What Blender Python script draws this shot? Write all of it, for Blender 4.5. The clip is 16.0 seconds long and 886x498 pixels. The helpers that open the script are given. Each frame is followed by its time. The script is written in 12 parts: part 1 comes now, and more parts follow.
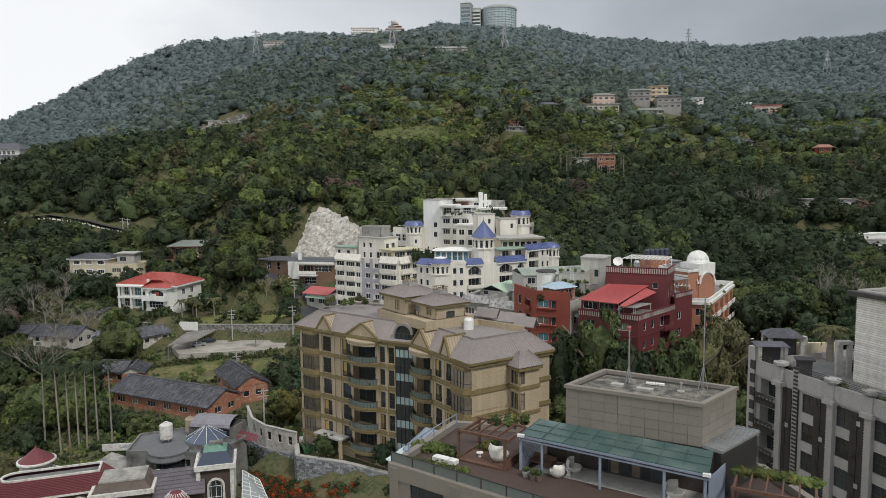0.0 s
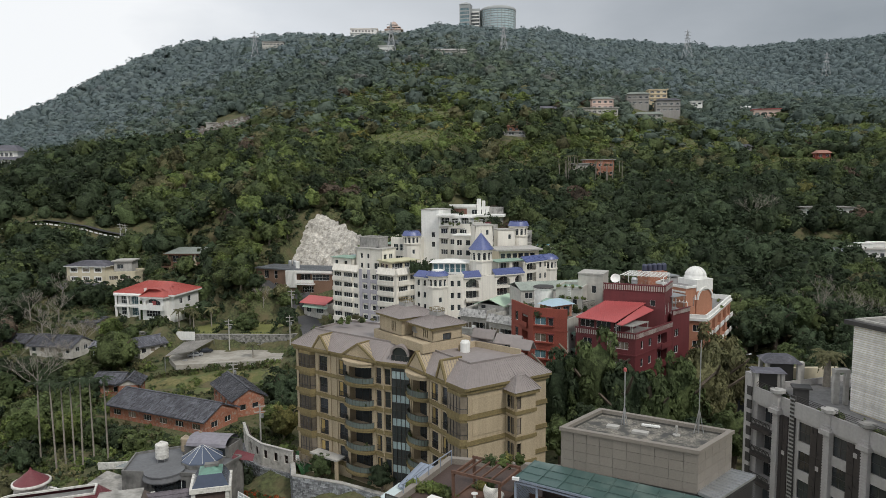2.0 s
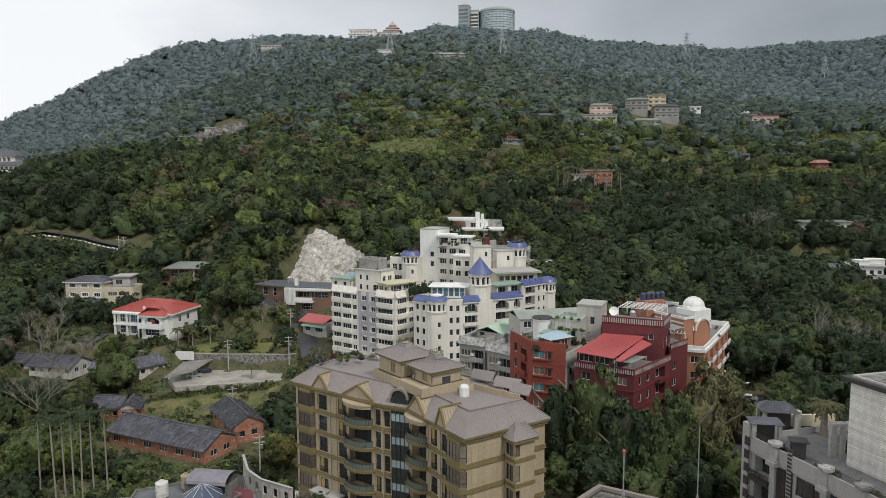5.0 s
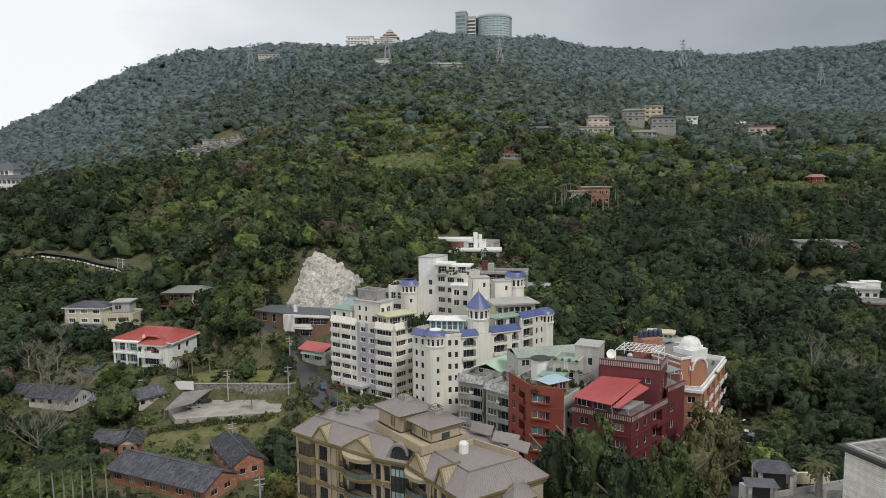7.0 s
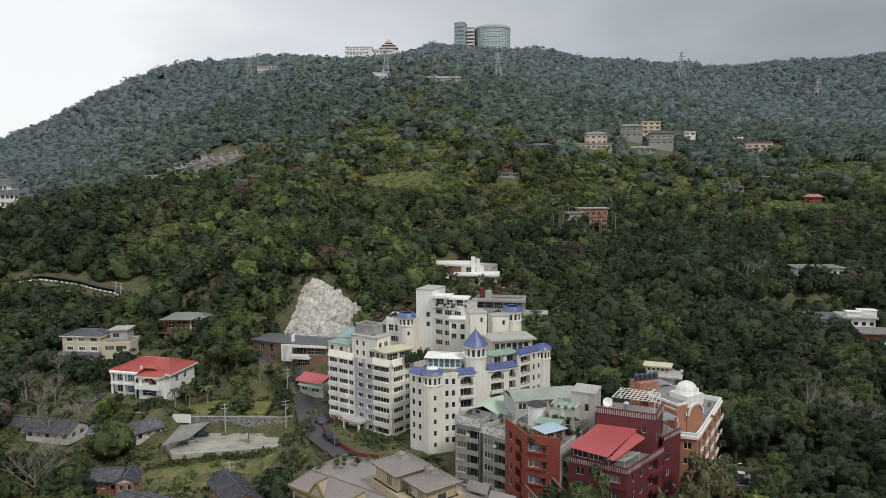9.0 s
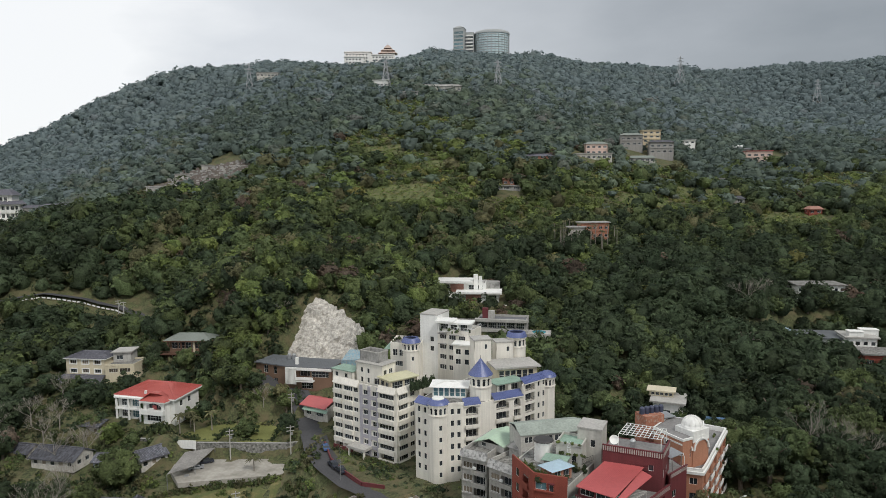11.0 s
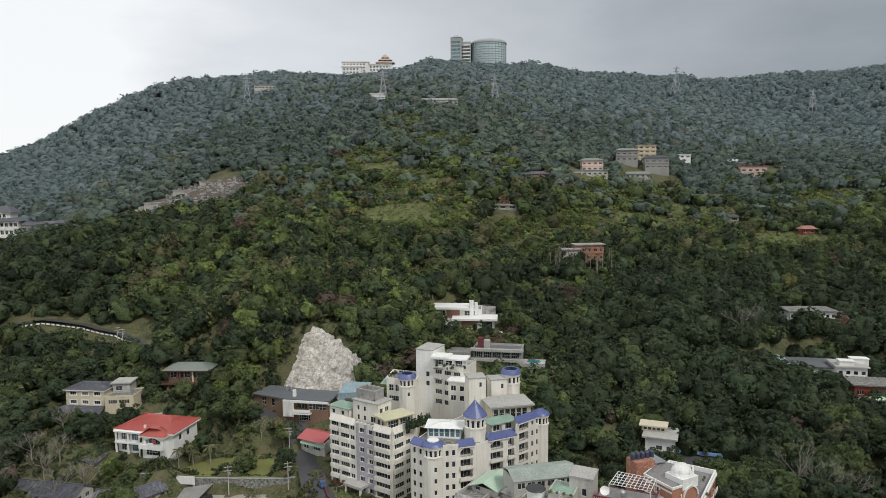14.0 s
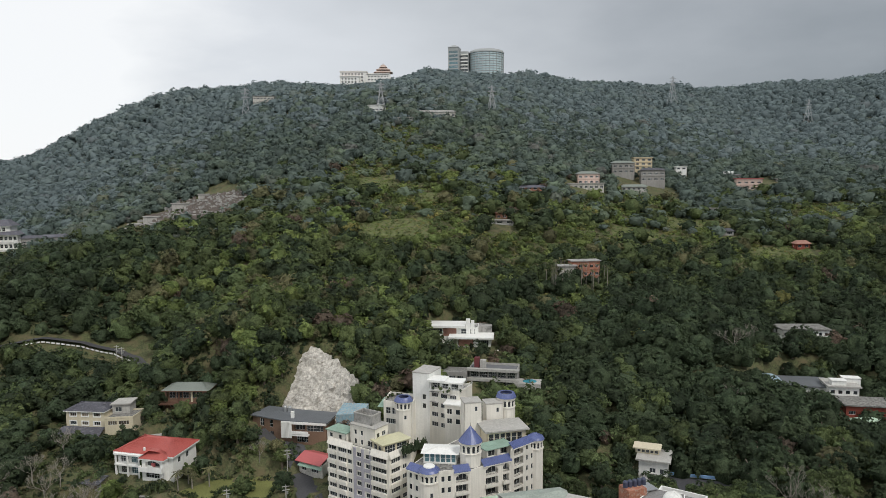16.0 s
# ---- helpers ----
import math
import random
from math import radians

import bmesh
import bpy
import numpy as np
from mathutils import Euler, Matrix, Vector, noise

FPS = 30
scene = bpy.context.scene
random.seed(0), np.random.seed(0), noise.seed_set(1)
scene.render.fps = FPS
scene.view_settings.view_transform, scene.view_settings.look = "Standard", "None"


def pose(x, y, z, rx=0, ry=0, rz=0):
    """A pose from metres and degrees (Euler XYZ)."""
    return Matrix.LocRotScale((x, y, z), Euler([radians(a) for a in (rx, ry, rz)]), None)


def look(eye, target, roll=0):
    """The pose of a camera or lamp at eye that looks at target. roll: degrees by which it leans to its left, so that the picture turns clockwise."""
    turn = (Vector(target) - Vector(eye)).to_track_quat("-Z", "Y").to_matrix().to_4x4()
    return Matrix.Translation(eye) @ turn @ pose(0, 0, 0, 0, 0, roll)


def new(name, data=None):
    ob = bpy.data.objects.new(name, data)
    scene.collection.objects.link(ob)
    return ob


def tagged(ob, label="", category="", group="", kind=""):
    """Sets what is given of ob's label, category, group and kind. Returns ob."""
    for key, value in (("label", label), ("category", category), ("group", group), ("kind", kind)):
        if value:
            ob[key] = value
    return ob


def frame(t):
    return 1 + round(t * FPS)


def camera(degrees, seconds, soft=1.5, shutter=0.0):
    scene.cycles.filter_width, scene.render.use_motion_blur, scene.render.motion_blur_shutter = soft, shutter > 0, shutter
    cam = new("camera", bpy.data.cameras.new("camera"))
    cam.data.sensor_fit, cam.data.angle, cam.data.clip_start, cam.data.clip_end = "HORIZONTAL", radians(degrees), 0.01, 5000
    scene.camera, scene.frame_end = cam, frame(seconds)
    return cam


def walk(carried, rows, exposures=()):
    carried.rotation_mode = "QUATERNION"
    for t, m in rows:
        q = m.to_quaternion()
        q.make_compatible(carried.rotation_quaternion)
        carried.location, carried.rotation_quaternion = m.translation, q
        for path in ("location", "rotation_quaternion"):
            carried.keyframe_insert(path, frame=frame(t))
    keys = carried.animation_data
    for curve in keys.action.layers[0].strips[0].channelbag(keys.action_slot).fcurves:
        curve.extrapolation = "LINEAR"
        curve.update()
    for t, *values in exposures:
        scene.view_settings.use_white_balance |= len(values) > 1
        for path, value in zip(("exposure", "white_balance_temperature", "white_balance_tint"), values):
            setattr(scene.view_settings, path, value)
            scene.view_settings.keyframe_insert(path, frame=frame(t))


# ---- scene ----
cam = camera(64.4, 16.0, soft=0.5)
METRES, EYE, TILT, LEAN, TURN = 56.0, 46.0, -5.7, 0.6, 0.0
ROWS = [
    (0.0, 0.0, 0.0, 0.0, -0.0, 0.0, 0.0),
    (0.5, 0.0011, 0.0019, 0.0144, -0.02, 0.06, -0.02),
    (1.0, 0.0029, 0.0045, 0.0316, -0.03, 0.02, -0.02),
    (1.5, 0.0044, 0.0047, 0.0476, -0.06, -0.05, -0.09),
    (2.0, 0.0053, 0.0056, 0.0629, -0.1, -0.12, -0.16),
    (2.5, 0.0058, 0.0056, 0.0777, -0.13, -0.22, -0.24),
    (3.0, 0.0048, 0.0049, 0.0913, -0.17, -0.28, -0.3),
    (3.5, 0.004, 0.0047, 0.1055, -0.2, -0.35, -0.29),
    (4.0, 0.0027, 0.0043, 0.1268, -0.22, -0.38, -0.32),
    (6.5, -0.0018, -0.011, 0.3118, -0.38, -0.51, -0.17),
    (7.0, -0.003, -0.0175, 0.3496, -0.44, -0.44, -0.12),
    (7.5, -0.002, -0.0204, 0.3936, -0.48, -0.32, -0.07),
    (8.0, -0.0004, -0.0215, 0.4337, -0.5, -0.19, -0.04),
    (8.5, 0.0029, -0.0235, 0.473, -0.52, -0.12, -0.18),
    (9.0, 0.0016, -0.026, 0.5092, -0.56, -0.14, -0.24),
    (11.5, -0.0362, -0.0364, 0.6792, -0.71, -0.25, -0.1),
    (12.0, -0.0391, -0.0436, 0.7054, -0.7, -0.35, -0.18),
    (12.5, -0.0373, -0.0549, 0.7413, -0.72, -0.42, -0.2),
    (13.0, -0.0301, -0.0672, 0.7802, -0.76, -0.32, -0.18),
    (13.5, -0.024, -0.079, 0.8162, -0.8, -0.21, -0.15),
    (14.0, -0.0152, -0.0881, 0.8526, -0.85, -0.15, -0.04),
    (14.5, -0.0074, -0.0959, 0.8879, -0.86, -0.24, -0.02),
    (15.0, -0.0073, -0.1081, 0.9152, -0.93, -0.05, -0.03),
    (15.5, -0.0024, -0.1234, 0.9437, -0.91, -0.04, -0.01),
    (16.0, -0.0023, -0.1414, 0.9687, -0.97, 0.18, 0.03),
]
walk(cam, [(t, pose(0, 0, EYE, TILT, LEAN, TURN) @ pose(METRES * x, METRES * y, METRES * z, 90 + pitch, roll, yaw)) for t, x, y, z, yaw, pitch, roll in ROWS])

# ---- world and light ----
world = bpy.data.worlds.new("overcast_sky")
scene.world = world
world.use_nodes = True
wn, wl = world.node_tree.nodes, world.node_tree.links
wn.clear()
w_out = wn.new("ShaderNodeOutputWorld")
w_bg = wn.new("ShaderNodeBackground")
w_sky = wn.new("ShaderNodeTexSky")
w_sky.sky_type = "NISHITA"
w_sky.sun_disc = False
SUN_UP, SUN_ROUND = 50.0, 140.0
w_sky.sun_elevation, w_sky.sun_rotation = radians(SUN_UP), radians(SUN_ROUND)
w_co = wn.new("ShaderNodeTexCoord")
w_sep = wn.new("ShaderNodeSeparateXYZ")
wl.new(w_co.outputs["Generated"], w_sep.inputs[0])
# cloud deck: bright thin cloud to the west, thick grey cloud to the east
w_noise = wn.new("ShaderNodeTexNoise")
w_map = wn.new("ShaderNodeMapping")
w_map.inputs["Scale"].default_value = (1.0, 1.0, 2.6)
wl.new(w_co.outputs["Generated"], w_map.inputs[0])
wl.new(w_map.outputs[0], w_noise.inputs["Vector"])
w_noise.inputs["Scale"].default_value = 2.3
w_noise.inputs["Detail"].default_value = 6.0
w_noise.inputs["Roughness"].default_value = 0.5
w_mul = wn.new("ShaderNodeMath"); w_mul.operation = "MULTIPLY_ADD"
wl.new(w_noise.outputs["Fac"], w_mul.inputs[0])
w_mul.inputs[1].default_value = 0.75
wl.new(w_sep.outputs["X"], w_mul.inputs[2])
w_ramp = wn.new("ShaderNodeValToRGB")
wl.new(w_mul.outputs[0], w_ramp.inputs[0])
els = w_ramp.color_ramp.elements
els[0].position, els[0].color = 0.02, (0.97, 0.985, 1.0, 1)
els[1].position, els[1].color = 0.98, (0.24, 0.27, 0.30, 1)
for pos_, col_ in ((0.18, (0.74, 0.77, 0.81, 1)), (0.45, (0.58, 0.61, 0.645, 1)), (0.68, (0.42, 0.45, 0.485, 1))):
    e_ = els.new(pos_)
    e_.color = col_
w_mix = wn.new("ShaderNodeMixRGB")
w_mix.inputs[0].default_value = 0.93
w_gain = wn.new("ShaderNodeMixRGB"); w_gain.blend_type = "MULTIPLY"; w_gain.inputs[0].default_value = 1.0
w_gain.inputs[2].default_value = (0.09, 0.09, 0.09, 1)
wl.new(w_sky.outputs[0], w_gain.inputs[1])
wl.new(w_gain.outputs[0], w_mix.inputs[1])
wl.new(w_ramp.outputs[0], w_mix.inputs[2])
wl.new(w_mix.outputs[0], w_bg.inputs[0])
w_bg.inputs["Strength"].default_value = 1.0
wl.new(w_bg.outputs[0], w_out.inputs[0])

sun_data = bpy.data.lights.new("sun", "SUN")
sun_data.energy, sun_data.angle, sun_data.color = 2.0, radians(14), (1.0, 0.96, 0.9)
sun = new("sun", sun_data)
a_, r_ = radians(SUN_UP), radians(SUN_ROUND)
sun.matrix_world = look((0, 0, 0), (-math.sin(r_) * math.cos(a_), -math.cos(r_) * math.cos(a_), -math.sin(a_)))
scene.view_settings.exposure = 0.0


# ---- materials ----
def material(name, base, rough=0.8, metal=0.0, grain=0.15, scale=2.0, patch=0.15, patch_scale=0.15, bump=0.0, vary=0.0, streak=0.0, spec=0.5, stain=None, stain_at=0.62):
    """A procedural surface: two scales of colour variation, optional rain streaks, stains, relief, and a shift from piece to piece."""
    m = bpy.data.materials.new(name)
    m.use_nodes = True
    n, l = m.node_tree.nodes, m.node_tree.links
    b = n["Principled BSDF"]
    b.inputs["Roughness"].default_value, b.inputs["Metallic"].default_value = rough, metal
    b.inputs["Specular IOR Level"].default_value = spec
    geo = n.new("ShaderNodeNewGeometry")
    fine = n.new("ShaderNodeTexNoise")
    fine.inputs["Scale"].default_value, fine.inputs["Detail"].default_value = scale, 5
    broad = n.new("ShaderNodeTexNoise")
    broad.inputs["Scale"].default_value, broad.inputs["Detail"].default_value = patch_scale, 3
    l.new(geo.outputs["Position"], fine.inputs["Vector"])
    l.new(geo.outputs["Position"], broad.inputs["Vector"])
    total = None

    def term(socket, amount):
        nonlocal total
        k = n.new("ShaderNodeMath"); k.operation = "MULTIPLY_ADD"
        l.new(socket, k.inputs[0])
        k.inputs[1].default_value = amount * 2
        k.inputs[2].default_value = -amount
        if total is None:
            total = k.outputs[0]
        else:
            s = n.new("ShaderNodeMath"); s.operation = "ADD"
            l.new(total, s.inputs[0]); l.new(k.outputs[0], s.inputs[1])
            total = s.outputs[0]
    term(fine.outputs["Fac"], grain * 1.6)
    term(broad.outputs["Fac"], patch * 1.25)
    if streak:
        mp = n.new("ShaderNodeMapping")
        mp.inputs["Scale"].default_value = (1.6, 1.6, 0.09)
        st = n.new("ShaderNodeTexNoise")
        st.inputs["Scale"].default_value, st.inputs["Detail"].default_value = 1.0, 4
        l.new(geo.outputs["Position"], mp.inputs[0]); l.new(mp.outputs[0], st.inputs["Vector"])
        term(st.outputs["Fac"], streak * 1.0)
    if vary:
        oi = n.new("ShaderNodeObjectInfo")
        term(oi.outputs["Random"], vary)
    one = n.new("ShaderNodeMath"); one.operation = "ADD"
    l.new(total, one.inputs[0]); one.inputs[1].default_value = 1.0
    mix = n.new("ShaderNodeMixRGB"); mix.blend_type = "MULTIPLY"; mix.inputs[0].default_value = 1.0
    mix.inputs[1].default_value = (*base, 1)
    l.new(one.outputs[0], mix.inputs[2])
    last = mix.outputs[0]
    if stain:
        sn = n.new("ShaderNodeTexNoise")
        sn.inputs["Scale"].default_value, sn.inputs["Detail"].default_value = patch_scale * 3.1, 6
        l.new(geo.outputs["Position"], sn.inputs["Vector"])
        rp = n.new("ShaderNodeMapRange")
        rp.inputs["From Min"].default_value, rp.inputs["From Max"].default_value = stain_at - 0.12, stain_at + 0.12
        l.new(sn.outputs["Fac"], rp.inputs["Value"])
        m2 = n.new("ShaderNodeMixRGB")
        l.new(rp.outputs[0], m2.inputs[0]); l.new(last, m2.inputs[1])
        m2.inputs[2].default_value = (*stain, 1)
        last = m2.outputs[0]
    l.new(last, b.inputs["Base Color"])
    if bump:
        bp = n.new("ShaderNodeBump")
        bp.inputs["Strength"].default_value, bp.inputs["Distance"].default_value = bump, 0.05
        l.new(fine.outputs["Fac"], bp.inputs["Height"]); l.new(bp.outputs[0], b.inputs["Normal"])
    return m


def leaf_material(name, base, other, scale=0.12, calm=0.0):
    """Foliage: two tones mixed by noise the size of a crown, leaf-sized mottling and relief, and a shift from crown to crown."""
    m = bpy.data.materials.new(name)
    m.use_nodes = True
    n, l = m.node_tree.nodes, m.node_tree.links
    b = n["Principled BSDF"]
    b.inputs["Roughness"].default_value = 0.7
    b.inputs["Specular IOR Level"].default_value = 0.2
    geo = n.new("ShaderNodeNewGeometry")
    vo = n.new("ShaderNodeTexVoronoi")
    vo.inputs["Scale"].default_value = scale
    l.new(geo.outputs["Position"], vo.inputs["Vector"])
    cell = n.new("ShaderNodeSeparateColor")
    l.new(vo.outputs["Color"], cell.inputs[0])
    mix = n.new("ShaderNodeMixRGB")
    l.new(cell.outputs[0], mix.inputs[0])
    mix.inputs[1].default_value, mix.inputs[2].default_value = (*base, 1), (*other, 1)
    # calm flattens tone, mottling and leaf shift, as haze would
    tone = n.new("ShaderNodeMath"); tone.operation = "MULTIPLY_ADD"
    l.new(cell.outputs[1], tone.inputs[0])
    tone.inputs[1].default_value, tone.inputs[2].default_value = 0.75 * (1 - calm), 0.62 + 0.38 * calm
    lf = n.new("ShaderNodeTexNoise")
    lf.inputs["Scale"].default_value, lf.inputs["Detail"].default_value, lf.inputs["Roughness"].default_value = 1.5, 3, 0.65
    l.new(geo.outputs["Position"], lf.inputs["Vector"])
    mot = n.new("ShaderNodeMapRange")
    mot.inputs["From Min"].default_value, mot.inputs["From Max"].default_value = 0.36, 0.64
    mot.inputs["To Min"].default_value, mot.inputs["To Max"].default_value = 0.6 + 0.4 * calm, 1.4 - 0.4 * calm
    l.new(lf.outputs["Fac"], mot.inputs["Value"])
    k = n.new("ShaderNodeMath"); k.operation = "MULTIPLY_ADD"
    l.new(geo.outputs["Random Per Island"], k.inputs[0])
    k.inputs[1].default_value, k.inputs[2].default_value = 0.40 * (1 - calm), 0.80 + 0.2 * calm
    k3 = n.new("ShaderNodeMath"); k3.operation = "MULTIPLY"
    l.new(k.outputs[0], k3.inputs[0]); l.new(tone.outputs[0], k3.inputs[1])
    k2 = n.new("ShaderNodeMath"); k2.operation = "MULTIPLY"
    l.new(k3.outputs[0], k2.inputs[0]); l.new(mot.outputs[0], k2.inputs[1])
    mu = n.new("ShaderNodeMixRGB"); mu.blend_type = "MULTIPLY"; mu.inputs[0].default_value = 1.0
    l.new(mix.outputs[0], mu.inputs[1]); l.new(k2.outputs[0], mu.inputs[2])
    l.new(mu.outputs[0], b.inputs["Base Color"])
    bp = n.new("ShaderNodeBump")
    bp.inputs["Strength"].default_value, bp.inputs["Distance"].default_value = 0.5, 0.5
    l.new(lf.outputs["Fac"], bp.inputs["Height"]); l.new(bp.outputs[0], b.inputs["Normal"])
    # light that comes through thin leaves
    tl = n.new("ShaderNodeBsdfTranslucent")
    l.new(mu.outputs[0], tl.inputs["Color"])
    ms = n.new("ShaderNodeMixShader")
    ms.inputs[0].default_value = 0.35
    l.new(b.outputs[0], ms.inputs[1]); l.new(tl.outputs[0], ms.inputs[2])
    l.new(ms.outputs[0], n["Material Output"].inputs[0])
    return m


TONES = (
    ("deep", (0.044, 0.066, 0.036), (0.060, 0.082, 0.042)),
    ("mid", (0.078, 0.108, 0.047), (0.108, 0.136, 0.054)),
    ("fresh", (0.130, 0.178, 0.058), (0.168, 0.204, 0.066)),
    ("olive", (0.125, 0.128, 0.066), (0.152, 0.146, 0.074)),
    ("russet", (0.125, 0.100, 0.076), (0.150, 0.108, 0.080)),
    ("yellow", (0.220, 0.200, 0.070), (0.190, 0.205, 0.070)),
)


def foliage(stem, dusty, haze_tint):
    """The six leaf tones of one belt of woods, pulled together towards blue-green by distance haze mixed into the
    colours.
    """
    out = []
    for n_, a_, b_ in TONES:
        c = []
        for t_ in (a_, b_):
            c.append(tuple(t_[i] * (1 - dusty) + haze_tint[i] * dusty for i in range(3)))
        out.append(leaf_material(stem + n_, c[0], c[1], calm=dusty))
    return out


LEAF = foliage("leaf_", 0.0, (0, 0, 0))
# the two farther belts have distance haze painted into their leaf colours
HAZED_LEAF = foliage("hazed_leaf_", 0.50, (0.195, 0.250, 0.245))
THICK_HAZE_LEAF = foliage("thick_haze_leaf_", 0.74, (0.232, 0.292, 0.312))
BARK = material("bark", (0.16, 0.13, 0.10), 0.9, grain=0.3, scale=3)
PALE_BARK = material("pale_bark", (0.27, 0.245, 0.21), 0.9, grain=0.3, scale=3)
SOIL = material("ground_cover", (0.072, 0.082, 0.034), 0.95, grain=0.9, scale=1.6, patch=0.5, patch_scale=0.09, bump=1.0, stain=(0.125, 0.105, 0.055), stain_at=0.56)


# ---- building kit ----
class Shape:
    """Gathers corners and faces of one mesh."""

    def __init__(self):
        self.v, self.f = [], []

    def add(self, verts, faces):
        o = len(self.v)
        self.v.extend(verts)
        self.f.extend([tuple(i + o for i in f) for f in faces])
        return self

    def box(self, x0, x1, y0, y1, z0, z1):
        return self.add([(x0, y0, z0), (x1, y0, z0), (x1, y1, z0), (x0, y1, z0), (x0, y0, z1), (x1, y0, z1), (x1, y1, z1), (x0, y1, z1)],
                        [(3, 2, 1, 0), (4, 5, 6, 7), (0, 1, 5, 4), (1, 2, 6, 5), (2, 3, 7, 6), (3, 0, 4, 7)])

    def prism(self, poly, z0, z1):
        n = len(poly)
        return self.add([(x, y, z0) for x, y in poly] + [(x, y, z1) for x, y in poly],
                        [tuple(range(n - 1, -1, -1)), tuple(range(n, 2 * n))] + [(i, (i + 1) % n, n + (i + 1) % n, n + i) for i in range(n)])

    def bar(self, a, b, w, h=None):
        """A beam of section w x h between two points."""
        a, b = Vector(a), Vector(b)
        h = h or w
        d = (b - a).normalized()
        s = d.cross(Vector((0, 0, 1)))
        s = s.normalized() if s.length > 1e-4 else Vector((1, 0, 0))
        u = s.cross(d)
        c = []
        for p in (a, b):
            for i, j in ((-1, -1), (1, -1), (1, 1), (-1, 1)):
                c.append(tuple(p + s * (i * w / 2) + u * (j * h / 2)))
        return self.add(c, [(0, 1, 2, 3), (7, 6, 5, 4), (0, 4, 5, 1), (1, 5, 6, 2), (2, 6, 7, 3), (3, 7, 4, 0)])

    def lathe(self, profile, n=16, cx=0.0, cy=0.0, start=0.0, sweep=360.0):
        """Turns (radius, height) pairs about an upright axis."""
        full = sweep >= 360
        m = n if full else n + 1
        vs, fs = [], []
        for r, z in profile:
            for i in range(m):
                a = radians(start + sweep * i / n)
                vs.append((cx + r * math.cos(a), cy + r * math.sin(a), z))
        for k in range(len(profile) - 1):
            for i in range(n):
                j = (i + 1) % m if full else i + 1
                fs.append((k * m + i, k * m + j, (k + 1) * m + j, (k + 1) * m + i))
        return self.add(vs, fs)

    def tube(self, pts, r0, r1, n=6):
        """A tapering limb along points."""
        pts = [Vector(p) for p in pts]
        vs, fs = [], []
        for i, p in enumerate(pts):
            d = (pts[min(i + 1, len(pts) - 1)] - pts[max(i - 1, 0)]).normalized()
            s = d.cross(Vector((0.3, 1, 0.1))).normalized()
            u = s.cross(d)
            r = r0 + (r1 - r0) * i / (len(pts) - 1)
            for k in range(n):
                a = 2 * math.pi * k / n
                vs.append(tuple(p + s * (r * math.cos(a)) + u * (r * math.sin(a))))
        for i in range(len(pts) - 1):
            for k in range(n):
                fs.append((i * n + k, i * n + (k + 1) % n, (i + 1) * n + (k + 1) % n, (i + 1) * n + k))
        return self.add(vs, fs)

    def mesh(self, name, mats):
        me = bpy.data.meshes.new(name)
        # corners that meet are one corner
        seen, to = {}, []
        for c in self.v:
            k = (round(c[0], 4), round(c[1], 4), round(c[2], 4))
            to.append(seen.setdefault(k, len(seen)))
        faces = []
        for f in self.f:
            g = [to[i] for i in f]
            g = [i for j, i in enumerate(g) if i != g[j - 1]]
            if len(g) > 2:
                faces.append(g)
        me.from_pydata(list(seen), [], faces)
        for m in (mats if isinstance(mats, (list, tuple)) else [mats]):
            me.materials.append(m)
        me.update()
        return me


WORLD = {}


def thing(name, x, y, z, turn=0.0, label="", category="", group="", kind=""):
    """An Empty at a thing's base, which carries its parts."""
    ob = new(name)
    ob.empty_display_size = 0.5
    ob.matrix_world = WORLD[ob.name] = pose(x, y, z, 0, 0, turn)
    return tagged(ob, label, category, group, kind)


def part(name, shape, mat, parent, label="", m=None, smooth=False):
    """Links a Shape, or a ready mesh, as one mesh object under a thing or a part. Its corners are in world metres, or in those of the pose m."""
    me = shape if isinstance(shape, bpy.types.Mesh) else shape.mesh(name, mat)
    if smooth:
        me.shade_smooth()
    ob = new(name, me)
    ob.parent = parent
    w = m if m is not None else Matrix.Identity(4)
    WORLD[ob.name] = w
    ob.matrix_basis = WORLD[parent.name].inverted() @ w
    if label:
        ob["label"] = label
    return ob


def solid(name, shape, mat, label="", category="", group="", kind="", m=None, smooth=False):
    """A thing that is one plain mesh."""
    me = shape if isinstance(shape, bpy.types.Mesh) else shape.mesh(name, mat)
    if smooth:
        me.shade_smooth()
    ob = new(name, me)
    WORLD[ob.name] = m if m is not None else Matrix.Identity(4)
    if m is not None:
        ob.matrix_world = m
    return tagged(ob, label, category, group, kind)


# ---- ground ----
HILL_X = (-700, -450, -220, 0, 220, 450, 750)
HILL_ROWS = (
    (100, (2, 11, -30, 7, -1, -15, -1)),
    (300, (-1, -2, 16, -2, 5, 26, 2)),
    (480, (-1, 2, 13, 47, 0, 57, 23)),
    (680, (-11, 16, 41, 70, 29, 37, 76)),
    (900, (39, 77, 103, 82, 75, 39, 129)),
    (1120, (44, 32, 30, 101, 92, 127, 174)),
)
# smaller mounds and hollows: x, y, rise, reach
MOUNDS = ((-66, 290, 19, 34), (-192, 366, 14, 55), (-185, 533, -13, 70), (-15, 300, 6, 30), (100, 285, 9, 40), (-140, 308, -11, 35), (-119, 880, -9, 60), (50, 275, -5, 30), (-90, 875, -11, 75), (-330, 760, -6, 150), (0, 900, -4, 260),
          (-312, 880, 18, 88), (-228, 865, -3, 40), (-560, 890, -13, 75), (-455, 865, -7, 35), (-8, 940, 9, 36), (150, 975, 11, 48), (365, 1050, 8, 34), (690, 1045, -16, 75), (610, 1060, -5, 40), (-1270, 2100, 165, 230))
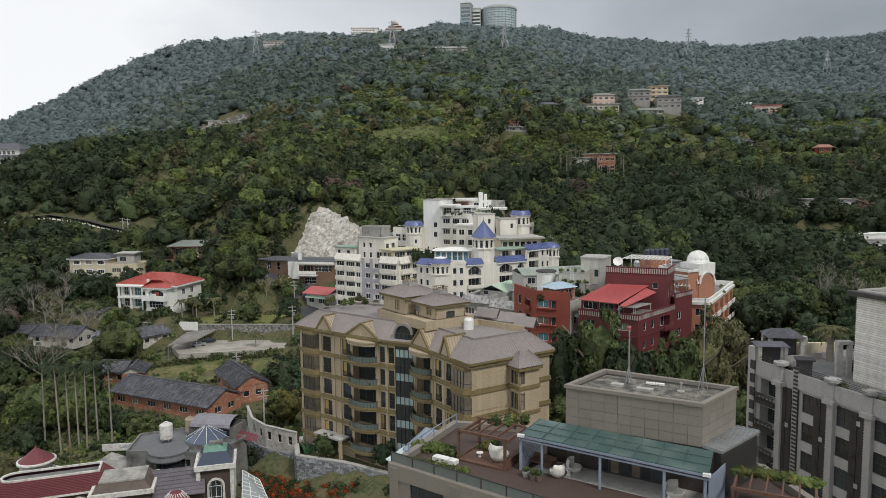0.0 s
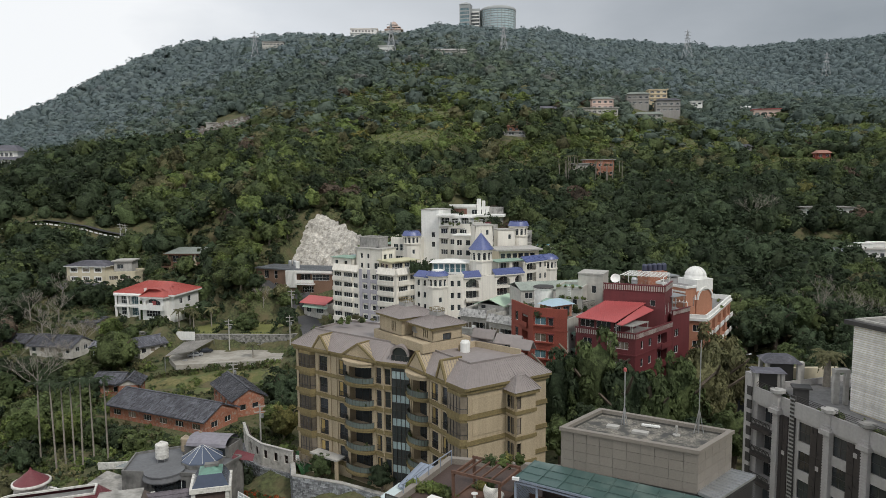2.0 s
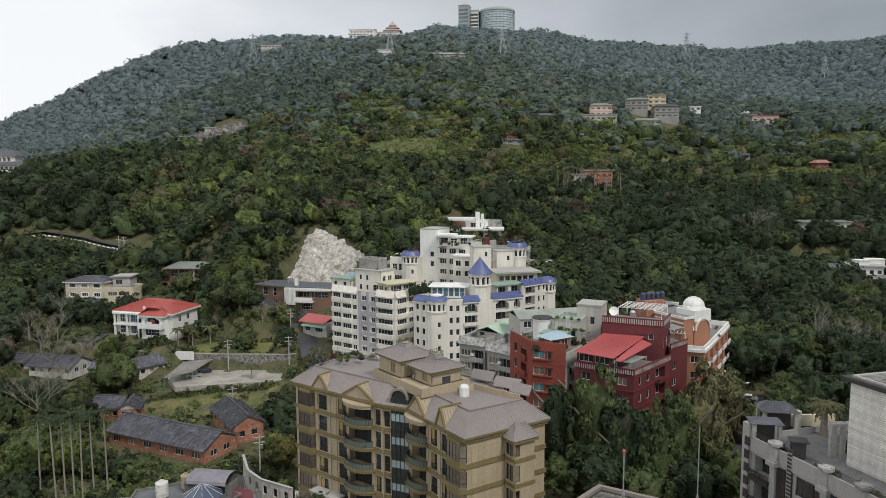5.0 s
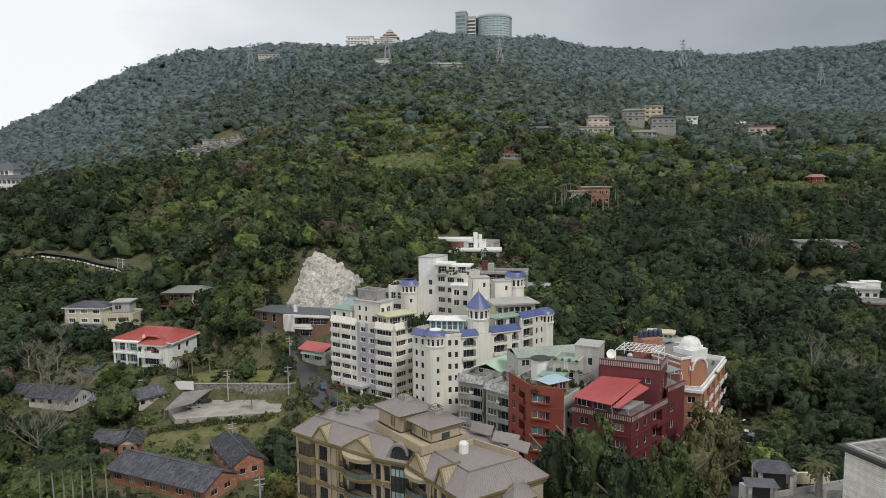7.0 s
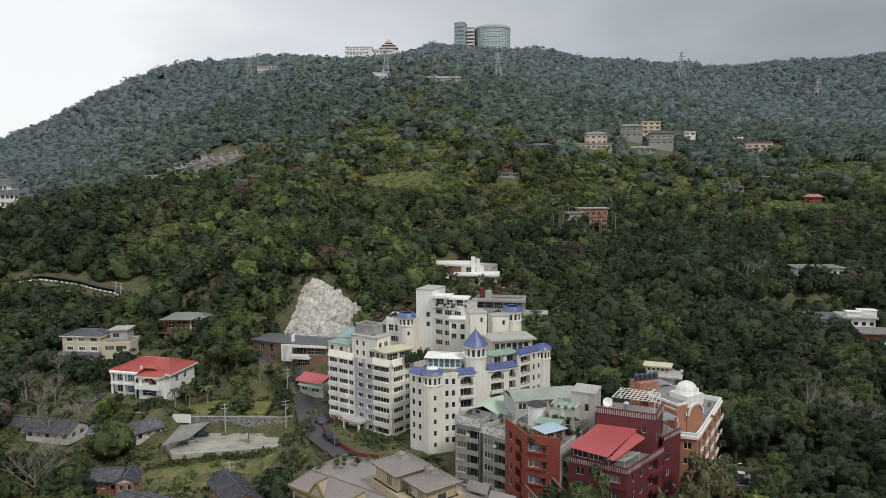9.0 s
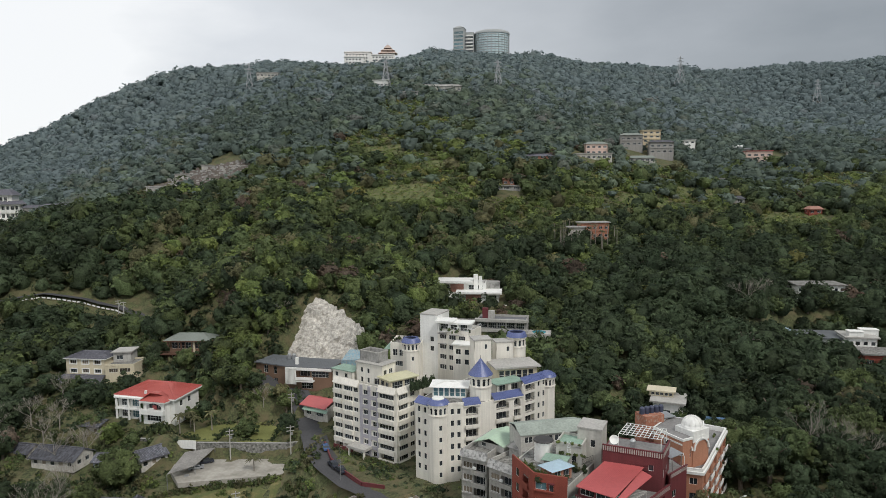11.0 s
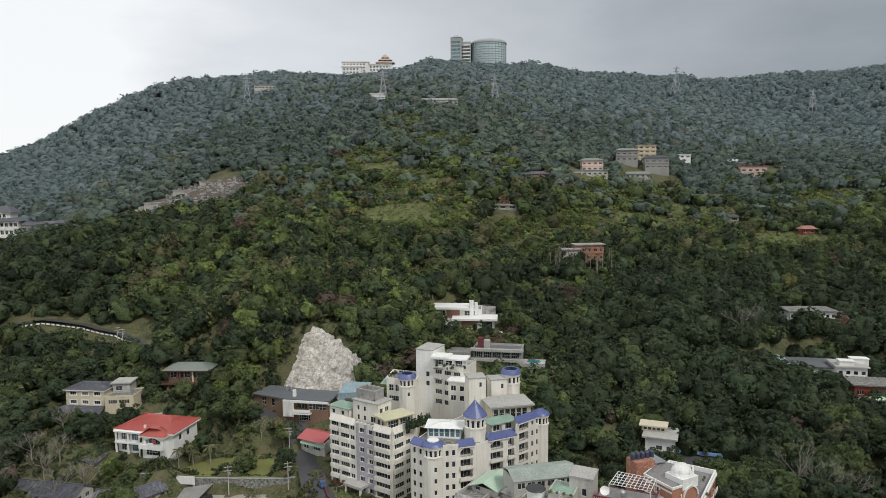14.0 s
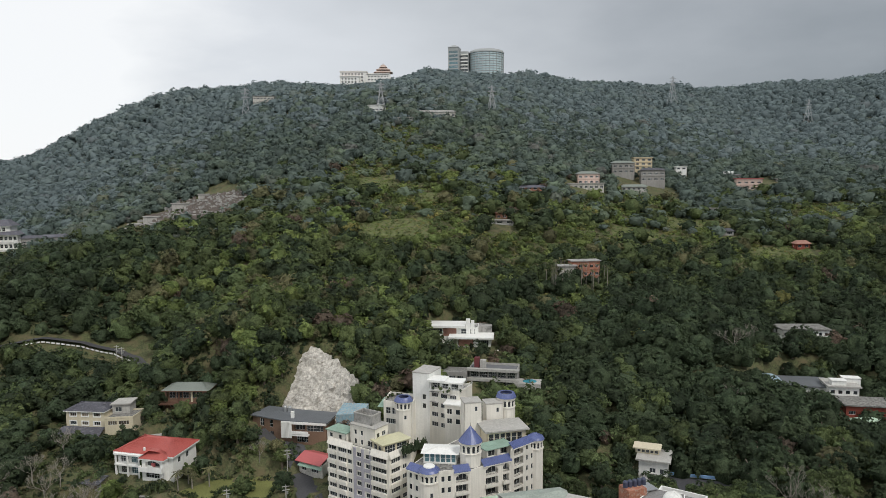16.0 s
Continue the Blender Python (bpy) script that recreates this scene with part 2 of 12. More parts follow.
# level building plots: x, y, height, radius, soft edge
PLOTS = (
    (-62, 152, -5, 34, 14), (-52, 100, -4, 22, 14), (-4, 120, 0.4, 18, 2.5), (2, 106, 0.4, 14, 3), (-27.5, 122.5, 0.4, 5, 2), (-36, 113, -4.5, 5, 5), (-29, 108, -4.5, 5, 4), (-21, 103, -4.5, 5, 4), (15, 60, 0, 26, 14), (52, 84, 0, 22, 14), (14, 150, 3, 10, 8), (36, 134, 3, 14, 10),
    (-70, 194.5, -1.1, 11, 5), (-55, 195.5, -1.1, 9, 5), (-46, 198, -0.6, 6, 3), (-104, 196, -0.8, 17, 6), (-56, 216, 3.3, 9, 2.5), (-74, 218, 3.3, 10, 2.5), (-46, 247, 11, 13, 4), (-44, 262, 19, 7, 5), (-92, 228, 6, 14, 5), (-124, 254, 11, 16, 8), (-92, 266, 14, 12, 6), (-46, 241, 10.5, 9, 6), (-40, 212, 5.2, 5, 6), (-39, 222, 6.6, 5, 4),
    (-24, 196, 4, 12, 8), (0, 196, 4, 18, 8), (22, 200, 6, 16, 8), (58, 152, 4, 16, 10), (8, 232, 17, 12, 6), (16, 270, 24, 14, 6), (14, 305, 29, 12, 6), (66, 204, 8.6, 14, 6), (82, 197, 8.6, 10, 6),
    (150, 256, 13.5, 18, 10), (160, 238, 12, 9, 8), (-96, 160, -5, 30, 14), (20, 108, 0, 20, 12), (75, 120, 1, 20, 14),
)


def ground_z(x, y):
    x, y = np.asarray(x, float), np.asarray(y, float)
    z = np.zeros(np.broadcast(x, y).shape)
    for cy, hs in HILL_ROWS:
        for cx, h in zip(HILL_X, hs):
            z += h * np.exp(-((x - cx) / 230.0) ** 2 - ((y - cy) / 200.0) ** 2)
    for cx, cy, h, r in MOUNDS:
        z += h * np.exp(-((x - cx) ** 2 + (y - cy) ** 2) / r ** 2)
    z += 1.5 * np.sin(x / 37 + 0.7 * np.sin(y / 51)) * np.clip((y - 330) / 150, 0, 1) * 2
    num, den = np.zeros_like(z), np.zeros_like(z)
    keep = np.ones_like(z)
    for cx, cy, h, r, s in PLOTS:
        d = np.hypot(x - cx, y - cy)
        k = np.clip(1 - (d - r) / s, 0, 1)
        k = k * k * (3 - 2 * k)
        num += k * h
        den += k
        keep *= 1 - k
    return np.where(den > 0, keep * z + (1 - keep) * num / np.maximum(den, 1e-9), z)


def gz(x, y):
    return float(ground_z(x, y))


def ground_sheet():
    """One sheet from behind the camera to the horizon, finest where the camera passes."""
    def axis(lo, hi, fine_lo, fine_hi, step):
        mid = list(np.arange(fine_lo, fine_hi + 0.1, step))
        out, s = [], step
        v = fine_hi
        while v < hi:
            s *= 1.12
            v += s
            out.append(v)
        back, s, v = [], step, fine_lo
        while v > lo:
            s *= 1.12
            v -= s
            back.append(v)
        return np.array(back[::-1] + mid + out)
    xs, ys = axis(-4500, 4500, -170, 170, 4.0), axis(-3000, 4600, 40, 420, 4.0)
    X, Y = np.meshgrid(xs, ys)
    Z = ground_z(X, Y)
    nx = len(xs)
    verts = np.stack([X, Y, Z], -1).reshape(-1, 3).tolist()
    faces = [(j * nx + i, j * nx + i + 1, (j + 1) * nx + i + 1, (j + 1) * nx + i) for j in range(len(ys) - 1) for i in range(nx - 1)]
    return verts, faces


sh = Shape()
sh.add(*ground_sheet())
solid("ground", sh, SOIL, "hilly ground under undergrowth and leaf litter", "ground", kind="structure", smooth=True)

# ---- woods ----
ICO_V = []
_g = (1 + 5 ** 0.5) / 2
for a0, b0 in ((-1, _g), (1, _g), (-1, -_g), (1, -_g)):
    ICO_V += [(a0, b0, 0)]
for a0, b0 in ((-1, _g), (1, _g), (-1, -_g), (1, -_g)):
    ICO_V += [(0, a0, b0)]
for a0, b0 in ((_g, -1), (_g, 1), (-_g, -1), (-_g, 1)):
    ICO_V += [(a0, 0, b0)]
ICO_V = np.array(ICO_V) / math.hypot(1, _g)
ICO_F = np.array([(0, 11, 5), (0, 5, 1), (0, 1, 7), (0, 7, 10), (0, 10, 11), (1, 5, 9), (5, 11, 4), (11, 10, 2), (10, 7, 6), (7, 1, 8),
                  (3, 9, 4), (3, 4, 2), (3, 2, 6), (3, 6, 8), (3, 8, 9), (4, 9, 5), (2, 4, 11), (6, 2, 10), (8, 6, 7), (9, 8, 1)])


def _sphere(level):
    """Corners and faces of a ball of triangles, split level times."""
    v, f = [tuple(p) for p in ICO_V], [tuple(t) for t in ICO_F]
    for _ in range(level):
        mid, g = {}, []

        def half(i, j):
            k = (min(i, j), max(i, j))
            if k not in mid:
                m = np.array(v[i]) + np.array(v[j])
                v.append(tuple(m / np.linalg.norm(m)))
                mid[k] = len(v) - 1
            return mid[k]
        for i, j, k in f:
            x, y, z = half(i, j), half(j, k), half(k, i)
            g += [(i, x, z), (j, y, x), (k, z, y), (x, y, z)]
        f = g
    return np.array(v), np.array(f)


SPHERE = [_sphere(i) for i in range(4)]


def crown(rng, level, boughs, sprays, leaf, core=0.60, floor=0.0, drop=0.15):
    """A leafy crown 2 wide and 1 high on a base at 0: boughs of loose leaf sprays, each its own small cloud, round a ragged dark inside."""
    d, f = SPHERE[level]
    q, _ = np.linalg.qr(rng.normal(size=(3, 3)))
    d = d @ q.T
    f = f[(d[f][:, :, 2] > floor - 0.25).any(1)]
    v = d * (core * rng.uniform(0.72, 1.2, len(d)))[:, None]
    used, f = np.unique(f, return_inverse=True)
    f, v = f.reshape(-1, 3), v[used]
    k = (np.arange(boughs) + rng.uniform(0.2, 0.8, boughs)) / boughs
    up = 1 - k * (1 + drop)
    turn = np.arange(boughs) * 2.39996 + rng.uniform(-0.5, 0.5, boughs)
    flat = np.sqrt(np.clip(1 - up ** 2, 0, 1))
    c = np.stack([flat * np.cos(turn), flat * np.sin(turn), up], 1) * rng.uniform(0.50, 0.84, boughs)[:, None]
    rb = rng.uniform(0.75, 1.25, boughs) * 0.92 / math.sqrt(boughs)
    n = boughs * sprays
    i = np.repeat(np.arange(boughs), sprays)
    w = rng.normal(size=(n, 3)) + 0.9 * c[i] + np.array([0, 0, 0.45])
    w /= np.linalg.norm(w, axis=1)[:, None]
    p = c[i] + w * (rb[i] * rng.uniform(0.55, 1.12, n))[:, None] * np.array([1, 1, 0.72])
    nrm = w + rng.normal(size=(n, 3)) * 0.38 + np.array([0, 0, 0.55])
    nrm /= np.linalg.norm(nrm, axis=1)[:, None]
    t = np.cross(nrm, rng.normal(size=(n, 3)))
    t /= np.linalg.norm(t, axis=1)[:, None]
    b = np.cross(nrm, t)
    z = (leaf * rng.uniform(0.5, 1.4, n))[:, None]
    tri = np.stack([p - t * z - b * z * 0.6, p + t * z - b * z * 0.5, p + b * z * 1.1], 1).reshape(-1, 3)
    allv = np.concatenate([v, tri])
    allv[:, 2] = (allv[:, 2] - floor * 0.9) / (1 - floor * 0.9)
    return allv, np.concatenate([f, np.arange(n * 3).reshape(-1, 3) + len(v)])


def mass(name, placed, templates, mats, label, category):
    """One mesh of many crowns: rows of x, y, z, width, height, turn, template, material."""
    V, Fc, M = [], [], []
    n = 0
    for x, y, z, w, h, turn, k, mi in placed:
        v, f = templates[k]
        c, s = math.cos(turn), math.sin(turn)
        q = np.empty_like(v)
        q[:, 0] = (v[:, 0] * c - v[:, 1] * s) * w / 2 + x
        q[:, 1] = (v[:, 0] * s + v[:, 1] * c) * w / 2 + y
        q[:, 2] = v[:, 2] * h + z
        V.append(q); Fc.append(f + n); M.append(np.full(len(f), mi))
        n += len(v)
    V, Fc, M = np.concatenate(V), np.concatenate(Fc), np.concatenate(M)
    me = bpy.data.meshes.new(name)
    me.vertices.add(len(V)); me.loops.add(len(Fc) * 3); me.polygons.add(len(Fc))
    me.vertices.foreach_set("co", V.astype(np.float32).ravel())
    me.loops.foreach_set("vertex_index", Fc.astype(np.int32).ravel())
    me.polygons.foreach_set("loop_start", np.arange(0, len(Fc) * 3, 3, dtype=np.int32))
    for m in mats:
        me.materials.append(m)
    me.polygons.foreach_set("material_index", M.astype(np.int32))
    me.polygons.foreach_set("use_smooth", np.ones(len(Fc), dtype=bool))
    me.update(calc_edges=True)
    return tagged(new(name, me), label, category, kind="stuff")


rng = np.random.default_rng(7)
FAR_CROWNS = [crown(rng, 0, 6, 9, 0.155, 0.84) for _ in range(12)]
UPPER_CROWNS = [crown(rng, 0, int(rng.integers(6, 10)), 11, 0.15, 0.80) for _ in range(14)]
MID_CROWNS = [crown(rng, 0, int(rng.integers(8, 15)), 21, 0.10, 0.76) for _ in range(18)]
LOW_CROWNS = [crown(rng, 0, 5, 8, 0.19, 0.6) for _ in range(8)]


# open ground that carries no trees: x, y, half length, half width, turn
OPEN = [
    (-57, 152, 31, 36, 0), (-66, 206, 44, 22, 0), (-92, 226, 17, 12, 0), (-121, 246, 19, 16, 0), (-93, 259, 13, 14, 0), (-47, 235, 18, 13, 0), (-43, 258, 16, 16, 0), (-100, 241, 8, 6, 0),
    (-4, 190, 40, 24, -25), (6, 219, 22, 13, 0), (22, 263, 14, 8, 0), (14, 298, 17, 13, 0), (30, 145, 34, 24, 0), (62, 160, 12, 18, 0), (66, 202, 11, 14, 0), (78, 196, 14, 9, -20),
    (-16, 90, 72, 48, 0), (161, 299, 12, 9, 0), (147, 265, 20, 8, -12), (156, 256, 9, 9, -12), (157, 244, 12, 7, -12), (150, 229, 9, 7, -12), (116, 510, 16, 14, 0), (165, 548, 26, 26, 0), (262, 562, 22, 22, 0), (78, 366, 15, 7, 0), (43, 425, 10, 12, 0), (221, 408, 7, 8, 0), (70, 484, 10, 7, 0), (205, 494, 9, 7, 0), (215, 592, 8, 10, 0), (190, 442, 7, 6, 0),
    (-85, 985, 42, 16, 0), (62, 1000, 50, 22, 0), (-178, 505, 44, 48, 28), (-222, 505, 14, 26, 14), (-304, 500, 26, 26, 0), (-222, 476, 26, 22, 24), (-160, 312, 32, 6, 4), (-126, 299, 14, 4, -52), (-116, 216, 14, 9, 0), (-104, 196, 20, 11, 0),
]


# old terraced fields on the slope: x, y, half length, half width, turn
FIELDS = ((-22, 420, 22, 13, 4), (-40, 500, 16, 14, 10), (178, 468, 20, 12, -8), (206, 408, 18, 10, -10), (130, 440, 16, 9, -4), (4, 466, 12, 9, 0), (78, 402, 13, 7, 0), (150, 492, 18, 8, -6))
OPEN += FIELDS


def is_open(x, y):
    m = np.zeros(np.shape(x), bool)
    for cx, cy, a, b, t in OPEN:
        c, s = math.cos(radians(t)), math.sin(radians(t))
        u, v = (x - cx) * c + (y - cy) * s, -(x - cx) * s + (y - cy) * c
        m |= (np.abs(u) < a) & (np.abs(v) < b)
    return m


def seen_from_above(x, y, z, eye=104.0):
    """False for ground that lies in the dead angle behind a ridge."""
    top = np.full(x.shape, -9.0)
    for k in np.linspace(0.25, 0.90, 24):
        top = np.maximum(top, (ground_z(x * k, y * k) + 2 - eye) / (np.hypot(x, y) * k))
    return (z + 16 - eye) / np.hypot(x, y) > top


def wobble(x, y, s, seed):
    r = np.random.default_rng(seed)
    out = 0
    for _ in range(7):
        a, b, p = r.uniform(0, 2 * math.pi), r.uniform(0.6, 1.7), r.uniform(0, 7)
        out = out + np.sin((x * math.cos(a) + y * math.sin(a)) * b / s + p)
    return out / 3.0


def meadow(x, y):
    """How far the old terraced plots on the slope keep the growth low and bright, 0 to 1."""
    k = np.zeros(np.shape(x))
    for cx, cy, a, b in ((-5, 415, 46, 40), (45, 395, 30, 26), (95, 420, 36, 30), (-45, 520, 30, 34), (-18, 470, 30, 40), (165, 430, 38, 24), (205, 390, 34, 24), (120, 470, 30, 24), (0, 560, 36, 30), (260, 470, 34, 26),
                         (-30, 610, 26, 36), (116, 478, 22, 22), (158, 508, 32, 22), (252, 512, 24, 20), (78, 338, 20, 14), (-40, 690, 16, 24)):
        k = np.maximum(k, np.clip(1.6 - 1.2 * np.hypot((x - cx) / a, (y - cy) / b), 0, 1))
    return k


def scatter(y0, y1, step, seed, x0=None, x1=None):
    r = np.random.default_rng(seed)
    ys = np.arange(y0, y1, step)
    X, Y = [], []
    for y in ys:
        half = 0.70 * y + 25
        xs = np.arange(-half if x0 is None else x0, half if x1 is None else x1, step)
        X.append(xs + r.uniform(-0.48, 0.48, xs.shape) * step)
        Y.append(y + r.uniform(-0.48, 0.48, xs.shape) * step)
    X, Y = np.concatenate(X), np.concatenate(Y)
    Z = ground_z(X, Y)
    ok = ~is_open(X, Y)
    X, Y, Z = X[ok], Y[ok], Z[ok]
    ok = seen_from_above(X, Y, Z)
    return X[ok], Y[ok], Z[ok], r


def species(r, w1, w2):
    u = r.uniform() + 0.20 * w1 + 0.14 * w2
    return 0 if u < 0.48 else 1 if u < 0.90 else 3 if u < 1.0 else 4 if r.uniform() < 0.08 else 2


def plant(y0, y1, step, seed, templates, big, level=1.0):
    X, Y, Z, r = scatter(y0, y1, step, seed)
    w1, w2 = wobble(X, Y, 38, 3), wobble(X, Y, 15, 4)
    md = meadow(X, Y)
    # darker to both sides; in the east this paints cloud shade into the leaves
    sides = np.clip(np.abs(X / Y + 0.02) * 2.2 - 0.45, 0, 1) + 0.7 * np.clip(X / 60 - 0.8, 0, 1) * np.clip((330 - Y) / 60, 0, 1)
    # brighter mid-slope: fresh growth, with a patch of sun put into the leaf colour
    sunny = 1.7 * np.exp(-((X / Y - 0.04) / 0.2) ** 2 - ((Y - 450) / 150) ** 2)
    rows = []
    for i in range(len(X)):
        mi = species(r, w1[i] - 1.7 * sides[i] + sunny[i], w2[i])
        k = 1.0
        if md[i] > r.uniform(0.2, 0.9):
            if r.uniform() < 0.55:
                continue
            mi = 2 if r.uniform() < 0.5 else 1
            k = r.uniform(0.3, 0.65)
        if r.uniform() < 0.012:
            mi = 5 if r.uniform() < 0.3 else 4
        w = step * big * r.choice((0.75, 0.95, 1.15, 1.4, 1.75)) * r.uniform(0.9, 1.1) * (0.6 + 0.4 * k)
        h = w * r.uniform(0.36, 0.66) * (0.5 + 0.5 * level)
        lift = (r.uniform(0.3, 4.2) * level + 0.16 * w) * k - 1.0
        # farther trees take leaf colours with more haze mixed in
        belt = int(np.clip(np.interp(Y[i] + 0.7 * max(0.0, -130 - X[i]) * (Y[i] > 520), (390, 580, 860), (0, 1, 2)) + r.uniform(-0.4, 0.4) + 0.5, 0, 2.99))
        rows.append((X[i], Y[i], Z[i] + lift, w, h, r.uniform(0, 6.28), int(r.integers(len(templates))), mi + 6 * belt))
    return rows


def crops(y0, y1, step, seed):
    """Low bright growth and rows of crops on the old terraces."""
    X, Y, Z, r = scatter(y0, y1, step, seed, -120, 300)
    md = meadow(X, Y)
    rows = []
    for i in range(len(X)):
        if md[i] < r.uniform(0.1, 0.7):
            continue
        w = step * r.uniform(1.0, 2.1)
        u = r.uniform()
        rows.append((X[i], Y[i], Z[i] - 0.5, w, w * r.uniform(0.3, 0.6), r.uniform(0, 6.28), int(r.integers(len(LOW_CROWNS))), 2 if u < 0.52 else 5 if u < 0.66 else 3 if u < 0.78 else 1))
    return rows


def field_rows():
    """Rows of low green crops on the terraced fields."""
    r = np.random.default_rng(77)
    rows = []
    for cx, cy, a, b, t in FIELDS:
        c, s = math.cos(radians(t)), math.sin(radians(t))
        for v in np.arange(-b + 1.0, b, 2.7):
            for u in np.arange(-a + 1, a, 1.5):
                if r.uniform() < 0.2:
                    continue
                du, dv = u + r.uniform(-0.6, 0.6), v + r.uniform(-0.5, 0.5)
                x, y = cx + du * c - dv * s, cy + du * s + dv * c
                w = r.uniform(1.6, 3.3)
                rows.append((x, y, float(ground_z(x, y)) - 0.2, w, w * r.uniform(0.35, 0.6), r.uniform(0, 6), int(r.integers(len(LOW_CROWNS))), int(r.choice((2, 2, 2, 5, 1)))))
    return rows


ALL_LEAF = LEAF + HAZED_LEAF + THICK_HAZE_LEAF
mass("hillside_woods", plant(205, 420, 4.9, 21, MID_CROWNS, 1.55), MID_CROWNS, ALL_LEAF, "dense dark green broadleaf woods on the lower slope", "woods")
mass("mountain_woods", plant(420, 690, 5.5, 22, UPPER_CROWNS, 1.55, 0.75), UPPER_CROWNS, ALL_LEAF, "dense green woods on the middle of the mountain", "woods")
mass("ridge_woods", plant(690, 1180, 6.7, 23, FAR_CROWNS, 1.5, 0.7), FAR_CROWNS, ALL_LEAF, "dense woods up to the mountain ridge, leaf colours greyed by painted haze", "woods")
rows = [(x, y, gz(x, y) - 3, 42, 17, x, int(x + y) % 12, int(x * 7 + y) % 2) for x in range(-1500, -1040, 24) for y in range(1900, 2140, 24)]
mass("far_woods", rows, FAR_CROWNS, THICK_HAZE_LEAF, "far wooded hill, leaf colours greyed by painted haze", "woods")
mass("terrace_crops", field_rows() + crops(330, 720, 4.6, 24), LOW_CROWNS, LEAF, "bright green crops and low shrubs on old terraces", "crops")

# ---- materials of the buildings ----
GLASS = material("dark_glass", (0.035, 0.042, 0.048), 0.08, grain=0.2, vary=0.5, spec=0.8)
GLASS_CURTAIN = material("curtained_glass", (0.17, 0.145, 0.115), 0.25, grain=0.3, vary=0.8, spec=0.6)
GLASS_BLUE = material("bluish_glass", (0.10, 0.19, 0.22), 0.1, grain=0.15, vary=0.3, spec=0.8)
WHITE_PAINT = material("white_paint", (0.80, 0.80, 0.77), 0.6, grain=0.08, patch=0.10, streak=0.14)
WHITE_TILE = material("off_white_tile", (0.76, 0.73, 0.66), 0.65, grain=0.10, scale=6, patch=0.12, streak=0.20)
CREAM = material("cream_render", (0.60, 0.54, 0.40), 0.75, grain=0.08, patch=0.12, streak=0.16)
GREY_CONC = material("stained_concrete", (0.33, 0.325, 0.31), 0.9, grain=0.25, patch=0.25, streak=0.25, stain=(0.10, 0.10, 0.095), stain_at=0.63)
PALE_CONC = material("pale_concrete", (0.40, 0.39, 0.365), 0.9, grain=0.2, patch=0.2, streak=0.25)
ROOF_DECK = material("weathered_roof_deck", (0.24, 0.235, 0.22), 0.95, grain=0.3, patch=0.35, patch_scale=0.4, stain=(0.09, 0.09, 0.08), stain_at=0.55)
GREEN_DECK = material("green_roof_coating", (0.25, 0.36, 0.29), 0.85, grain=0.2, patch=0.25, patch_scale=0.3)
BLUE_TILE = material("glazed_blue_tile", (0.115, 0.145, 0.31), 0.35, grain=0.25, scale=4, patch=0.2)
STEEL = material("galvanised_steel", (0.45, 0.46, 0.47), 0.4, metal=0.7, grain=0.15)
DARK_METAL = material("dark_metal", (0.045, 0.043, 0.042), 0.55, grain=0.2)
WHITE_METAL = material("white_metal", (0.75, 0.76, 0.75), 0.45, grain=0.06)
BEIGE_STONE = material("beige_stone", (0.42, 0.345, 0.238), 0.8, grain=0.2, scale=5, patch=0.14, streak=0.16)
BEIGE_TRIM = material("olive_beige_stone_trim", (0.200, 0.158, 0.074), 0.8, grain=0.35, scale=4, patch=0.2, streak=0.2)
SEAM_ROOF = material("taupe_metal_roof", (0.265, 0.235, 0.225), 0.5, metal=0.0, grain=0.10, patch=0.15, streak=0.1)
BRICK_RED = material("red_brick_tile", (0.26, 0.062, 0.042), 0.75, grain=0.25, scale=7, patch=0.2, streak=0.15)
MAROON = material("maroon_tile", (0.14, 0.032, 0.036), 0.6, grain=0.2, scale=6, patch=0.2, streak=0.2)
ORANGE_BRICK = material("orange_brick_tile", (0.42, 0.20, 0.125), 0.75, grain=0.2, scale=7, patch=0.15, streak=0.15)
RED_SHEET = material("red_sheet_roof", (0.43, 0.10, 0.10), 0.5, grain=0.08, patch=0.15, streak=0.1)
RED_ROOF = material("red_tile_roof", (0.41, 0.095, 0.080), 0.6, grain=0.15, scale=3, patch=0.15)
WOOD = material("stained_timber", (0.125, 0.066, 0.044), 0.7, grain=0.3, scale=4, patch=0.2)
GRANITE = material("grey_granite_cladding", (0.225, 0.203, 0.175), 0.6, grain=0.35, scale=16, patch=0.1, vary=0.06)
TEAL_ROOF = material("teal_glass_roof", (0.060, 0.105, 0.098), 0.3, grain=0.1, patch=0.15, stain=(0.13, 0.18, 0.165), stain_at=0.6)
DARK_TILE = material("dark_grey_roof_tile", (0.095, 0.095, 0.115), 0.7, grain=0.3, scale=2.5, patch=0.3, patch_scale=0.25, vary=0.35, stain=(0.20, 0.20, 0.22), stain_at=0.66)
OLD_BRICK = material("weathered_orange_brick", (0.36, 0.15, 0.095), 0.9, grain=0.3, scale=5, patch=0.3, patch_scale=0.5, stain=(0.40, 0.33, 0.27), stain_at=0.62)
MARBLE = material("pale_stone_cladding", (0.38, 0.368, 0.36), 0.5, grain=0.12, scale=3, patch=0.12, streak=0.16)
BLACK_STONE = material("black_stone", (0.042, 0.036, 0.036), 0.45, grain=0.3, scale=5, patch=0.2)


# ---- walls, windows, rails ----
_windows = {}


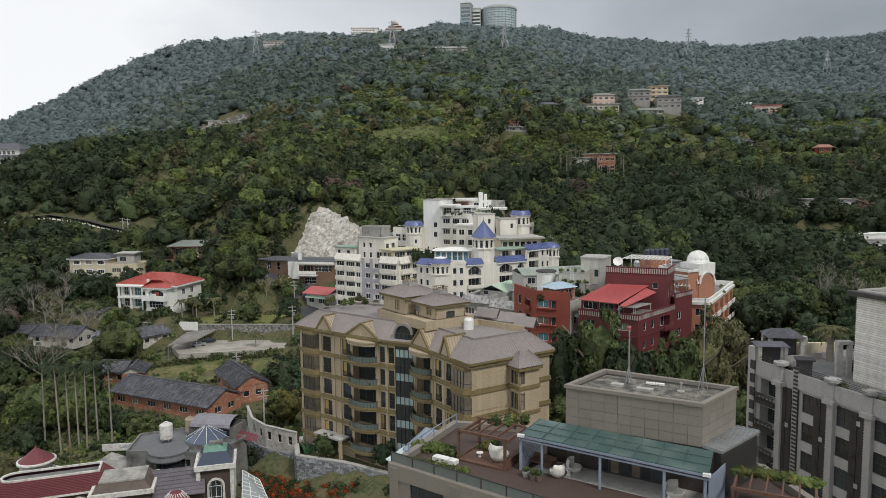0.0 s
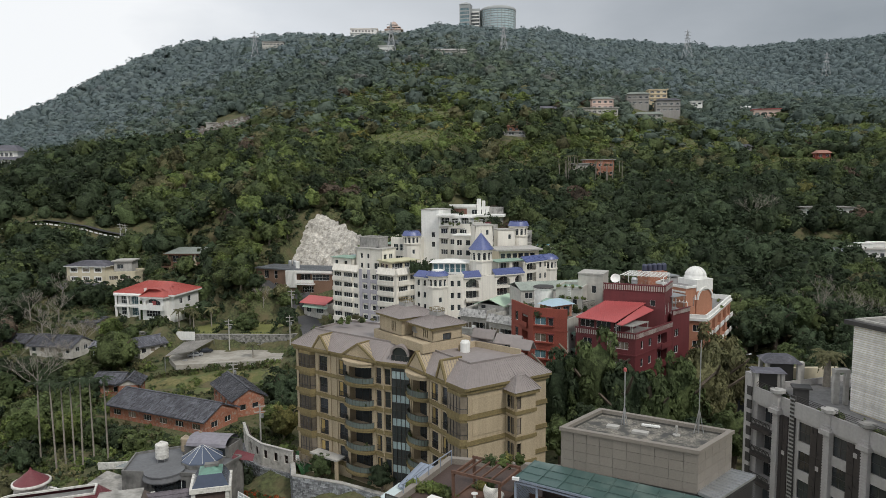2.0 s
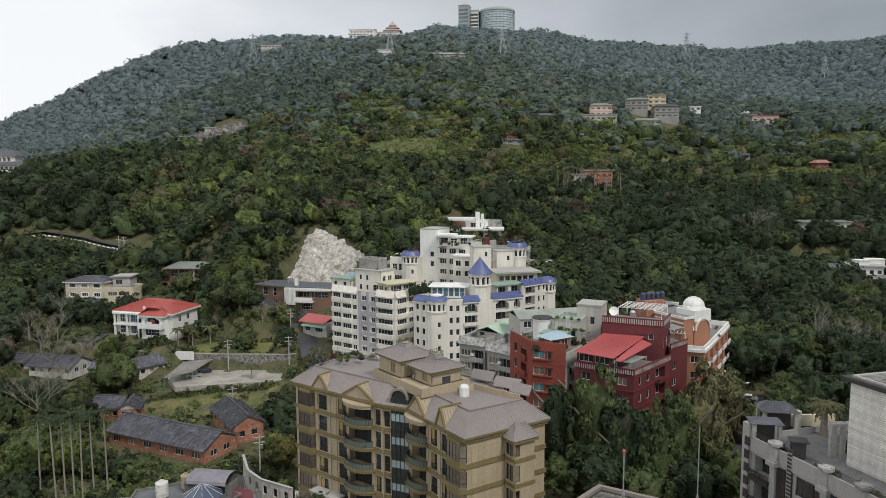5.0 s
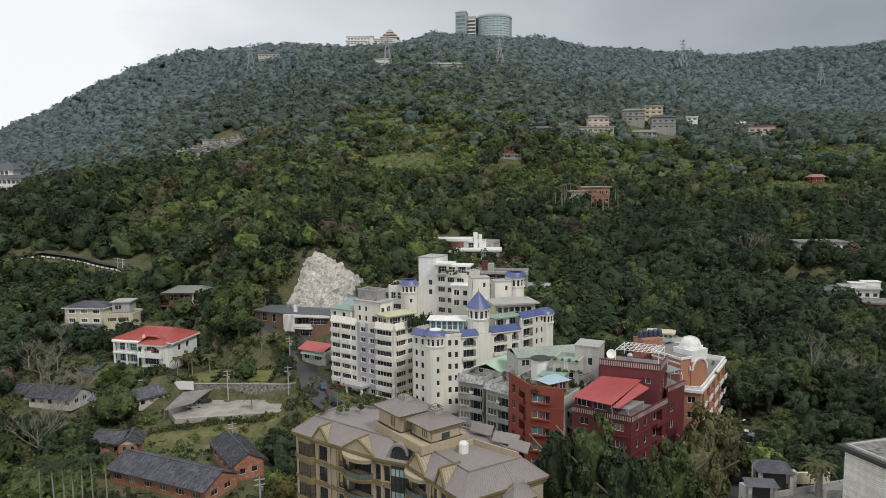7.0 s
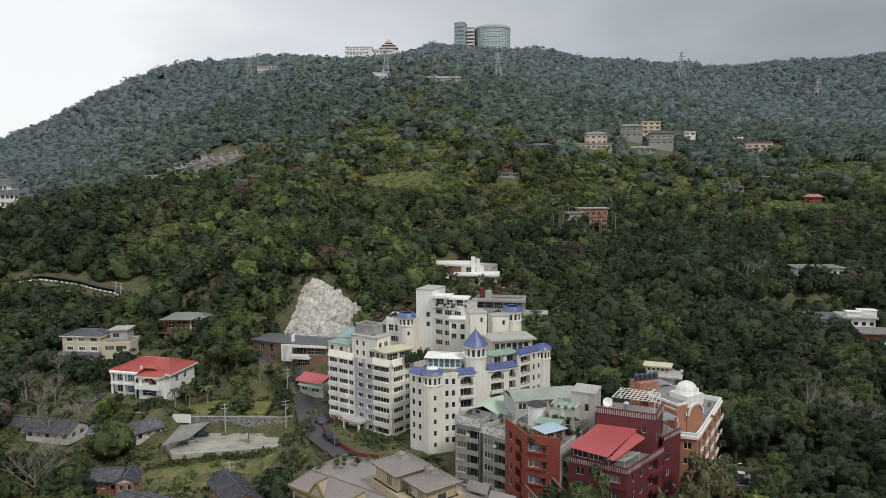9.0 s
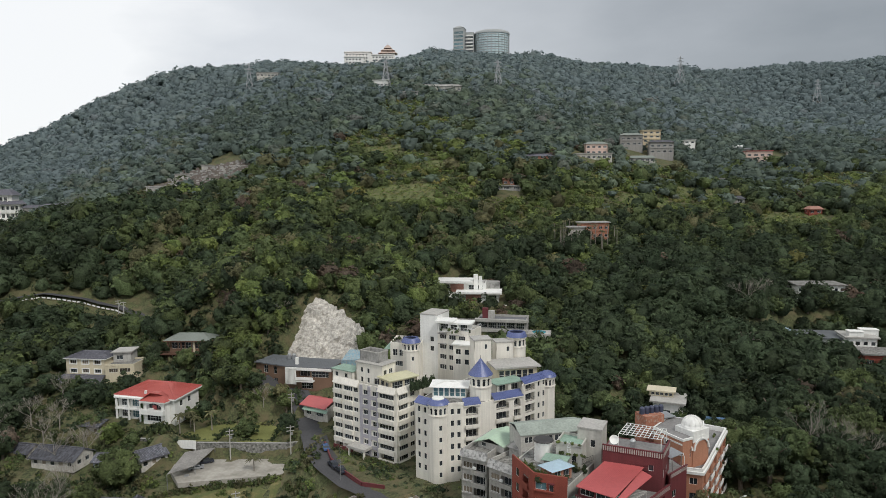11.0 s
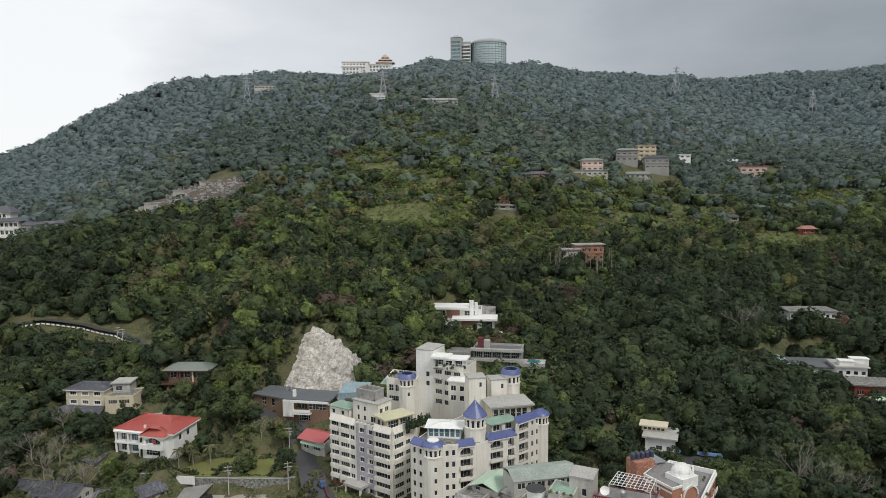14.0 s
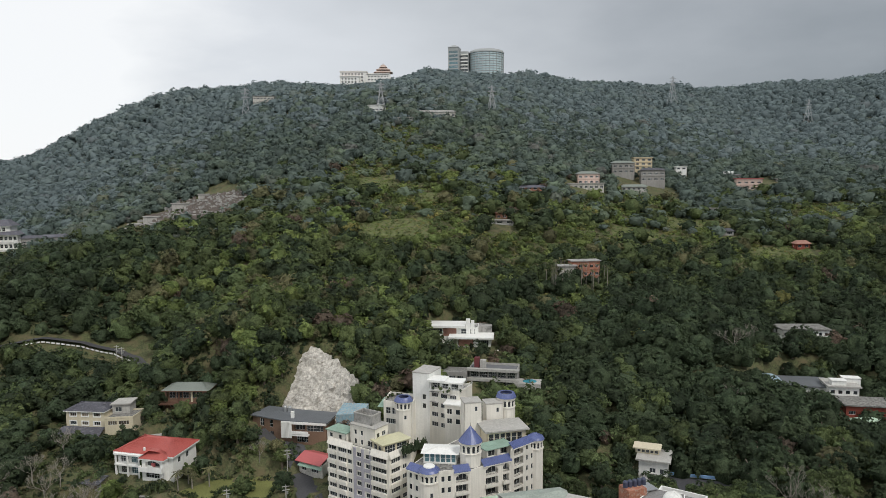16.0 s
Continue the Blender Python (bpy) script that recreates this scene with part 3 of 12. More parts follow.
def window(parent, m, w, h, frame=None, pane=None, bars=1, cross=0, t=0.06):
    """A framed window at the pose m: x along the wall, y into it, z up from its lower corner."""
    frame, pane = frame or WHITE_METAL, pane or GLASS
    key = (round(w, 2), round(h, 2), bars, cross, t, frame.name)
    if key not in _windows:
        s = Shape()
        s.box(0, w, -0.02, 0.06, 0, t).box(0, w, -0.02, 0.06, h - t, h).box(0, t, -0.02, 0.06, t, h - t).box(w - t, w, -0.02, 0.06, t, h - t)
        for i in range(bars):
            x = w * (i + 1) / (bars + 1)
            s.box(x - t / 2, x + t / 2, -0.01, 0.05, t, h - t)
        for i in range(cross):
            z = h * (i + 1) / (cross + 1)
            s.box(t, w - t, -0.008, 0.045, z - t / 2, z + t / 2)
        _windows[key] = s.mesh("window", frame)
    pk = (round(w, 2), round(h, 2), t, pane.name)
    if pk not in _windows:
        _windows[pk] = Shape().box(t * 0.9, w - t * 0.9, 0.02, 0.035, t * 0.9, h - t * 0.9).mesh("pane", pane)
    ob = part("window", _windows[key], None, parent, m=m)
    part("pane", _windows[pk], None, ob, m=m)
    return ob


def along(p0, p1):
    p0, p1 = Vector((p0[0], p0[1])), Vector((p1[0], p1[1]))
    e = (p1 - p0).normalized()
    return p0, e, Vector((e.y, -e.x)), (p1 - p0).length


def wall_pose(p0, p1, u, z, into=0.0):
    """A pose on a wall: x along it, y into the building, z up."""
    p, e, n, _ = along(p0, p1)
    q = p + e * u - n * into
    return Matrix(((e.x, -n.x, 0, q.x), (e.y, -n.y, 0, q.y), (0, 0, 1, z), (0, 0, 0, 1)))


def rail(s, p0, p1, z, h=1.0, gap=0.25, t=0.05, top=0.07):
    """Adds an upright-bar rail to a Shape."""
    p, e, n, L = along(p0, p1)
    s.bar((*p, z + h), (*(p + e * L), z + h), top)
    s.bar((*p, z + 0.08), (*(p + e * L), z + 0.08), t)
    k = max(1, int(L / gap))
    for i in range(k + 1):
        q = p + e * (L * i / k)
        s.bar((q.x, q.y, z), (q.x, q.y, z + h), t)
    return s


def wall(parent, p0, p1, z0, z1, ops=(), mat=None, thick=0.25, frame=None, name="wall", pane=None, rail_mat=None, back_mat=None):
    """A wall with real openings; the outside is on the right of the way from p0 to p1.
    ops: (u0, u1, v0, v1, kind): 'w' window, 'g' curtained window, 'b' bluish window, 'h' bare hole, 'l' loggia with a glazed door and a rail, 'a' the same with no rail."""
    p, e, n, L = along(p0, p1)
    ops = [(max(0.02, o[0]), min(L - 0.02, o[1]), max(z0 + 0.02, o[2]), min(z1 - 0.02, o[3]), o[4]) for o in ops]
    us = sorted({0.0, L, *(round(o[0], 3) for o in ops), *(round(o[1], 3) for o in ops)})
    vs = sorted({z0, z1, *(round(o[2], 3) for o in ops), *(round(o[3], 3) for o in ops)})
    s = Shape()

    def at(u, v, d):
        q = p + e * u - n * d
        return (q.x, q.y, v)

    def filled(u, v):
        return not any(o[0] - 0.001 < u < o[1] + 0.001 and o[2] - 0.001 < v < o[3] + 0.001 for o in ops)
    for i in range(len(us) - 1):
        for j in range(len(vs) - 1):
            if filled((us[i] + us[i + 1]) / 2, (vs[j] + vs[j + 1]) / 2):
                a, b, c, d = us[i], us[i + 1], vs[j], vs[j + 1]
                s.add([at(a, c, 0), at(b, c, 0), at(b, d, 0), at(a, d, 0)], [(0, 1, 2, 3)])
                s.add([at(a, c, thick), at(b, c, thick), at(b, d, thick), at(a, d, thick)], [(3, 2, 1, 0)])
    s.add([at(0, z1, 0), at(L, z1, 0), at(L, z1, thick), at(0, z1, thick)], [(0, 1, 2, 3)])
    s.add([at(0, z0, 0), at(0, z1, 0), at(0, z1, thick), at(0, z0, thick)], [(0, 1, 2, 3)])
    s.add([at(L, z0, 0), at(L, z1, 0), at(L, z1, thick), at(L, z0, thick)], [(3, 2, 1, 0)])
    for u0, u1, v0, v1, kind in ops:
        dep = 1.3 if kind in "la" else thick
        s.add([at(u0, v0, 0), at(u1, v0, 0), at(u1, v1, 0), at(u0, v1, 0), at(u0, v0, dep), at(u1, v0, dep), at(u1, v1, dep), at(u0, v1, dep)],
              [(0, 1, 5, 4), (1, 2, 6, 5), (2, 3, 7, 6), (3, 0, 4, 7)] + ([(4, 5, 6, 7)] if kind in "la" else []))
    ob = part(name, s, mat, parent)
    for u0, u1, v0, v1, kind in ops:
        if kind == "h":
            continue
        gl = pane or (GLASS_CURTAIN if kind == "g" else GLASS_BLUE if kind == "b" else GLASS)
        if kind in "la":
            window(parent, wall_pose(p0, p1, u0 + 0.15, v0 + 0.02, 1.22), u1 - u0 - 0.3, min(2.3, v1 - v0 - 0.1), frame, gl, bars=2)
            if kind == "l":
                r = Shape()
                a, b = p + e * u0 - n * 0.08, p + e * u1 - n * 0.08
                rail(r, a, b, v0, 0.95, 0.22, 0.035, 0.06)
                part("balcony_rail", r, rail_mat or DARK_METAL, parent)
        else:
            w, h = u1 - u0, v1 - v0
            window(parent, wall_pose(p0, p1, u0, v0, min(0.16, thick - 0.07)), w, h, frame, gl, bars=max(0, min(4, int(w / 0.75) - 1)), cross=1 if h > 1.9 else 0)
    return ob


def inset(poly, d):
    """A polygon, anticlockwise, moved inwards by d."""
    n = len(poly)
    out = []
    for i in range(n):
        a, b, c = Vector(poly[i - 1]), Vector(poly[i]), Vector(poly[(i + 1) % n])
        e1, e2 = (b - a).normalized(), (c - b).normalized()
        n1, n2 = Vector((-e1.y, e1.x)), Vector((-e2.y, e2.x))
        k = (n1 + n2)
        k = k / max(0.3, k.dot(n1))
        q = b + k * d
        out.append((q.x, q.y))
    return out


def ring(s, poly, d, z0, z1, out=0.0):
    """Adds a band round a polygon: d thick inwards, standing out by out."""
    a, b = inset(poly, -out) if out else list(poly), inset(poly, d)
    n = len(poly)
    for i in range(n):
        j = (i + 1) % n
        q = [a[i], a[j], b[j], b[i]]
        s.add([(x, y, z0) for x, y in q] + [(x, y, z1) for x, y in q], [(3, 2, 1, 0), (4, 5, 6, 7), (0, 1, 5, 4), (2, 3, 7, 6)])
    return s


def flat_roof(parent, poly, z, mat, para=0.9, para_mat=None, t=0.25, name="roof", out=0.0):
    part(name, Shape().prism(inset(poly, 0.05), z - 0.25, z), mat, parent)
    if para:
        part("parapet", ring(Shape(), poly, t, z - 0.3, z + para, out), para_mat or mat, parent)


def body(parent, poly, z0, z1, mat, ops=None, **kw):
    """Walls all round a polygon, anticlockwise; ops: openings by edge number."""
    ops = ops or {}
    for i in range(len(poly)):
        wall(parent, poly[i], poly[(i + 1) % len(poly)], z0, z1, ops.get(i, ()), mat, **kw)


def storeys(u_list, z_list, kind="w"):
    """Openings for every column (u0, u1) and storey (v0, v1)."""
    return [(u0, u1, v0, v1, kind) for u0, u1 in u_list for v0, v1 in z_list]


def hip_roof(poly, z, h, run, s=None):
    """A sloping roof skirt from a polygon at z up to its inset at z + h, closed on top."""
    s = s or Shape()
    a, b = list(poly), inset(poly, run)
    n = len(poly)
    s.add([(x, y, z) for x, y in a] + [(x, y, z + h) for x, y in b], [(i, (i + 1) % n, n + (i + 1) % n, n + i) for i in range(n)] + [tuple(range(n, 2 * n)), tuple(range(n - 1, -1, -1))])
    return s


def seams(s, a0, a1, b0, b1, gap=0.45, w=0.05, h=0.06):
    """Standing seams on a roof slope from the eave a0-a1 up to the top edge b0-b1."""
    a0, a1, b0, b1 = Vector(a0), Vector(a1), Vector(b0), Vector(b1)
    k = max(1, int((a1 - a0).length / gap))
    for i in range(k + 1):
        f = i / k
        lo, hi = a0.lerp(a1, f), b0.lerp(b1, f)
        s.bar(lo + Vector((0, 0, h / 2)), hi + Vector((0, 0, h / 2)), w, h)
    return s


def hip_seams(poly, z, h, run, gap=0.45):
    s = Shape()
    b = inset(poly, run)
    for i in range(len(poly)):
        j = (i + 1) % len(poly)
        seams(s, (*poly[i], z), (*poly[j], z), (*b[i], z + h), (*b[j], z + h), gap)
        s.bar((*poly[i], z + 0.05), (*b[i], z + h + 0.05), 0.16, 0.1)
    return s


def gable_roof(s, p0, p1, width, z, h, over=0.4):
    """A pitched roof with its ridge from p0 to p1, width across at the eaves."""
    p, e, n, L = along(p0, p1)
    pts = []
    for u in (-over, L + over):
        q = p + e * u
        for k, zz in ((-1, z), (0, z + h), (1, z)):
            r = q + n * (k * width / 2)
            pts.append((r.x, r.y, zz))
            pts.append((r.x, r.y, zz - 0.16))
    s.add(pts, [(0, 2, 8, 6), (2, 4, 10, 8), (1, 7, 9, 3), (3, 9, 11, 5), (0, 6, 7, 1), (4, 5, 11, 10), (0, 1, 3, 2), (2, 3, 5, 4), (6, 8, 9, 7), (8, 10, 11, 9)])
    return s


def rect(x, y, a, b, turn):
    """Corners of a rectangle, anticlockwise, about its centre."""
    c, s = math.cos(radians(turn)), math.sin(radians(turn))
    return [(x + u * c - v * s, y + u * s + v * c) for u, v in ((-a / 2, -b / 2), (a / 2, -b / 2), (a / 2, b / 2), (-a / 2, b / 2))]


def round_poly(x, y, r, n, start=0.0):
    return [(x + r * math.cos(radians(start + 360 * i / n)), y + r * math.sin(radians(start + 360 * i / n))) for i in range(n)]


# ---- the beige apartment house ----
def beige_apartment():
    A, B, C, D, E = (-25.0, 119.4), (-9.1, 107.3), (-4.9, 105.4), (3.4, 92.8), (10.4, 97.2)
    F, G, H, I = (15.2, 100.2), (8.0, 113.5), (-4.0, 122.5), (-17.5, 129.5)
    b = thing("apartment_house", -6, 112, 0.4, label="beige stone apartment house with a taupe metal roof and rounded balconies", category="apartment house")
    z0, z1 = 0.4, 20.9
    lv = [20.9 - 3.62 * k for k in range(1, 6)]           # floor heights, top storey first
    rows = [(f + 0.25, f + 2.75) for f in lv]
    # left wing
    ops = storeys([(5.7, 7.6), (10.3, 12.1)], rows) + storeys([(12.7, 17.6)], [(f + 0.05, f + 2.75) for f in lv], "a") + storeys([(18.6, 19.7)], rows)
    ops += [(5.5, 9.0, 0.5, 2.6, "a"), (12.7, 17.4, 0.5, 2.4, "a")]
    wall(b, A, B, z0, z1, ops, BEIGE_STONE, frame=DARK_METAL)
    # bend with the glazed stair
    wall(b, B, C, z0, z1, storeys([(0.35, 1.35)], rows), BEIGE_STONE, frame=DARK_METAL)
    # right wing
    ops = storeys([(6.4, 8.0), (9.2, 10.4)], rows) + storeys([(1.0, 5.0)], [(f + 0.05, f + 2.75) for f in lv], "a")
    wall(b, C, D, z0, z1, ops, BEIGE_STONE, frame=DARK_METAL)
    wall(b, D, E, z0, z1, (), BEIGE_STONE)
    for p, q in ((E, F), (F, G), (G, H), (H, I), (I, A)):
        wall(b, p, q, z0, z1, (), BEIGE_STONE)
    poly = [A, B, C, D, E, F, G, H, I]
    # bands at each floor, cornice under the eave
    for f in lv:
        part("floor_band", ring(Shape(), poly, 0.1, f - 0.42, f + 0.1, 0.14), BEIGE_TRIM, b, "olive stone band at a floor")
        part("string_course", ring(Shape(), poly, 0.1, f - 0.5, f - 0.42, 0.24), BEIGE_TRIM, b)
    part("cornice", ring(Shape(), poly, 0.3, z1 - 0.45, z1 + 0.05, 0.35), BEIGE_TRIM, b, "moulded stone cornice")
    part("gutter", ring(Shape(), poly, 0.3, z1 + 0.05, z1 + 0.4, 0.6), BEIGE_TRIM, b)
    # metal roof skirt and roof deck
    eave = inset(poly, -0.6)
    part("roof", hip_roof(eave, z1 + 0.4, 2.3, 2.8), SEAM_ROOF, b, "taupe standing-seam metal roof")
    part("roof_seams", hip_seams(eave, z1 + 0.4, 2.3, 2.8), SEAM_ROOF, b)
    part("roof_upstand", ring(Shape(), inset(poly, 2.3), 0.25, z1 + 2.3, z1 + 3.0), SEAM_ROOF, b)
    part("roof_deck", Shape().prism(inset(poly, 2.5), z1 + 2.35, z1 + 2.6), ROOF_DECK, b)
    # pediments
    for p, q, u0, u1, rise, dep in ((A, B, 4.6, 8.6, 2.6, 3.0), (A, B, 11.4, 19.2, 2.4, 3.0), (C, D, 0.4, 5.8, 2.9, 3.0), (C, D, 8.4, 11.0, 3.0, 3.0)):
        s = Shape()
        m0, m1 = wall_pose(p, q, u0, z1 + 0.1, -0.55), wall_pose(p, q, u0, z1 + 0.1, dep)
        w = u1 - u0
        f = [m0 @ Vector((0, 0, 0)), m0 @ Vector((w, 0, 0)), m0 @ Vector((w / 2, 0, rise)), m1 @ Vector((0, 0, 0.2)), m1 @ Vector((w, 0, 0.2)), m1 @ Vector((w / 2, 0, rise))]
        s.add([tuple(v) for v in f], [(0, 1, 2), (0, 2, 5, 3), (1, 4, 5, 2)])
        g = part("pediment", s, BEIGE_STONE, b)
        t = Shape()
        for a_, b_ in ((0, 2), (1, 2), (0, 1)):
            t.bar(f[a_], f[b_], 0.34, 0.3)
        for a_, b_, k in ((0, 3, 0), (1, 4, 0), (2, 5, 0)):
            t.bar(f[a_], f[b_], 0.3, 0.22)
        part("pediment_trim", t, BEIGE_TRIM, g)
        sm = Shape()
        seams(sm, f[0], f[3], f[2], f[5], 0.45)
        seams(sm, f[1], f[4], f[2], f[5], 0.45)
        part("pediment_seams", sm, SEAM_ROOF, g)
    # rounded balconies
    for p, q, uc, r in ((A, B, 15.15, 3.0), (C, D, 3.0, 2.6)):
        for i, f in enumerate(lv):
            m = wall_pose(p, q, uc, f, 0)
            th = [math.pi + math.pi * k / 14 for k in range(15)]
            arc = [(r * math.cos(a), 0.62 * r * math.sin(a)) for a in th]
            s = Shape().prism([(x * 1.06, y * 1.06) for x, y in arc], -0.5, 0.0)
            s.prism([(x * 1.1, y * 1.1) for x, y in arc], -0.16, 0.04)
            slab = part("balcony", s, BEIGE_TRIM, b, "rounded stone balcony", m=m)
            g, h = Shape(), Shape()
            for k in range(14):
                (xa, ya), (xb, yb) = arc[k], arc[k + 1]
                g.add([(xa, ya, 0.12), (xb, yb, 0.12), (xb, yb, 0.95), (xa, ya, 0.95)], [(0, 1, 2, 3)])
                h.bar((xa, ya, 1.0), (xb, yb, 1.0), 0.07)
                h.bar((xa, ya, 0.0), (xa, ya, 1.0), 0.045)
            part("balcony_glass", g, BALUSTRADE, slab, m=m)
            part("balcony_rail", h, DARK_METAL, slab, m=m)
        m = wall_pose(p, q, uc, z1 - 0.9, 0)
        arc = [(r * 1.05 * math.cos(math.pi + math.pi * k / 14), 0.65 * r * math.sin(math.pi + math.pi * k / 14)) for k in range(15)]
        part("balcony_canopy", Shape().prism(arc, 0, 0.5).prism([(x * 1.06, y * 1.08) for x, y in arc], 0.5, 0.72), BEIGE_STONE, b, "curved stone canopy", m=m)
    # canted bay windows at both ends of the front
    for p, q, u0, u1 in ((A, B, 1.0, 4.8), (C, D, 11.0, 15.2)):
        for f in lv[:5]:
            m = wall_pose(p, q, u0, f, 0)
            w = u1 - u0
            base = [(0, 0.1), (0.55, -0.75), (w - 0.55, -0.75), (w, 0.1)]
            s = Shape().prism([(x * 1.04 - 0.08, y * 1.2) for x, y in base], -0.45, 0.42)
            bay = part("bay_window", s, BEIGE_TRIM, b, "canted bay window with a stone apron", m=m)
            part("bay_head", Shape().prism(base, 2.72, 3.15), BEIGE_TRIM, bay, m=m)
            fr, gl = Shape(), Shape()
            for k in range(3):
                (xa, ya), (xb, yb) = base[k], base[k + 1]
                gl.add([(xa, ya, 0.4), (xb, yb, 0.4), (xb, yb, 2.75), (xa, ya, 2.75)], [(0, 1, 2, 3)])
                nb = 4 if k == 1 else 1
                for i in range(nb + 1):
                    x, y = xa + (xb - xa) * i / nb, ya + (yb - ya) * i / nb
                    fr.bar((x, y - 0.03, 0.4), (x, y - 0.03, 2.75), 0.07)
                fr.bar((xa, ya - 0.03, 1.05), (xb, yb - 0.03, 1.05), 0.06)
            part("bay_pane", gl, GLASS_CURTAIN, bay, m=m)
            part("bay_frame", fr, DARK_METAL, bay, m=m)
    # pilasters
    for p, q, us in ((A, B, (0.45, 5.25, 8.25, 9.7, 18.2, 20.0)), (C, D, (0.5, 5.6, 8.7, 10.8)), (D, E, (0.3, 7.0))):
        for u in us:
            m = wall_pose(p, q, u, 0, 0)
            s = Shape().box(-0.24, 0.24, -0.12, 0.1, z0, z1 - 0.4)
            for f in lv:
                s.box(-0.28, 0.28, -0.16, 0.1, f + 0.12, f + 0.4)
            part("pilaster", s, BEIGE_STONE, b, m=m)
    # recessed panels on the blank end
    for f in [z1 - 0.5] + lv[:4]:
        m = wall_pose(D, E, 0, 0, 0)
        part("wall_panel", Shape().box(0.9, 6.6, -0.07, 0.05, f - 2.95, f - 0.75), BEIGE_STONE, b, m=m)
    # projecting bay on the end wall
    mE = wall_pose(D, E, 6.6, 0, 0)
    bp = [(mE @ Vector(v)).to_2d() for v in ((0, 0, 0), (0, -2.3, 0), (3.5, -2.3, 0), (3.5, 0.3, 0))]
    bp = [tuple(v) for v in bp]
    bay_rows = [(f + 0.35, f + 2.7) for f in lv]
    wall(b, bp[0], bp[1], z0, z1 - 0.9, storeys([(0.35, 1.0)], bay_rows) + storeys([(1.1, 2.0)], bay_rows, "g"), BEIGE_STONE, frame=DARK_METAL)
    wall(b, bp[1], bp[2], z0, z1 - 0.9, storeys([(0.25, 0.95)], bay_rows, "g"), BEIGE_STONE, frame=DARK_METAL)
    wall(b, bp[2], bp[3], z0, z1 - 0.9, (), BEIGE_STONE)
    for f in lv:
        part("floor_band", ring(Shape(), bp, 0.1, f - 0.42, f + 0.1, 0.14), BEIGE_TRIM, b)
    part("cornice", ring(Shape(), bp, 0.3, z1 - 1.3, z1 - 0.8, 0.4), BEIGE_TRIM, b)
    be = inset(bp, -0.55)
    part("bay_roof", hip_roof(be, z1 - 0.75, 1.9, 1.6), SEAM_ROOF, b)
    part("roof_seams", hip_seams(be, z1 - 0.75, 1.9, 1.6), SEAM_ROOF, b)
    for p, q, us in ((A, B, ((5.7, 7.6), (10.3, 12.1), (18.6, 19.7))), (C, D, ((6.4, 8.0), (9.2, 10.4)))):
        for f in lv:
            for u0, u1 in us:
                g = Shape().box(u0 + 0.02, u1 - 0.02, -0.08, -0.02, f + 1.12, f + 1.18).box(u0 + 0.02, u1 - 0.02, -0.08, -0.02, f + 0.3, f + 0.35)
                for k in range(int((u1 - u0) / 0.16)):
                    g.box(u0 + 0.08 + 0.16 * k, u0 + 0.11 + 0.16 * k, -0.07, -0.03, f + 0.35, f + 1.12)
                part("window_rail", g, DARK_METAL, b, "dark iron window rail", m=wall_pose(p, q, 0, 0))
                if (round(u0 * 10) + round(f)) % 3 == 0:
                    part("curtain", Shape().box(u0 + 0.12, u0 + 0.12 + (u1 - u0) * 0.4, 0.115, 0.125, f + 0.4, f + 2.6), CURTAIN, b, "drawn ochre curtain", m=wall_pose(p, q, 0, 0))
    # tall glazed stair with an arched head
    m = wall_pose(B, C, 1.75, 0, -0.25)
    g1, g2, fr = Shape(), Shape(), Shape()
    wd = 3.0
    z = z0 + 1.0
    k = 0
    while z < 21.4:
        (g2 if k % 3 == 2 else g1).box(0, wd, 0, 0.05, z, z + 1.18)
        fr.box(-0.05, wd + 0.05, -0.06, 0.06, z + 1.18, z + 1.24)
        z += 1.24
        k += 1
    for i in range(5):
        fr.box(wd * i / 4 - 0.04, wd * i / 4 + 0.04, -0.08, 0.06, z0 + 1, z)
    arc = [(wd / 2 + wd / 2 * math.cos(math.pi * i / 12), z + wd / 2 * math.sin(math.pi * i / 12)) for i in range(13)]
    g1.add([(x, 0.02, y) for x, y in arc], [tuple(range(13))])
    ro = Shape()
    for i in range(12):
        (xa, ya), (xb, yb) = arc[i], arc[i + 1]
        ro.bar((xa * 1.0, -0.1, ya), (xb, -0.1, yb), 0.5, 0.35)
        ro.add([(xa, -0.3, ya + 0.15), (xb, -0.3, yb + 0.15), (xb, 3.5, yb + 0.15), (xa, 3.5, ya + 0.15)], [(0, 1, 2, 3)])
    stair = part("stair_glazing", g1, GLASS, b, "tall curtain wall with an arched head", m=m)
    part("spandrel_panes", g2, SPANDREL, stair, m=m)
    part("mullions", fr, DARK_METAL, stair, m=m)
    part("arched_hood", ro, SEAM_ROOF, stair, m=m)
    # roof towers with hipped roofs and lanterns
    for cx, cy, w, d, top in ((-5.6, 112.5, 6.4, 6.0, 27.5), (-0.6, 107.5, 5.2, 5.6, 26.9)):
        pl = rect(cx, cy, w, d, -54)
        body(b, pl, 23.6, top, BEIGE_STONE, {0: [(w * 0.55 + 0.5 * i, w * 0.55 + 0.5 * i + 0.28, 25.4, 27.0, "w") for i in range(3)], 3: [(1.2 + 0.55 * i, 1.5 + 0.55 * i, 25.4, 27.0, "w") for i in range(3)], 1: [(2.0, 3.6, 23.7, 26.0, "w")]}, frame=DARK_METAL)
        part("tower_cornice", ring(Shape(), pl, 0.3, top - 0.1, top + 0.3, 0.5), BEIGE_TRIM, b)
        part("tower_band", ring(Shape(), pl, 0.1, 24.6, 25.0, 0.3), BEIGE_TRIM, b)
        ev = inset(pl, -0.7)
        part("tower_roof", hip_roof(ev, top + 0.3, 1.2, 2.6), SEAM_ROOF, b, "hipped taupe metal roof")
        part("roof_seams", hip_seams(ev, top + 0.3, 1.2, 2.6, 0.5), SEAM_ROOF, b)
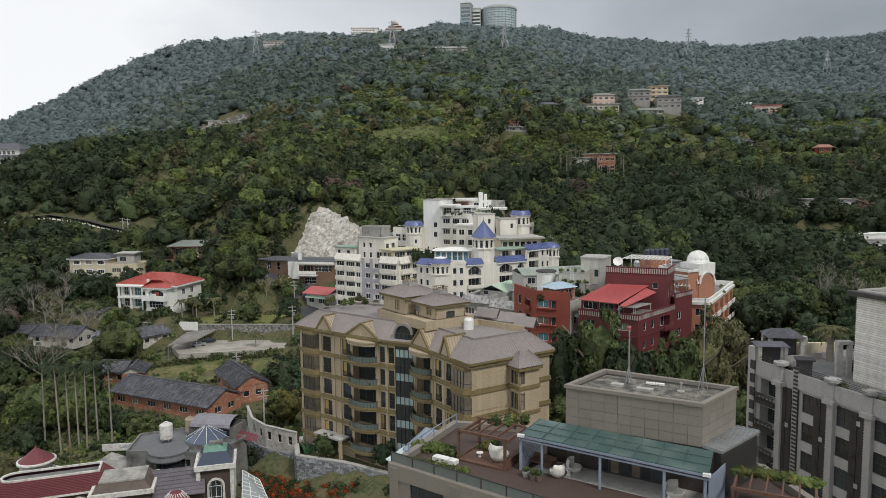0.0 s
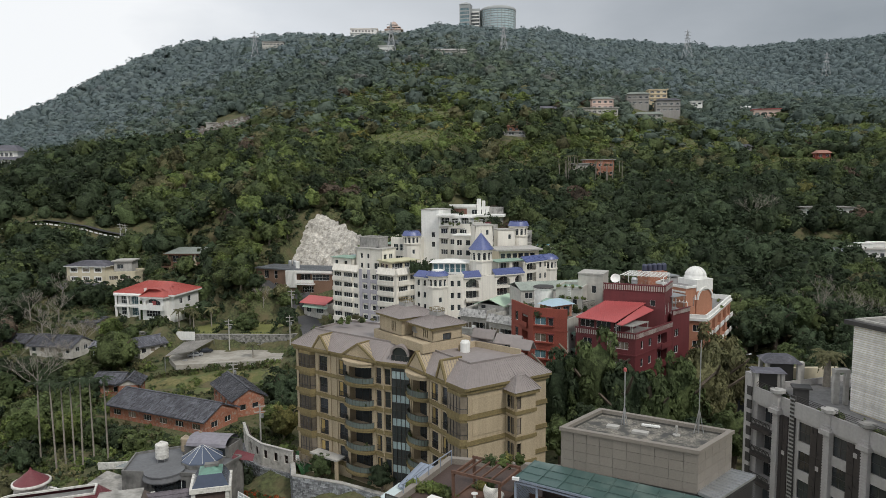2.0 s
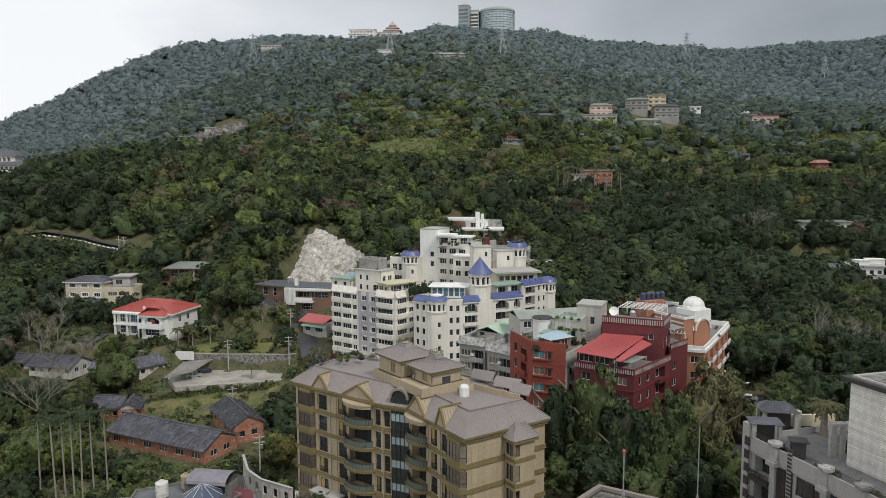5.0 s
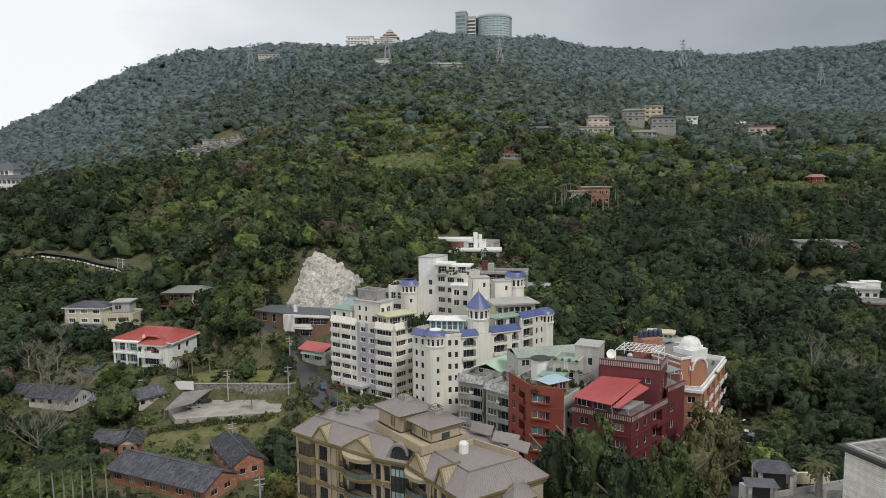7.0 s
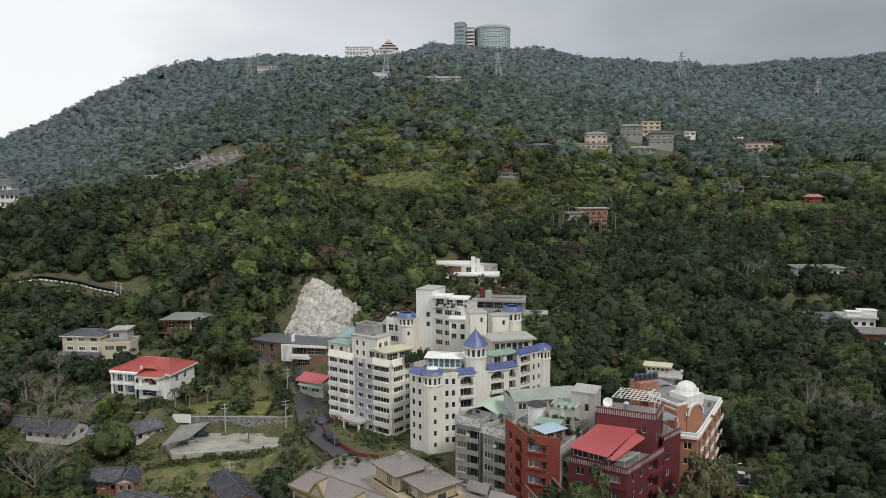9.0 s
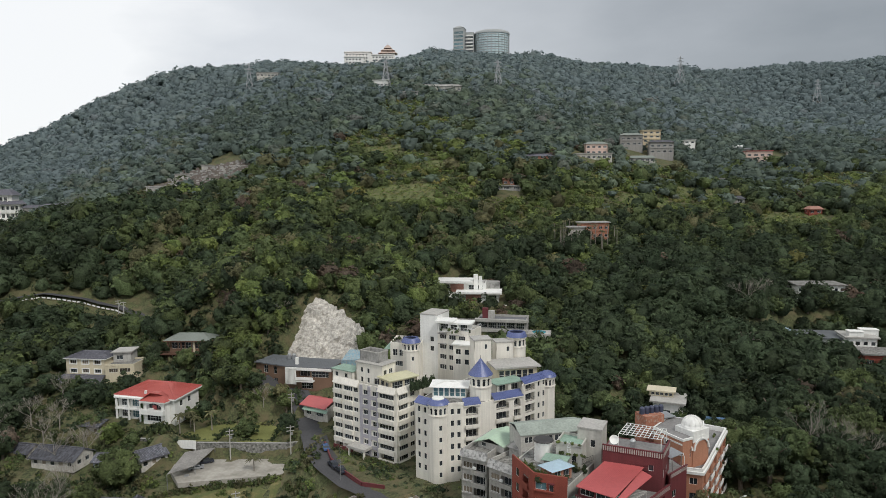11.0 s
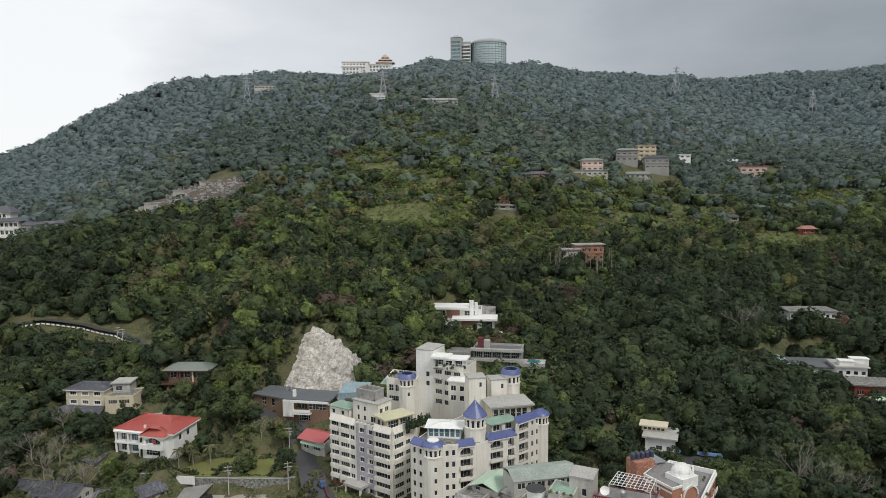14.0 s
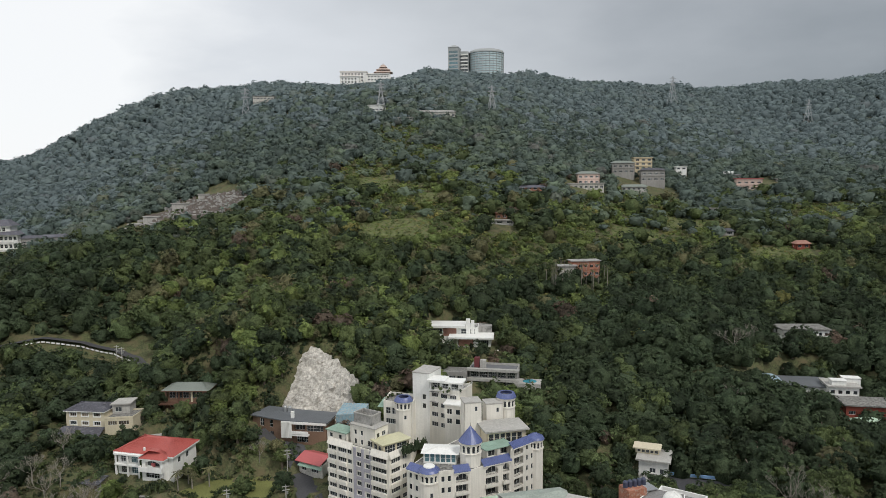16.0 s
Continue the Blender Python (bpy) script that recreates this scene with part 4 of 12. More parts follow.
        lp = rect(cx, cy, 1.9, 1.5, -54)
        part("roof_lantern", Shape().prism(lp, top + 1.5, top + 2.1), GREY_CONC, b, "grey louvred roof lantern")
        r_ = Shape()
        for i in range(4):
            rail(r_, lp[i], lp[(i + 1) % 4], top + 2.1, 0.5, 0.3, 0.05)
        part("lantern_rail", r_, BEIGE_TRIM, b)
    part("plinth_block", Shape().prism(rect(-3.2, 110.5, 14, 9, -54), 23.6, 25.0), BEIGE_STONE, b)
    part("water_tank", Shape().lathe([(0, 23.5), (0.75, 23.5), (0.75, 25.0), (0.55, 25.3), (0, 25.35)], 16, 3.6, 103.4), WHITE_PAINT, b, "white cylindrical roof tank")
    s = Shape().lathe([(0.0, 0.0), (0.3, 0.05), (0.55, 0.2), (0.6, 0.3)], 14)
    part("satellite_dish", s, STEEL, b, m=pose(-4.0, 107.2, 26.2, 70, 0, 20))
    s = Shape()
    s.bar((-4.0, 107.3, 24.9), (-4.0, 107.3, 26.2), 0.08)
    part("dish_mast", s, DARK_METAL, b)
    # entrance canopy
    part("entrance_canopy", Shape().box(5.2, 11.5, -2.2, 0, 3.6, 3.9), PALE_CONC, b, m=wall_pose(A, B, 0, 0))
    for u in (5.6, 8.3, 11.1):
        part("canopy_column", Shape().box(u - 0.22, u + 0.22, -2.0, -1.56, z0, 3.6), BEIGE_STONE, b, m=wall_pose(A, B, 0, 0))
    # bulkheads and gables on the back roof
    for cx, cy, w, d in ((10.5, 106.4, 3.4, 2.2), (7.0, 110.5, 3.0, 2.0), (12.2, 103.2, 2.4, 1.8)):
        part("roof_gable", gable_roof(Shape(), (cx - w / 2, cy + 1), (cx + w / 2, cy - 1), d, 24.2, 1.3, 0.2), SEAM_ROOF, b)
    # low screen walls on the roof terrace
    for p, q in (((5.2, 106.6), (11.6, 101.0)), ((2.6, 104.0), (5.2, 106.6))):
        part("screen_wall", Shape().box(0, along(p, q)[3], -0.12, 0.12, z1 + 2.4, z1 + 3.6), BEIGE_STONE, b, m=wall_pose(p, q, 0, 0))
    return b


CURTAIN = material("ochre_curtain", (0.34, 0.25, 0.10), 0.9, grain=0.2, scale=6, vary=0.3)
BALUSTRADE = material("greenish_balustrade_glass", (0.13, 0.16, 0.15), 0.1, grain=0.1, spec=0.8)
SPANDREL = material("pale_blue_spandrel", (0.38, 0.48, 0.50), 0.25, grain=0.08, vary=0.1)

beige_apartment()


# ---- the white apartment houses ----
def blue_strip(parent, p, q, z, run=1.5, rise=1.3, over=0.35):
    """A short slope of glazed blue tiles along a wall head."""
    s, r = Shape(), Shape()
    m = wall_pose(p, q, 0, z, 0)
    L = along(p, q)[3]
    f = [m @ Vector(v) for v in ((-0.1, -over, 0), (L + 0.1, -over, 0), (L, run, rise), (0, run, rise))]
    s.add([tuple(v) for v in f] + [tuple(v - Vector((0, 0, 0.18))) for v in f], [(0, 1, 2, 3), (7, 6, 5, 4), (0, 4, 5, 1), (1, 5, 6, 2), (2, 6, 7, 3), (3, 7, 4, 0)])
    ob = part("tile_roof", s, BLUE_TILE, parent, "sloping roof of glazed blue tiles")
    seams(r, f[0], f[1], f[3], f[2], 0.3, 0.12, 0.08)
    part("tile_ribs", r, BLUE_TILE, ob)
    c = Shape().box(-0.1, L + 0.1, -over - 0.06, 0.2, -0.42, -0.16)
    part("cornice", c, WHITE_TILE, parent, m=m)


def turret(parent, x, y, r, z0, z1, win, cone, n=12, start=0.0, small=()):
    """A many-sided tower with a ring of narrow windows under a blue roof: win (v0, v1); cone: (radius, height) pairs above z1."""
    pl = round_poly(x, y, r, n, start)
    side = 2 * r * math.sin(math.pi / n)
    for i in range(n):
        a, b_ = pl[i], pl[(i + 1) % n]
        ops = [(side * 0.22, side * 0.78, win[0], win[1], "w")]
        if a[1] < y and i % 3 == 0:
            ops += [(side * 0.2, side * 0.8, v, v + 1.3, "w") for v in small]
        wall(parent, a, b_, z0, z1, ops, WHITE_TILE, thick=0.2, frame=WHITE_METAL, name="tower_wall")
        if a[1] < y + r * 0.6:
            # round heads over the windows
            m = wall_pose(a, b_, side / 2, win[1], -0.03)
            hd = [(side * 0.30 * math.cos(math.pi * k / 8), 0, side * 0.30 * math.sin(math.pi * k / 8)) for k in range(9)]
            part("arched_head", Shape().add(hd + [(v[0], 0.1, v[2]) for v in hd], [tuple(range(9)), *[(k, k + 1, 10 + k, 9 + k) for k in range(8)]]), GLASS, parent, m=m)
    for z, o in ((win[0] - 0.55, 0.14), (win[0] - 0.3, 0.22), (win[1] + 0.55, 0.2), (z1 - 0.15, 0.36)):
        part("moulding", ring(Shape(), pl, 0.1, z, z + 0.18, o), WHITE_TILE, parent)
    ro = Shape().lathe([(r + 0.4, z1)] + [(q, z1 + h) for q, h in cone], 24, x, y)
    t = part("turret_roof", ro, BLUE_TILE, parent, "glazed blue tiled turret roof")
    rb = Shape()
    for k in range(24):
        a = radians(15 * k)
        pts = [(x + q * math.cos(a), y + q * math.sin(a), z1 + h + 0.03) for q, h in [(r + 0.4, 0)] + [c for c in cone if c[0] > 0.3 * r or c is cone[-1]]]
        for p, q in zip(pts, pts[1:]):
            if (Vector(p) - Vector(q)).length > 0.05:
                rb.bar(p, q, 0.12, 0.07)
    part("tile_ribs", rb, BLUE_TILE, t)


def blue_roof_house():
    b = thing("apartment_house", 10, 188, 4, label="white tiled apartment house with blue tiled turrets and arched balconies", category="apartment house")
    P = [(-6.8, 178.9), (-3.2, 175.8), (1.6, 175.0), (5.7, 175.7), (9.9, 177.0), (13.7, 179.7), (21.6, 183.6), (22.2, 185.4), (31.0, 192.9), (27.5, 204), (8, 200), (-2, 188)]
    z0, z1 = 4.0, 24.5
    fl = [24.5 - 3.05 * k for k in range(1, 7)]
    rows = [(f + 0.7, f + 2.2) for f in fl]
    lg = [(f + 0.15, f + 2.45) for f in fl]
    wall(b, P[0], P[1], z0, z1, storeys([(0.8, 1.7), (2.9, 3.8)], rows), WHITE_TILE)
    wall(b, P[1], P[2], z0, z1, (), WHITE_TILE)
    wall(b, P[2], P[3], z0, z1, storeys([(0.7, 1.6), (2.4, 3.3)], rows), WHITE_TILE)
    wall(b, P[3], P[4], z0, z1, storeys([(0.5, 3.9)], lg, "l"), WHITE_TILE)
    wall(b, P[4], P[5], z0, z1, (), WHITE_TILE)
    wall(b, P[5], P[6], z0, z1, storeys([(0.7, 4.6), (6.2, 8.2)], lg, "l"), WHITE_TILE)
    wall(b, P[6], P[7], z0, 27.0, (), WHITE_TILE)
    wall(b, P[7], P[8], z0, 27.0, storeys([(0.6, 4.3)], [(f + 3.2, f + 5.5) for f in fl] , "l") + storeys([(5.6, 6.4), (7.6, 8.4)], [(f + 3.6, f + 5.1) for f in fl]), WHITE_TILE)
    for i in range(8, 12):
        wall(b, P[i], P[(i + 1) % 12], z0, z1, (), WHITE_TILE)
    part("roof_deck", Shape().prism(inset(P, 0.3), z1 - 0.3, z1), ROOF_DECK, b)
    blue_strip(b, P[0], P[1], z1)
    blue_strip(b, P[3], P[4], z1)
    blue_strip(b, P[5], P[6], z1)
    blue_strip(b, P[7], P[8], 27.0)
    part("parapet", Shape().box(0, along(P[2], P[3])[3], -0.05, 0.25, z1, z1 + 0.7), WHITE_TILE, b, m=wall_pose(P[2], P[3], 0, 0))
    # arched heads over the top balconies
    for p, q, u0, u1, zt in ((P[3], P[4], 0.5, 3.9, fl[0] + 2.45), (P[5], P[6], 0.7, 4.6, fl[0] + 2.45), (P[5], P[6], 6.2, 8.2, fl[0] + 2.45), (P[7], P[8], 0.6, 4.3, fl[0] + 5.5)):
        w = u1 - u0
        top = [(u0 + w * k / 10, zt - 0.9 + 0.9 * math.sin(math.pi * k / 10)) for k in range(11)]
        v = [(x, 0.02, y) for x, y in top] + [(u0, 0.02, zt), (u1, 0.02, zt)]
        s = Shape()
        for k in range(10):
            (xa, ya), (xb, yb) = top[k], top[k + 1]
            s.add([(xa, 0.02, ya), (xb, 0.02, yb), (xb, 0.02, zt + 0.01), (xa, 0.02, zt + 0.01), (xa, 0.25, ya), (xb, 0.25, yb)], [(0, 1, 2, 3), (0, 4, 5, 1)])
        part("arch", s, WHITE_TILE, b, m=wall_pose(p, q, 0, 0))
    # balcony fronts
    for p, q, u0, u1 in ((P[3], P[4], 0.3, 4.1), (P[5], P[6], 0.5, 4.8), (P[5], P[6], 6.0, 8.4)):
        for f in fl[1:]:
            part("balcony_front", Shape().box(u0, u1, -0.75, -0.6, f - 0.15, f + 0.85).box(u0, u1, -0.75, 0.0, f - 0.15, f + 0.0).box(u0, u0 + 0.12, -0.6, 0, f, f + 0.85).box(u1 - 0.12, u1, -0.6, 0, f, f + 0.85), WHITE_TILE, b, m=wall_pose(p, q, 0, 0))
    turret(b, -0.9, 176.2, 2.55, 4, 25.0, (22.4, 23.7), [(2.5, 0.55), (1.6, 1.1)], small=fl[1:])
    part("turret_cap", Shape().lathe([(1.6, 26.1), (1.5, 26.35), (0, 26.55)], 20, -0.9, 176.2), WHITE_PAINT, b)
    turret(b, 10.3, 181.2, 2.85, 4, 31.0, (28.3, 29.8), [(0.0, 4.2)], small=fl)
    part("finial", Shape().lathe([(0, 35.0), (0.14, 35.1), (0.05, 35.4), (0.03, 36.0), (0, 36.0)], 8, 10.3, 181.2), DARK_METAL, b)
    turret(b, 29.6, 192.9, 2.2, 4, 27.0, (24.6, 25.9), [(2.2, 0.6), (1.2, 1.2), (0, 1.3)])
    # glazed roof room with a white sheet roof
    rm = rect(2.4, 184.6, 9.0, 6.0, -8)
    body(b, rm, z1, 27.4, WHITE_PAINT, {0: [(0.4 + 1.45 * i, 1.6 + 1.45 * i, 24.9, 27.1, "b") for i in range(6)], 3: [(0.5 + 1.5 * i, 1.7 + 1.5 * i, 24.9, 27.1, "b") for i in range(3)]})
    part("sheet_roof", hip_roof(inset(rm, -0.7), 27.4, 0.8, 4.0), WHITE_PAINT, b, "white sheet roof over the roof room")
    # roof garden rooms behind
    rm2 = rect(20.5, 196.8, 11.5, 8.0, 12)
    body(b, rm2, z1, 29.3, CREAM, {0: [(0.5 + 1.7 * i, 1.9 + 1.7 * i, 26.0, 28.6, "w") for i in range(6)]})
    part("flat_roof", Shape().prism(inset(rm2, -0.9), 29.3, 29.75), PALE_CONC, b)
    rm3 = rect(17.5, 187.6, 8.5, 4.5, 28)
    body(b, rm3, z1, 27.2, WHITE_TILE, {0: [(0.5, 3.6, 24.8, 26.9, "a"), (4.6, 7.6, 24.8, 26.9, "a")]})
    part("lean_to_roof", Shape().prism(inset(rm3, -0.5), 27.2, 27.4), GREEN_DECK, b, "faded green lean-to roof")
    for x, y, a, d, zt in ((11.6, 201.0, 5.2, 5.0, 35.8), (18.4, 204.5, 5.4, 4.5, 34.2)):
        pl = rect(x, y, a, d, 10)
        body(b, pl, z1, zt, WHITE_TILE, {0: [(3.2, 4.0, zt - 2.6, zt - 1.2, "w")]})
        part("stair_roof", Shape().prism(inset(pl, -0.15), zt, zt + 0.3), PALE_CONC, b)
    turret(b, 22.6, 206.2, 2.7, 20, 35.2, (32.6, 34.0), [(2.75, 0.8), (2.5, 1.3), (1.9, 1.3)])
    return b


def white_slab():
    b = thing("apartment_house", -20, 198, 4, label="off-white tiled slab apartment house with long window bands", category="apartment house")
    S = [(-31.3, 201.8), (-12.2, 188.0), (-6.2, 195.0), (-25.6, 210.0)]
    z0, z1 = 3.4, 23.6
    fl = [23.6 - 2.88 * k for k in range(1, 8)]
    rows = [(f + 0.85, f + 2.15) for f in fl]
    ops = storeys([(0.4, 3.3), (4.1, 7.4), (7.9, 9.5), (17.4, 22.6)], rows[:6]) + storeys([(11.5, 13.3), (14.9, 16.5)], rows)
    ops += [(0.6, 3.2, 3.6, 5.6, "a"), (4.2, 7.6, 3.6, 5.6, "a"), (17.6, 22.4, 3.6, 5.6, "a")]
    wall(b, S[0], S[1], z0, z1, ops, WHITE_TILE)
    wall(b, S[1], S[2], z0, z1, storeys([(1.0, 4.6), (5.6, 7.4)], rows), WHITE_TILE)
    wall(b, S[2], S[3], z0, z1, (), WHITE_TILE)
    wall(b, S[3], S[0], z0, z1, storeys([(2.0, 3.4), (6.0, 7.4)], rows), WHITE_TILE)
    for f in fl:
        for p, q, u0, u1 in ((S[0], S[1], 0.2, 3.5), (S[0], S[1], 3.9, 7.65), (S[0], S[1], 17.2, 22.8), (S[1], S[2], 0.6, 5.0)):
            part("spandrel", Shape().box(u0, u1, -0.55, 0.0, f - 0.35, f + 0.82), WHITE_TILE, b, "projecting white tiled balcony front", m=wall_pose(p, q, 0, 0))
    # sills that stand proud of each window
    # grey service strip
    gp = Shape()
    for u in (10.4, 13.4, 16.6):
        gp.box(u, u + (0.95 if u < 16 else 0.5), -0.28, 0.0, z0, z1 + 0.6)
    part("service_strip", gp, LAVENDER, b, "pale grey-violet tiled service strip", m=wall_pose(S[0], S[1], 0, 0))
    for f in fl:
        part("strip_panel", Shape().box(11.35, 13.4, -0.2, 0, f - 0.2, f + 0.8).box(14.35, 16.6, -0.2, 0, f - 0.2, f + 0.8), LAVENDER, b, m=wall_pose(S[0], S[1], 0, 0))
    # sloped parapet
    for p, q, u0, u1 in ((S[0], S[1], 0.2, 9.7), (S[0], S[1], 17.0, 23.2), (S[1], S[2], 0.2, 9.0)):
        m = wall_pose(p, q, 0, 0)
        s = Shape()
        f = [m @ Vector(v) for v in ((u0, -0.55, z1 - 0.3), (u1, -0.55, z1 - 0.3), (u1, 0.3, z1 + 1.5), (u0, 0.3, z1 + 1.5), (u0, 0.5, z1 - 0.3), (u1, 0.5, z1 - 0.3))]
        s.add([tuple(v) for v in f], [(0, 1, 2, 3), (3, 2, 5, 4), (0, 3, 4), (1, 5, 2), (0, 4, 5, 1)])
        pp = part("sloped_parapet", s, WHITE_TILE, b)
        sr = Shape()
        for k in range(int((u1 - u0) / 1.6) + 1):
            u = u0 + k * 1.6
            sr.bar(m @ Vector((u, -0.58, z1 - 0.3)), m @ Vector((u, 0.28, z1 + 1.52)), 0.12, 0.08)
        part("parapet_ribs", sr, WHITE_TILE, pp)
    part("roof_deck", Shape().prism(inset(S, 0.2), z1 - 0.3, z1), ROOF_DECK, b)
    part("parapet", ring(Shape(), S, 0.25, z1 - 0.1, z1 + 0.9), WHITE_TILE, b)
    # roof rooms
    pl = rect(-18.6, 199.6, 9.5, 6.2, -35)
    body(b, pl, z1, 29.6, WHITE_TILE, {0: [(1.6, 2.5, 26.9, 28.3, "w"), (4.0, 4.9, 26.9, 28.3, "w"), (1.6, 2.5, 24.1, 25.6, "w"), (4.0, 4.9, 24.1, 25.6, "w"), (6.6, 8.6, 24.1, 25.8, "w")], 1: [(0.8, 2.2, 26.8, 28.2, "w"), (3.2, 4.8, 26.8, 28.2, "w")]})
    part("room_roof", Shape().prism(inset(pl, -0.25), 29.6, 29.9), PALE_CONC, b)
    pt = rect(-19.2, 200.6, 6.8, 4.4, -35)
    body(b, pt, 29.9, 32.6, GREY_CONC, {})
    part("tank_roof", Shape().prism(inset(pt, 0.25), 31.6, 31.9), ROOF_DECK, b)
    part("parapet", ring(Shape(), pt, 0.2, 32.6, 32.9, 0.08), PALE_CONC, b)
    pl = rect(-27.2, 203.8, 7.5, 5.0, -35)
    body(b, pl, z1, 26.6, WHITE_TILE, {0: [(1.0, 2.2, 24.6, 25.9, "w"), (4.6, 5.8, 24.6, 25.9, "w")]})
    part("room_roof", Shape().prism(inset(pl, -0.35), 26.6, 26.85), GREEN_DECK, b)
    pl = rect(-12.0, 194.6, 9.0, 5.6, 36)
    body(b, pl, z1, 26.6, CREAM, {0: [(0.8, 4.2, 24.0, 26.2, "w"), (4.8, 8.2, 24.0, 26.2, "w")], 3: [(0.8, 2.6, 24.2, 26.0, "w"), (3.2, 4.8, 24.2, 26.0, "w")]})
    part("yellow_roof", Shape().prism(inset(pl, -0.5), 26.6, 26.9), YELLOW_SHEET, b, "pale yellow sheet roof")
    # entrance porch
    m = wall_pose(S[0], S[1], 8.6, 0)
    part("porch_roof", Shape().box(-0.5, 6.2, -3.6, 0, 6.3, 7.0), PALE_CONC, b, "concrete porch roof", m=m)
    for u in (-0.1, 5.4):
        part("porch_column", Shape().box(u, u + 0.5, -3.4, -2.9, z0, 6.3), WHITE_TILE, b, m=m)
    part("shop_front", Shape().box(-8.2, -0.8, -0.9, -0.6, z0, 5.0), MAROON, b, "dark red ground-floor wall", m=m)
    return b


def rear_white_house():
    b = thing("apartment_house", 0, 218, 16, label="tall plain white apartment house with roof terraces, up the slope", category="apartment house")
    T = [(-6.2, 219.5), (-0.8, 217.2), (3.0, 225), (-2.5, 228)]
    body(b, T, 14, 39.4, WHITE_PAINT, {0: [(3.4, 4.6, 31.0, 32.6, "w"), (3.4, 4.6, 28.0, 29.6, "w")]})
    part("roof", Shape().prism(inset(T, -0.1), 39.4, 39.7), PALE_CONC, b)
    Q = [(-0.8, 217.2), (8.4, 211.2), (13, 219), (3.0, 225)]
    fl = (31.5, 28.3, 25.1, 21.9)
    body(b, Q, 12, 34.6, WHITE_TILE, {0: [(0.8 + 3.4 * i, 3.2 + 3.4 * i, f + 0.8, f + 2.3, "w") for f in fl for i in range(3)]})
    flat_roof(b, Q, 34.7, ROOF_DECK, 0.8, WHITE_TILE)
    for f in fl[:2]:
        part("awning", Shape().box(0.6, 3.6, -0.9, 0.0, f + 2.4, f + 2.6), GREY_CONC, b, m=wall_pose(Q[0], Q[1], 0, 0))
        part("awning", Shape().box(5.0, 9.6, -0.9, 0.0, f + 2.4, f + 2.6), GREY_CONC, b, m=wall_pose(Q[0], Q[1], 0, 0))
    # roof pavilion
    R = rect(4.6, 216.6, 10.0, 5.0, -14)
    body(b, R, 34.7, 37.6, WHITE_PAINT, {0: [(0.6, 3.4, 35.0, 37.2, "a"), (4.2, 6.2, 35.4, 37.0, "w"), (7.0, 9.4, 35.0, 37.2, "a")]})
    part("pavilion_roof", Shape().prism(inset(rect(2.0, 217.0, 5.2, 5.4, -14), -0.3), 37.6, 38.2).prism(inset(rect(7.4, 215.8, 5.4, 5.0, -14), -0.3), 37.2, 37.7), WHITE_PAINT, b, "white flat pavilion roof")
    rl = Shape()
    for i in (0, 1, 3):
        rail(rl, Q[i], Q[(i + 1) % 4], 35.4, 1.0, 0.5, 0.05)
    part("terrace_rail", rl, WHITE_METAL, b)
    # side wing with turret
    W = [(-15.5, 216.5), (-6.2, 212.5), (-5.0, 222.5), (-14.0, 226)]
    body(b, W, 12, 30.2, WHITE_TILE, {0: [(0.8, 2.4, 27.2, 29.2, "w"), (3.0, 4.6, 27.2, 29.2, "w"), (0.8, 4.6, 24.0, 25.6, "w")], 3: [(1.0 + 2.4 * i, 3.0 + 2.4 * i, 27.0, 29.0, "w") for i in range(3)]})
    flat_roof(b, W, 30.4, ROOF_DECK, 0.9, WHITE_TILE)
    part("green_canopy", Shape().box(-0.2, 9.6, -2.0, 0.0, 29.0, 29.2), GREEN_DECK, b, "green sheet canopy", m=wall_pose(W[3], W[0], 0, 0))
    turret(b, -9.0, 213.8, 2.6, 10, 32.0, (29.8, 31.1), [(2.5, 0.9), (2.2, 1.3), (1.7, 1.3)], small=(26.6,))
    # white sheet roof over the stair flank
    s = [(3.8, 208.4), (11.5, 205.5), (13.0, 210.0), (5.2, 213.0)]
    body(b, s, 12, 32.2, WHITE_TILE, {0: [(0.8, 2.4, 29.4, 31.0, "w"), (3.6, 5.0, 29.4, 31.0, "w"), (0.8, 2.4, 26.4, 28.0, "w"), (3.6, 5.0, 26.4, 28.0, "w")], 3: [(1.0, 3.6, 29.4, 31.2, "w"), (1.0, 3.6, 26.4, 28.2, "w")]})
    part("sheet_roof", Shape().prism(inset(s, -0.4), 32.2, 32.6), WHITE_PAINT, b, "white sheet roof")
    return b


LAVENDER = material("grey_violet_tile", (0.40, 0.39, 0.43), 0.7, grain=0.12, patch=0.12, streak=0.2)
YELLOW_SHEET = material("pale_yellow_sheet", (0.56, 0.54, 0.36), 0.6, grain=0.1, patch=0.15, streak=0.1)
blue_roof_house()
white_slab()
rear_white_house()


# ---- the granite house with its roof terrace ----
def shared_box(name, w, d, h, mat):
    return Shape().box(0, w, 0, d, 0, h).mesh(name, mat)


